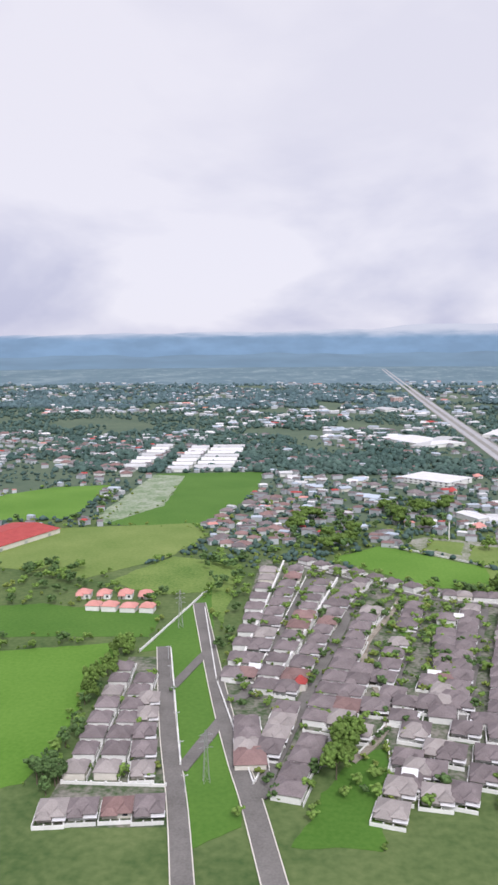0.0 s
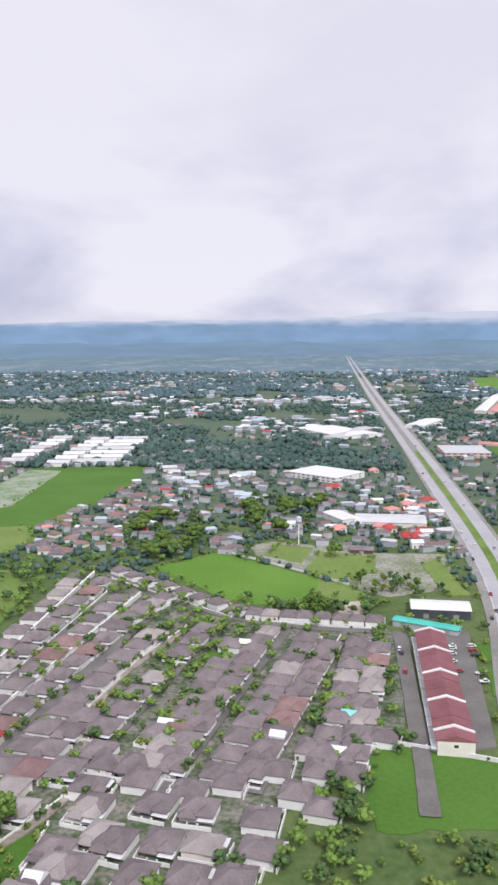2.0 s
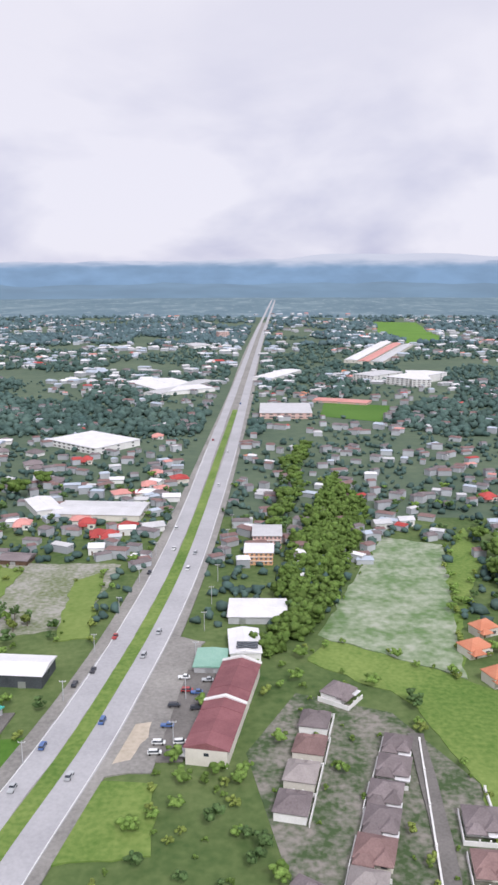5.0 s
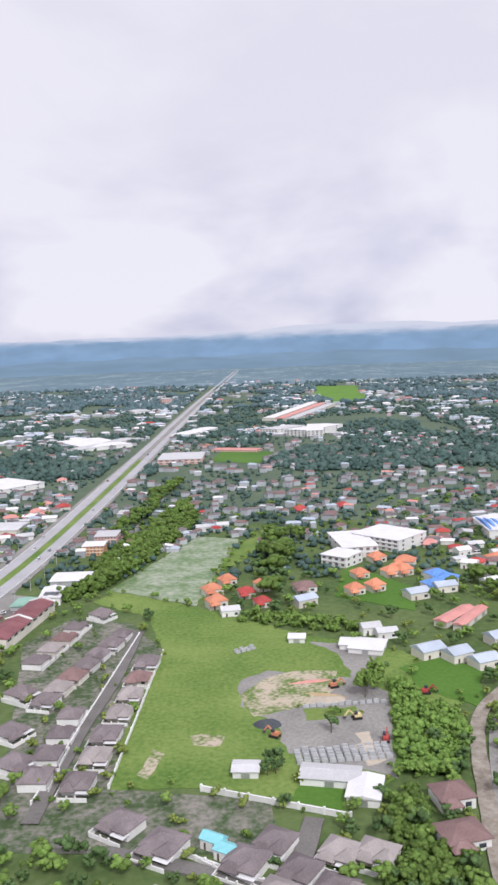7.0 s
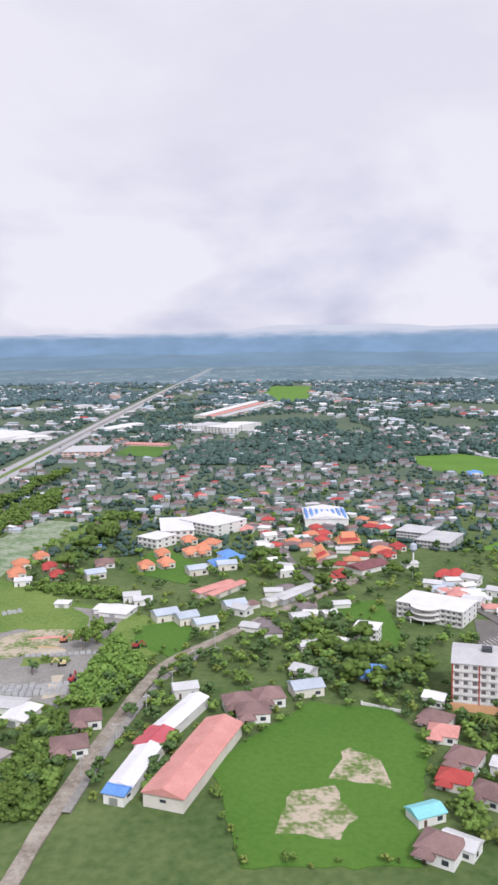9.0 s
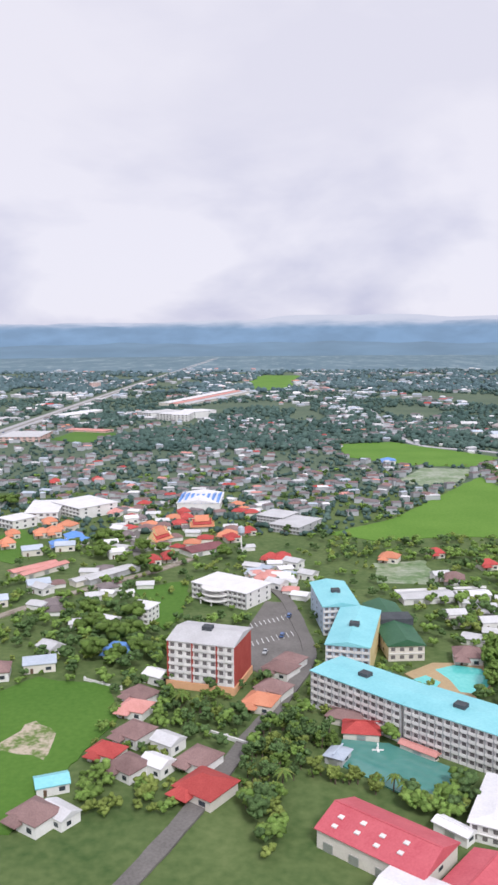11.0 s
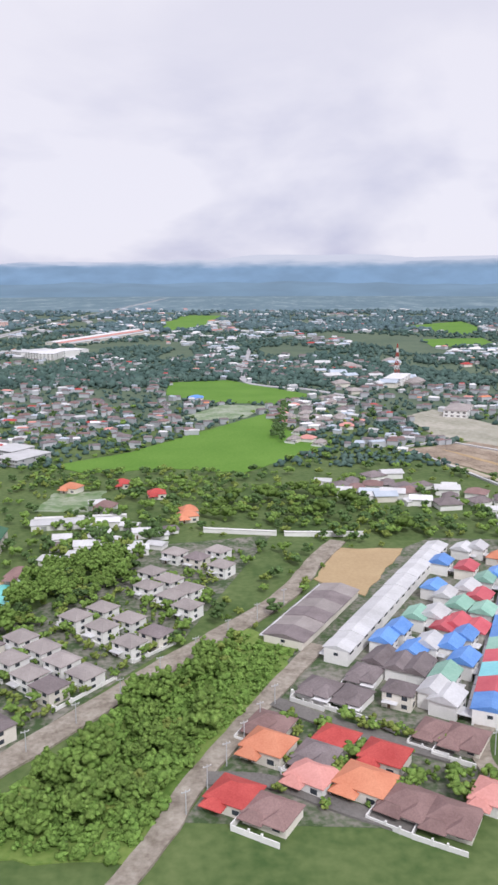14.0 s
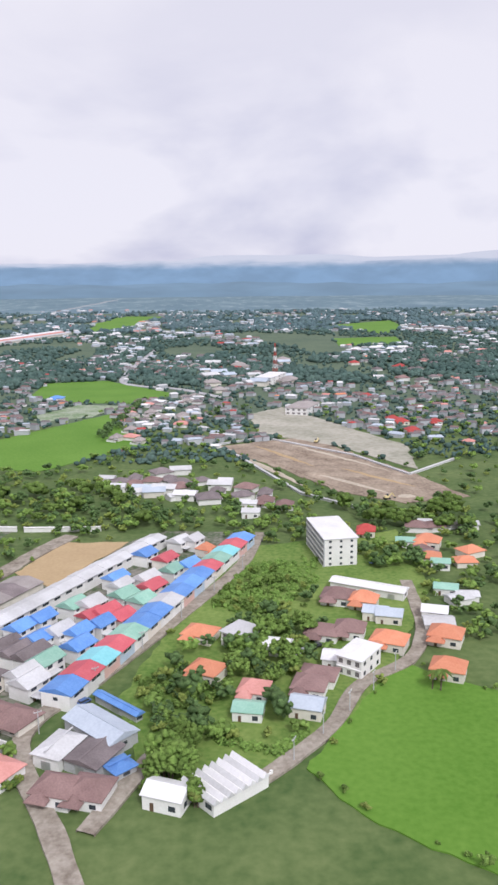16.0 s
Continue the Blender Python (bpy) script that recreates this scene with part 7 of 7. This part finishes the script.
garden_wall("long white wall beside the fish ponds", 0.9, 91.7, 152.6, 110.0, 154.9, 5, thick=1.0)
garden_wall(WL, 0.4, 94.9, 73.2, 104.9, 65.9, 2)
garden_wall(WL, 0.4, 97.9, 91.9, 104.1, 85.0, 2)
garden_wall(WL, 0.4, 105.4, 85.7, 112.2, 78.4, 2)
garden_wall(WL, 0.4, 112.2, 78.4, 118.0, 85.9, 2)
garden_wall(WL, 0.4, 107.3, 102.0, 119.5, 90.1, 2)
garden_wall(WL, 0.4, 119.8, 90.1, 124.6, 95.5, 2)
garden_wall(WL, 0.4, 117.3, 112.0, 126.8, 103.3, 2)
garden_wall(WL, 0.5, 139.7, 81.6, 145.7, 76.3, 2.4)
garden_wall(WL, 0.5, 146.1, 76.9, 150.4, 72.9, 2.4)
garden_wall(WL, 0.5, 151.9, 72.5, 155.6, 69.7, 2.4)
garden_wall(WL, 0.5, 136.9, 66.7, 142.0, 62.5, 2.4)
garden_wall(WL, 0.4, 181.0, 55.6, 184.8, 59.4, 3)
garden_wall("white wall along the pasture", 0.35, 39.1, 112.8, 45.1, 109.5, 3)
garden_wall("pale wall beside the side road", 0.5, 58.3, 96.7, 63.8, 93.2, 3)

# road paint
for w, pts in ((0.08, (-108.5, 60.0, -99.5, 115.0, -96.0, 136.6, -94.5, 147.0, -91.5, 163.8, -89.4, 179.0, -87.4, 199.1, -85.6, 227.0, -84.4, 269.0, -83.8, 339.0)),
               (0.08, (-99.3, 60.0, -90.5, 115.0, -87.0, 137.4, -85.4, 147.7, -82.6, 164.5, -80.7, 179.7, -78.6, 199.8, -76.7, 228.0, -75.4, 270.0, -74.0, 339.0))):
    strip("trim", "white edge line of the highway", M["line"], w, *pts, category="road marking")


def bay_lines(x0, y0, x1, y1, n, length, turn, z):
    """Painted parking bays along a line."""
    bm = bmesh.new()
    ln, head = along(x0, y0, x1, y1)
    for i in range(n):
        px, py = x0 + (x1 - x0) * i / (n - 1), y0 + (y1 - y0) * i / (n - 1)
        a = head + turn
        c, s = math.cos(a), math.sin(a)
        vs = [bm.verts.new((px + c * u - s * v, py + s * u + c * v, z)) for u, v in ((0, -0.06), (length, -0.06), (length, 0.06), (0, 0.06))]
        bm.faces.new(vs)
    tagged(new("trim", mesh_of(bm, "trim", M["line"])), "white painted parking bay lines", "road marking", "", "structure")


# ---- cars ----
PAINT = {n: surface("car_paint_" + n, c, tuple(min(1, v * 1.1) for v in c), 0.3, 1, 4, 0, spec=0.5) for n, c in (("white", (0.75, 0.75, 0.75)), ("silver", (0.45, 0.46, 0.48)), ("dark", (0.05, 0.05, 0.06)), ("red", (0.4, 0.05, 0.05)), ("blue", (0.08, 0.15, 0.35)))}
CAR = {}


def make_car(colour, pickup, m):
    t = thing("car", "%s %s on the asphalt" % (colour, "pickup truck" if pickup else "hatchback car"), "car", "", "", m)
    bm = boxes((-0.85, -0.33, 0.12, 0.85, 0.33, 0.36))
    bmesh.ops.bevel(bm, geom=list(bm.edges), offset=0.05, segments=2, affect="EDGES")
    part("body", bm, PAINT[colour], t)
    bm = bmesh.new()
    x0, x1 = (-0.1, 0.5) if pickup else (-0.7, 0.42)
    lo = [bm.verts.new((x, y, 0.35)) for x, y in ((x0 - 0.06, -0.31), (x1 + 0.16, -0.31), (x1 + 0.16, 0.31), (x0 - 0.06, 0.31))]
    up = [bm.verts.new((x, y, 0.58)) for x, y in ((x0 + 0.04, -0.25), (x1 - 0.08, -0.25), (x1 - 0.08, 0.25), (x0 + 0.04, 0.25))]
    for i in range(4):
        bm.faces.new((lo[i], lo[(i + 1) % 4], up[(i + 1) % 4], up[i]))
    bm.faces.new(up)
    part("cabin_glass", bm, M["dark"], t)
    part("roof_panel", boxes((x0 + 0.03, -0.26, 0.575, x1 - 0.07, 0.26, 0.60)), PAINT[colour], t)
    bm = bmesh.new()
    bmesh.ops.create_cone(bm, cap_ends=True, segments=10, radius1=0.13, radius2=0.13, depth=0.1, matrix=Matrix.Rotation(radians(90), 4, "X"))
    wm = mesh_of(bm, "wheel", M["rubber"])
    for x in (-0.55, 0.55):
        for y in (-0.3, 0.3):
            piece("wheel", wm, t, (x, y, 0.13))
    return t


def put_car(x, y, z, deg, rng):
    c, p = rng.choice(("white", "white", "silver", "silver", "dark", "red", "blue")), rng.random() < 0.35
    m = Matrix.LocRotScale((x, y, z), Euler((0, 0, radians(deg))), (1, 1, 1))
    if (c, p) not in CAR:
        CAR[(c, p)] = make_car(c, p, m)
    else:
        copy_thing(CAR[(c, p)], m)


rng = random.Random(9)


def cars_at(deg, z, *flat):
    for x, y in pairs(flat):
        put_car(x, y, z, deg + rng.uniform(-4, 4), rng)


cars_at(87, HIGHWAY_TOP, -91.7, 156.4, -87.5, 195.2, -88.6, 184.0, -90.3, 179.9, -84.2, 251.9, -82.8, 352.9, -83.1, 237.4, -86.2, 223.6, -90.6, 164.7)
cars_at(-93, HIGHWAY_TOP, -85.9, 158.8, -84.5, 170.5, -82.0, 188.9, -80.8, 197.1, -79.0, 225.9, -78.4, 235.0, -77.0, 290.2, -76.8, 333.4, -76.2, 435.7)
cars_at(5, LAID[-1], -100.9, 164.1, -101.0, 162.9, -101.4, 160.5, -101.9, 156.9, -101.5, 152.9, -98.0, 148.9, -98.0, 152.2, -97.4, 160.1, -97.4, 162.1, -97.3, 164.3, -75.2, 182.1, -74.4, 178.4, -75.7, 174.4, -73.0, 177.9, -72.7, 173.8, -76.6, 165.6, -76.8, 163.5, -74.0, 165.8, -71.8, 181.4, -72.6, 185.1, -76.0, 169.5)
cars_at(80, LAID[-1], -110.3, 160.3, -110.5, 152.2, -110.6, 162.0, 70.4, 139.6, 68.9, 129.9, 66.0, 122.5, -5.3, 157.2, -4.3, 156.1, 78.2, 118.0, 83.9, 135.2)
cars_at(45, LAID[-1], 135.0, 68.2, 144.2, 63.6, 190.9, 85.5, 193.0, 87.0, 189.7, 84.8, 164.1, 74.4, 207.0, 118.7)
bay_lines(63.9, 133.9, 70.2, 138.2, 9, 2.2, 1.2, 0.34)
bay_lines(63.3, 124.9, 70.9, 129.9, 10, 2.2, 1.2, 0.34)


# ---- single landmarks ----
def water_tower(x, y):
    t = thing("water_tower", "tall white water tower with a pale bluish tank", "water tower", "", "", Matrix.Translation((x, y, 0)))
    bm = bmesh.new()
    bmesh.ops.create_cone(bm, cap_ends=True, segments=10, radius1=0.22, radius2=0.16, depth=6.0, matrix=Matrix.Translation((0, 0, 3.0)))
    part("shaft", bm, M["white"], t)
    bm = bmesh.new()
    bmesh.ops.create_cone(bm, cap_ends=True, segments=14, radius1=0.3, radius2=0.85, depth=0.7, matrix=Matrix.Translation((0, 0, 6.2)))
    bmesh.ops.create_cone(bm, cap_ends=True, segments=14, radius1=0.85, radius2=0.75, depth=1.1, matrix=Matrix.Translation((0, 0, 7.1)))
    bmesh.ops.create_cone(bm, cap_ends=True, segments=14, radius1=0.8, radius2=0.1, depth=0.4, matrix=Matrix.Translation((0, 0, 7.85)))
    part("tank", bm, M["sheet_blue"], t, "pale bluish grey flared tank")


def mast(x, y, h, label):
    """A lattice mast in red and white sections."""
    t = thing("radio_mast", label, "mast", "", "", Matrix.Translation((x, y, 0)))
    n = 8
    for i in range(n):
        bm = bmesh.new()
        z0, z1 = h * i / n, h * (i + 1) / n
        r0, r1 = 1.5 * (1 - i / n) + 0.2, 1.5 * (1 - (i + 1) / n) + 0.2
        for k in range(4):
            a, b = k * math.pi / 2, (k + 1) * math.pi / 2
            p0, p1 = Vector((math.cos(a) * r0, math.sin(a) * r0, z0)), Vector((math.cos(a) * r1, math.sin(a) * r1, z1))
            q0, q1 = Vector((math.cos(b) * r0, math.sin(b) * r0, z0)), Vector((math.cos(b) * r1, math.sin(b) * r1, z1))
            for u, v in ((p0, p1), (p0, q1), (q0, p1), (p1, q1)):
                d = (v - u).normalized()
                s = d.orthogonal().normalized() * 0.09
                o = d.cross(s)
                ring = [[bm.verts.new(w + c) for c in (s, o, -s, -o)] for w in (u, v)]
                for j in range(4):
                    bm.faces.new((ring[0][j], ring[0][(j + 1) % 4], ring[1][(j + 1) % 4], ring[1][j]))
        part("section", bm, M["red_wall"] if i % 2 else M["white"], t)


def temple(x, y, deg):
    t = thing("temple", "temple with steep tiered orange and red roofs and gilded gables", "temple", "", "", Matrix.Translation((x, y, 0)) @ Matrix.Rotation(radians(deg), 4, "Z"))
    part("wall", boxes((-2.6, -1.3, 0, 2.6, 1.3, 1.5)), M["white"], t)
    for i, (w, d, z, r) in enumerate(((3.1, 1.9, 1.4, 1.0), (2.5, 1.35, 2.0, 1.3), (1.8, 1.0, 2.7, 1.5))):
        part("roof_tier", roof_gable_x(-w, -d, w, d, z, r), M["tile_orange"] if i != 1 else M["tile_red"], t)
        for e in (-1, 1):
            bm = bmesh.new()
            vs = [bm.verts.new((e * (w + 0.05), yy, zz)) for yy, zz in ((-d, z), (d, z), (0, z + r + 0.12))]
            ws = [bm.verts.new((e * (w + 0.12), yy, zz)) for yy, zz in ((-d, z), (d, z), (0, z + r + 0.5))]
            bm.faces.new(vs)
            bm.faces.new(ws)
            for k in range(3):
                bm.faces.new((vs[k], vs[(k + 1) % 3], ws[(k + 1) % 3], ws[k]))
            part("gable", bm, M["yellow_wall"], t, "gilded gable board")
    HOMES.append((x, y, 3.0))


def chedi(x, y):
    t = thing("chedi", "small white pointed temple spire", "spire", "", "", Matrix.Translation((x, y, 0)))
    bm = bmesh.new()
    for r0, r1, z0, z1 in ((0.9, 0.9, 0, 0.4), (0.75, 0.7, 0.4, 0.8), (0.6, 0.35, 0.8, 1.6), (0.25, 0.03, 1.6, 3.4)):
        bmesh.ops.create_cone(bm, cap_ends=True, segments=12, radius1=r0, radius2=r1, depth=z1 - z0, matrix=Matrix.Translation((0, 0, (z0 + z1) / 2)))
    part("spire", bm, M["white"], t)


def pylon(x, y, h, deg):
    """A slim steel lattice pylon with three pairs of arms."""
    t = thing("power_pylon", "slim grey steel lattice pylon standing in the grass verge", "pylon", "pylons on the grass verge", "", Matrix.Translation((x, y, 0)) @ Matrix.Rotation(radians(deg), 4, "Z"))
    r0, r1 = h * 0.085, h * 0.018

    def bar(bm, u, v, k):
        d = (v - u).normalized()
        s = d.orthogonal().normalized() * k
        o = d.cross(s)
        ring = [[bm.verts.new(w + c) for c in (s, o, -s, -o)] for w in (u, v)]
        for j in range(4):
            bm.faces.new((ring[0][j], ring[0][(j + 1) % 4], ring[1][(j + 1) % 4], ring[1][j]))

    def corner(k, s):
        a, r = (k + 0.5) * math.pi / 2, r0 + (r1 - r0) * s ** 0.8
        return Vector((math.cos(a) * r, math.sin(a) * r, h * s))

    for k in range(4):
        bm = bmesh.new()
        for i in range(6):
            bar(bm, corner(k, i / 6), corner(k, (i + 1) / 6), 0.03)
        part("leg", bm, M["steel"], t)
        bm = bmesh.new()
        for i in range(6):
            bar(bm, corner(k, i / 6), corner(k + 1, (i + 1) / 6), 0.014)
            bar(bm, corner(k + 1, i / 6), corner(k, (i + 1) / 6), 0.014)
        part("lattice", bm, M["steel"], t)
    for z in (0.66, 0.78, 0.9):
        bm = bmesh.new()
        for e in (-1, 1):
            bar(bm, Vector((0, 0, h * z)), Vector((e * h * 0.13, 0, h * z)), 0.03)
            bar(bm, Vector((0, 0, h * (z + 0.05))), Vector((e * h * 0.13, 0, h * z)), 0.02)
        part("cross_arm", bm, M["steel"], t)


pylon(-182.3, 91.8, 7.6, 20)
pylon(-197.8, 151.9, 8.4, 20)
water_tower(60.8, 178.6)
water_tower(-130.9, 236.8)
mast(212.5, 393.1, 17, "red and white lattice radio mast")
temple(40.2, 192.7, 55)
temple(49.6, 207.3, 10)
chedi(38.1, 187.4)
chedi(25.5, 195.7)


def pole(x, y, h=2.6, deg=0):
    """A concrete power pole with cross arms and a lamp."""
    t = thing("power_pole", "grey concrete power pole with cross arms", "pole", "power poles along the lanes", "", Matrix.Translation((x, y, 0)) @ Matrix.Rotation(radians(deg), 4, "Z"))
    bm = bmesh.new()
    bmesh.ops.create_cone(bm, cap_ends=True, segments=6, radius1=0.07, radius2=0.045, depth=h, matrix=Matrix.Translation((0, 0, h / 2)))
    part("shaft", bm, M["grey_wall"], t)
    part("cross_arm", boxes((-0.45, -0.04, h - 0.25, 0.45, 0.04, h - 0.17)), M["grey_wall"], t)
    part("insulators", boxes(*[(u - 0.03, -0.03, h - 0.17, u + 0.03, 0.03, h - 0.05) for u in (-0.4, 0.0, 0.4)]), M["white"], t)


def poles(n, deg, x0, y0, x1, y1, h=2.8):
    for i in range(n):
        s = i / max(1, n - 1)
        pole(x0 + (x1 - x0) * s, y0 + (y1 - y0) * s, h, deg)


poles(9, 0, -74.8, 165.7, -71.6, 253.0, 3.4)
poles(7, 0, -93.1, 146.8, -86.3, 233.7, 3.2)
poles(8, 30, 111.0, 69.8, 140.2, 108.4)
poles(6, 30, 128.4, 59.4, 137.5, 79.0)
poles(6, 30, 160.0, 68.7, 184.4, 117.7)
poles(6, 20, 1.4, 93.5, 16.7, 137.6)
poles(6, 10, -184.7, 88.7, -196.7, 134.4)
poles(5, 60, 187.3, 61.6, 202.0, 80.0)


# works yard: stacked concrete pieces, heaps and machines
def stack(x, y, deg, nx, ny):
    t = thing("precast_stack", "stack of grey precast concrete pieces on the yard", "building material", "stacks on the works yard", "", Matrix.Translation((x, y, 0.1)) @ Matrix.Rotation(radians(deg), 4, "Z"))
    me = mesh_of(boxes((-0.42, -0.16, 0, 0.42, 0.16, 0.3), (-0.36, -0.12, 0.3, 0.36, 0.12, 0.5)), "concrete_piece", M["grey_wall"])
    for i in range(nx):
        for j in range(ny):
            piece("concrete_piece", me, t, (i * 1.05, j * 0.8, 0), rng.uniform(-0.1, 0.1), (1, 1, rng.uniform(0.7, 1.4)))


stack(-17.5, 117.3, 4, 12, 5)
stack(-15.6, 133.7, 4, 12, 1)
stack(-25.9, 156.0, 30, 4, 2)


def excavator(x, y, deg, colour):
    t = thing("excavator", "%s tracked excavator on bare earth" % ("orange" if colour == "tile_orange" else "yellow"), "excavator", "", "", Matrix.Translation((x, y, 0.12)) @ Matrix.Rotation(radians(deg), 4, "Z"))
    for s in (-0.38, 0.38):
        part("track", boxes((-0.7, s - 0.13, 0, 0.7, s + 0.13, 0.3)), M["rubber"], t)
    part("house", boxes((-0.65, -0.4, 0.34, 0.35, 0.4, 0.75)), M[colour], t)
    part("cab", boxes((-0.05, 0.02, 0.75, 0.4, 0.4, 1.15)), M["dark"], t)
    bm = boxes((0.3, -0.22, 0.5, 0.45, -0.08, 0.7))
    for u, v in (((0.35, 0.6), (1.1, 1.35)), ((1.1, 1.35), (1.75, 0.5))):
        a, b = Vector((u[0], -0.15, u[1])), Vector((v[0], -0.15, v[1]))
        o = Vector((0, 0.07, 0))
        n = (b - a).normalized().cross(o).normalized() * 0.1
        ring = [[bm.verts.new(w + c) for c in (o + n, o - n, -o - n, -o + n)] for w in (a, b)]
        for j in range(4):
            bm.faces.new((ring[0][j], ring[0][(j + 1) % 4], ring[1][(j + 1) % 4], ring[1][j]))
    part("boom", bm, M[colour], t)
    part("bucket", boxes((1.55, -0.32, 0.2, 1.9, 0.02, 0.5)), M["shade_net"], t)


excavator(-10.8, 140.4, 20, "tile_orange")
excavator(-5.3, 143.0, 110, "tile_red")
excavator(-8.7, 129.5, 190, "yellow_wall")
excavator(-5.7, 122.7, 80, "tile_red")
excavator(-20.5, 124.9, 150, "tile_orange")
excavator(2.7, 137.0, 5, "tile_red")
excavator(218.5, 159.9, 10, "yellow_wall")
excavator(211.1, 224.4, 60, "yellow_wall")


def heap(x, y, r, h, material, label):
    t = thing("earth_heap", label, "heap", "", "", Matrix.Translation((x, y, 0)))
    bm = bmesh.new()
    prev = None
    for k in range(5):
        s = k / 4
        ring = [bm.verts.new((math.cos(i * 0.5236) * r * (1 - s) * (1 + 0.25 * noise.noise((i, k, x))) + 0.01, math.sin(i * 0.5236) * r * 0.7 * (1 - s) * (1 + 0.25 * noise.noise((i, k, y))), h * s ** 0.7)) for i in range(12)]
        if prev:
            for i in range(12):
                bm.faces.new((prev[i], prev[(i + 1) % 12], ring[(i + 1) % 12], ring[i]))
        prev = ring
    bm.faces.new(prev)
    part("pile", bm, M[material], t)


heap(-21.4, 128.7, 2.2, 0.9, "shade_net", "dark heap of scrap and soil on the yard")
heap(-12.0, 136.1, 3.0, 0.4, "dirt", "low sandy heap on the yard")
heap(-8.5, 121.1, 2.2, 0.5, "dirt", "low sandy heap on the yard")
heap(223.4, 161.8, 2.5, 0.6, "dirt", "pale heap of sand on the building site")
heap(205.9, 185.1, 3.5, 0.5, "brown_earth", "long brown bank of dug soil")
heap(215.7, 175.5, 3.5, 0.5, "brown_earth", "long brown bank of dug soil")


def bank(x0, y0, x1, y1, w, h, material, label):
    """A long ridge of pushed-up soil, uneven along its crest."""
    length, head = along(x0, y0, x1, y1)
    t = thing("earth_bank", label, "earth bank", "", "", Matrix.Translation((x0, y0, 0.1)) @ Matrix.Rotation(head, 4, "Z"))
    bm = bmesh.new()
    n = max(4, int(length / 1.5))
    prev = None
    for i in range(n + 1):
        u, e = length * i / n, math.sin(math.pi * (0.06 + 0.88 * i / n))
        o = 0.8 * noise.noise((u * 0.25, x0, y0))
        k = e * (1 + 0.5 * noise.noise((u * 0.6, y0, x0)))
        row = [bm.verts.new((u, o + v * w * e, z * h * k)) for v, z in ((-0.5, 0), (-0.2, 0.8), (0.05, 1.0), (0.25, 0.6), (0.5, 0))]
        if prev:
            for j in range(4):
                bm.faces.new((prev[j], row[j], row[j + 1], prev[j + 1]))
        prev = row
    part("soil", bm, M[material], t)


for x0, y0, x1, y1, w, material in (
        (185.3, 214.6, 201.6, 173.0, 2.2, "dirt"), (188.7, 218.3, 209.1, 169.1, 1.6, "brown_earth"), (192.2, 222.0, 206.9, 192.6, 1.8, "tan"),
        (205.9, 185.1, 220.2, 164.6, 2.0, "dirt"), (197.2, 221.5, 218.2, 189.0, 1.5, "brown_earth"), (212.6, 190.8, 227.8, 169.0, 1.6, "tan"), (201.0, 225.4, 226.0, 184.5, 1.2, "dirt"),
        (-15.2, 138.9, -9.5, 136.8, 1.2, "tan"), (-17.7, 142.3, -10.9, 142.9, 1.0, "tile_pink")):
    bank(x0, y0, x1, y1, w, 0.35, material, "low ridge of pushed-up soil on the bare ground")


def palm(x, y, s):
    """A palm: ringed leaning trunk and drooping fronds."""
    t = thing("palm_tree", "palm tree with drooping green fronds", "palm", "", "", Matrix.Translation((x, y, 0)) @ Matrix.Scale(s, 4))
    bm = bmesh.new()
    for i in range(5):
        bmesh.ops.create_cone(bm, cap_ends=True, segments=7, radius1=0.1, radius2=0.08, depth=0.5, matrix=Matrix.Translation((0.03 * i * i * 0.3, 0, 0.25 + i * 0.48)))
    part("trunk", bm, M["bark"], t)
    for k in range(9):
        a = k * 0.698 + rng.uniform(-0.1, 0.1)
        bm = bmesh.new()
        prev = None
        for j in range(6):
            u = j / 5
            rr, z = 1.35 * u, 2.45 + 0.55 * u - 1.25 * u * u
            w = 0.2 * math.sin(math.pi * (0.12 + 0.85 * u))
            c = Vector((0.14 + math.cos(a) * rr, math.sin(a) * rr, z))
            o = Vector((-math.sin(a), math.cos(a), 0)) * w
            row = [bm.verts.new(c - o - Vector((0, 0, w * 0.5))), bm.verts.new(c), bm.verts.new(c + o - Vector((0, 0, w * 0.5)))]
            if prev:
                bm.faces.new((prev[0], prev[1], row[1], row[0]))
                bm.faces.new((prev[1], prev[2], row[2], row[1]))
            prev = row
        part("frond", bm, M["leaf_c"] if k % 3 == 0 else M["leaf_b"], t)


for x, y in pairs((80.2, 83.0, 81.1, 81.4, 94.8, 87.5, 113.9, 121.1, 96.9, 89.0, 67.8, 83.3, 112.6, 117.6, 206.3, 74.8, 205.4, 75.2, 54.4, 102.7)):
    palm(x, y, rng.uniform(0.8, 1.1))


def solar(x, y, z, deg, n):
    t = thing("solar_panels", "dark solar panels laid on a white roof", "solar panel", "", "", Matrix.Translation((x, y, z)) @ Matrix.Rotation(radians(deg), 4, "Z"))
    me = mesh_of(boxes((-1.6, -0.28, 0, 1.6, 0.28, 0.06)), "panel", M["dark"])
    for i in range(n):
        piece("panel", me, t, (0, i * 0.75, 0.0))


def statue_post(x, y):
    t = thing("fountain", "small white jetty figure standing in the pond", "ornament", "", "", Matrix.Translation((x, y, 0)))
    part("figure", boxes((-0.7, -0.12, 0, 0.7, 0.12, 0.25), (-0.15, -0.5, 0, 0.15, 0.5, 0.3), (-0.1, -0.1, 0.25, 0.1, 0.1, 1.1)), M["white"], t)


statue_post(79.7, 91.9)
solar(-66.4, 188.2, 2.2, 0, 3)
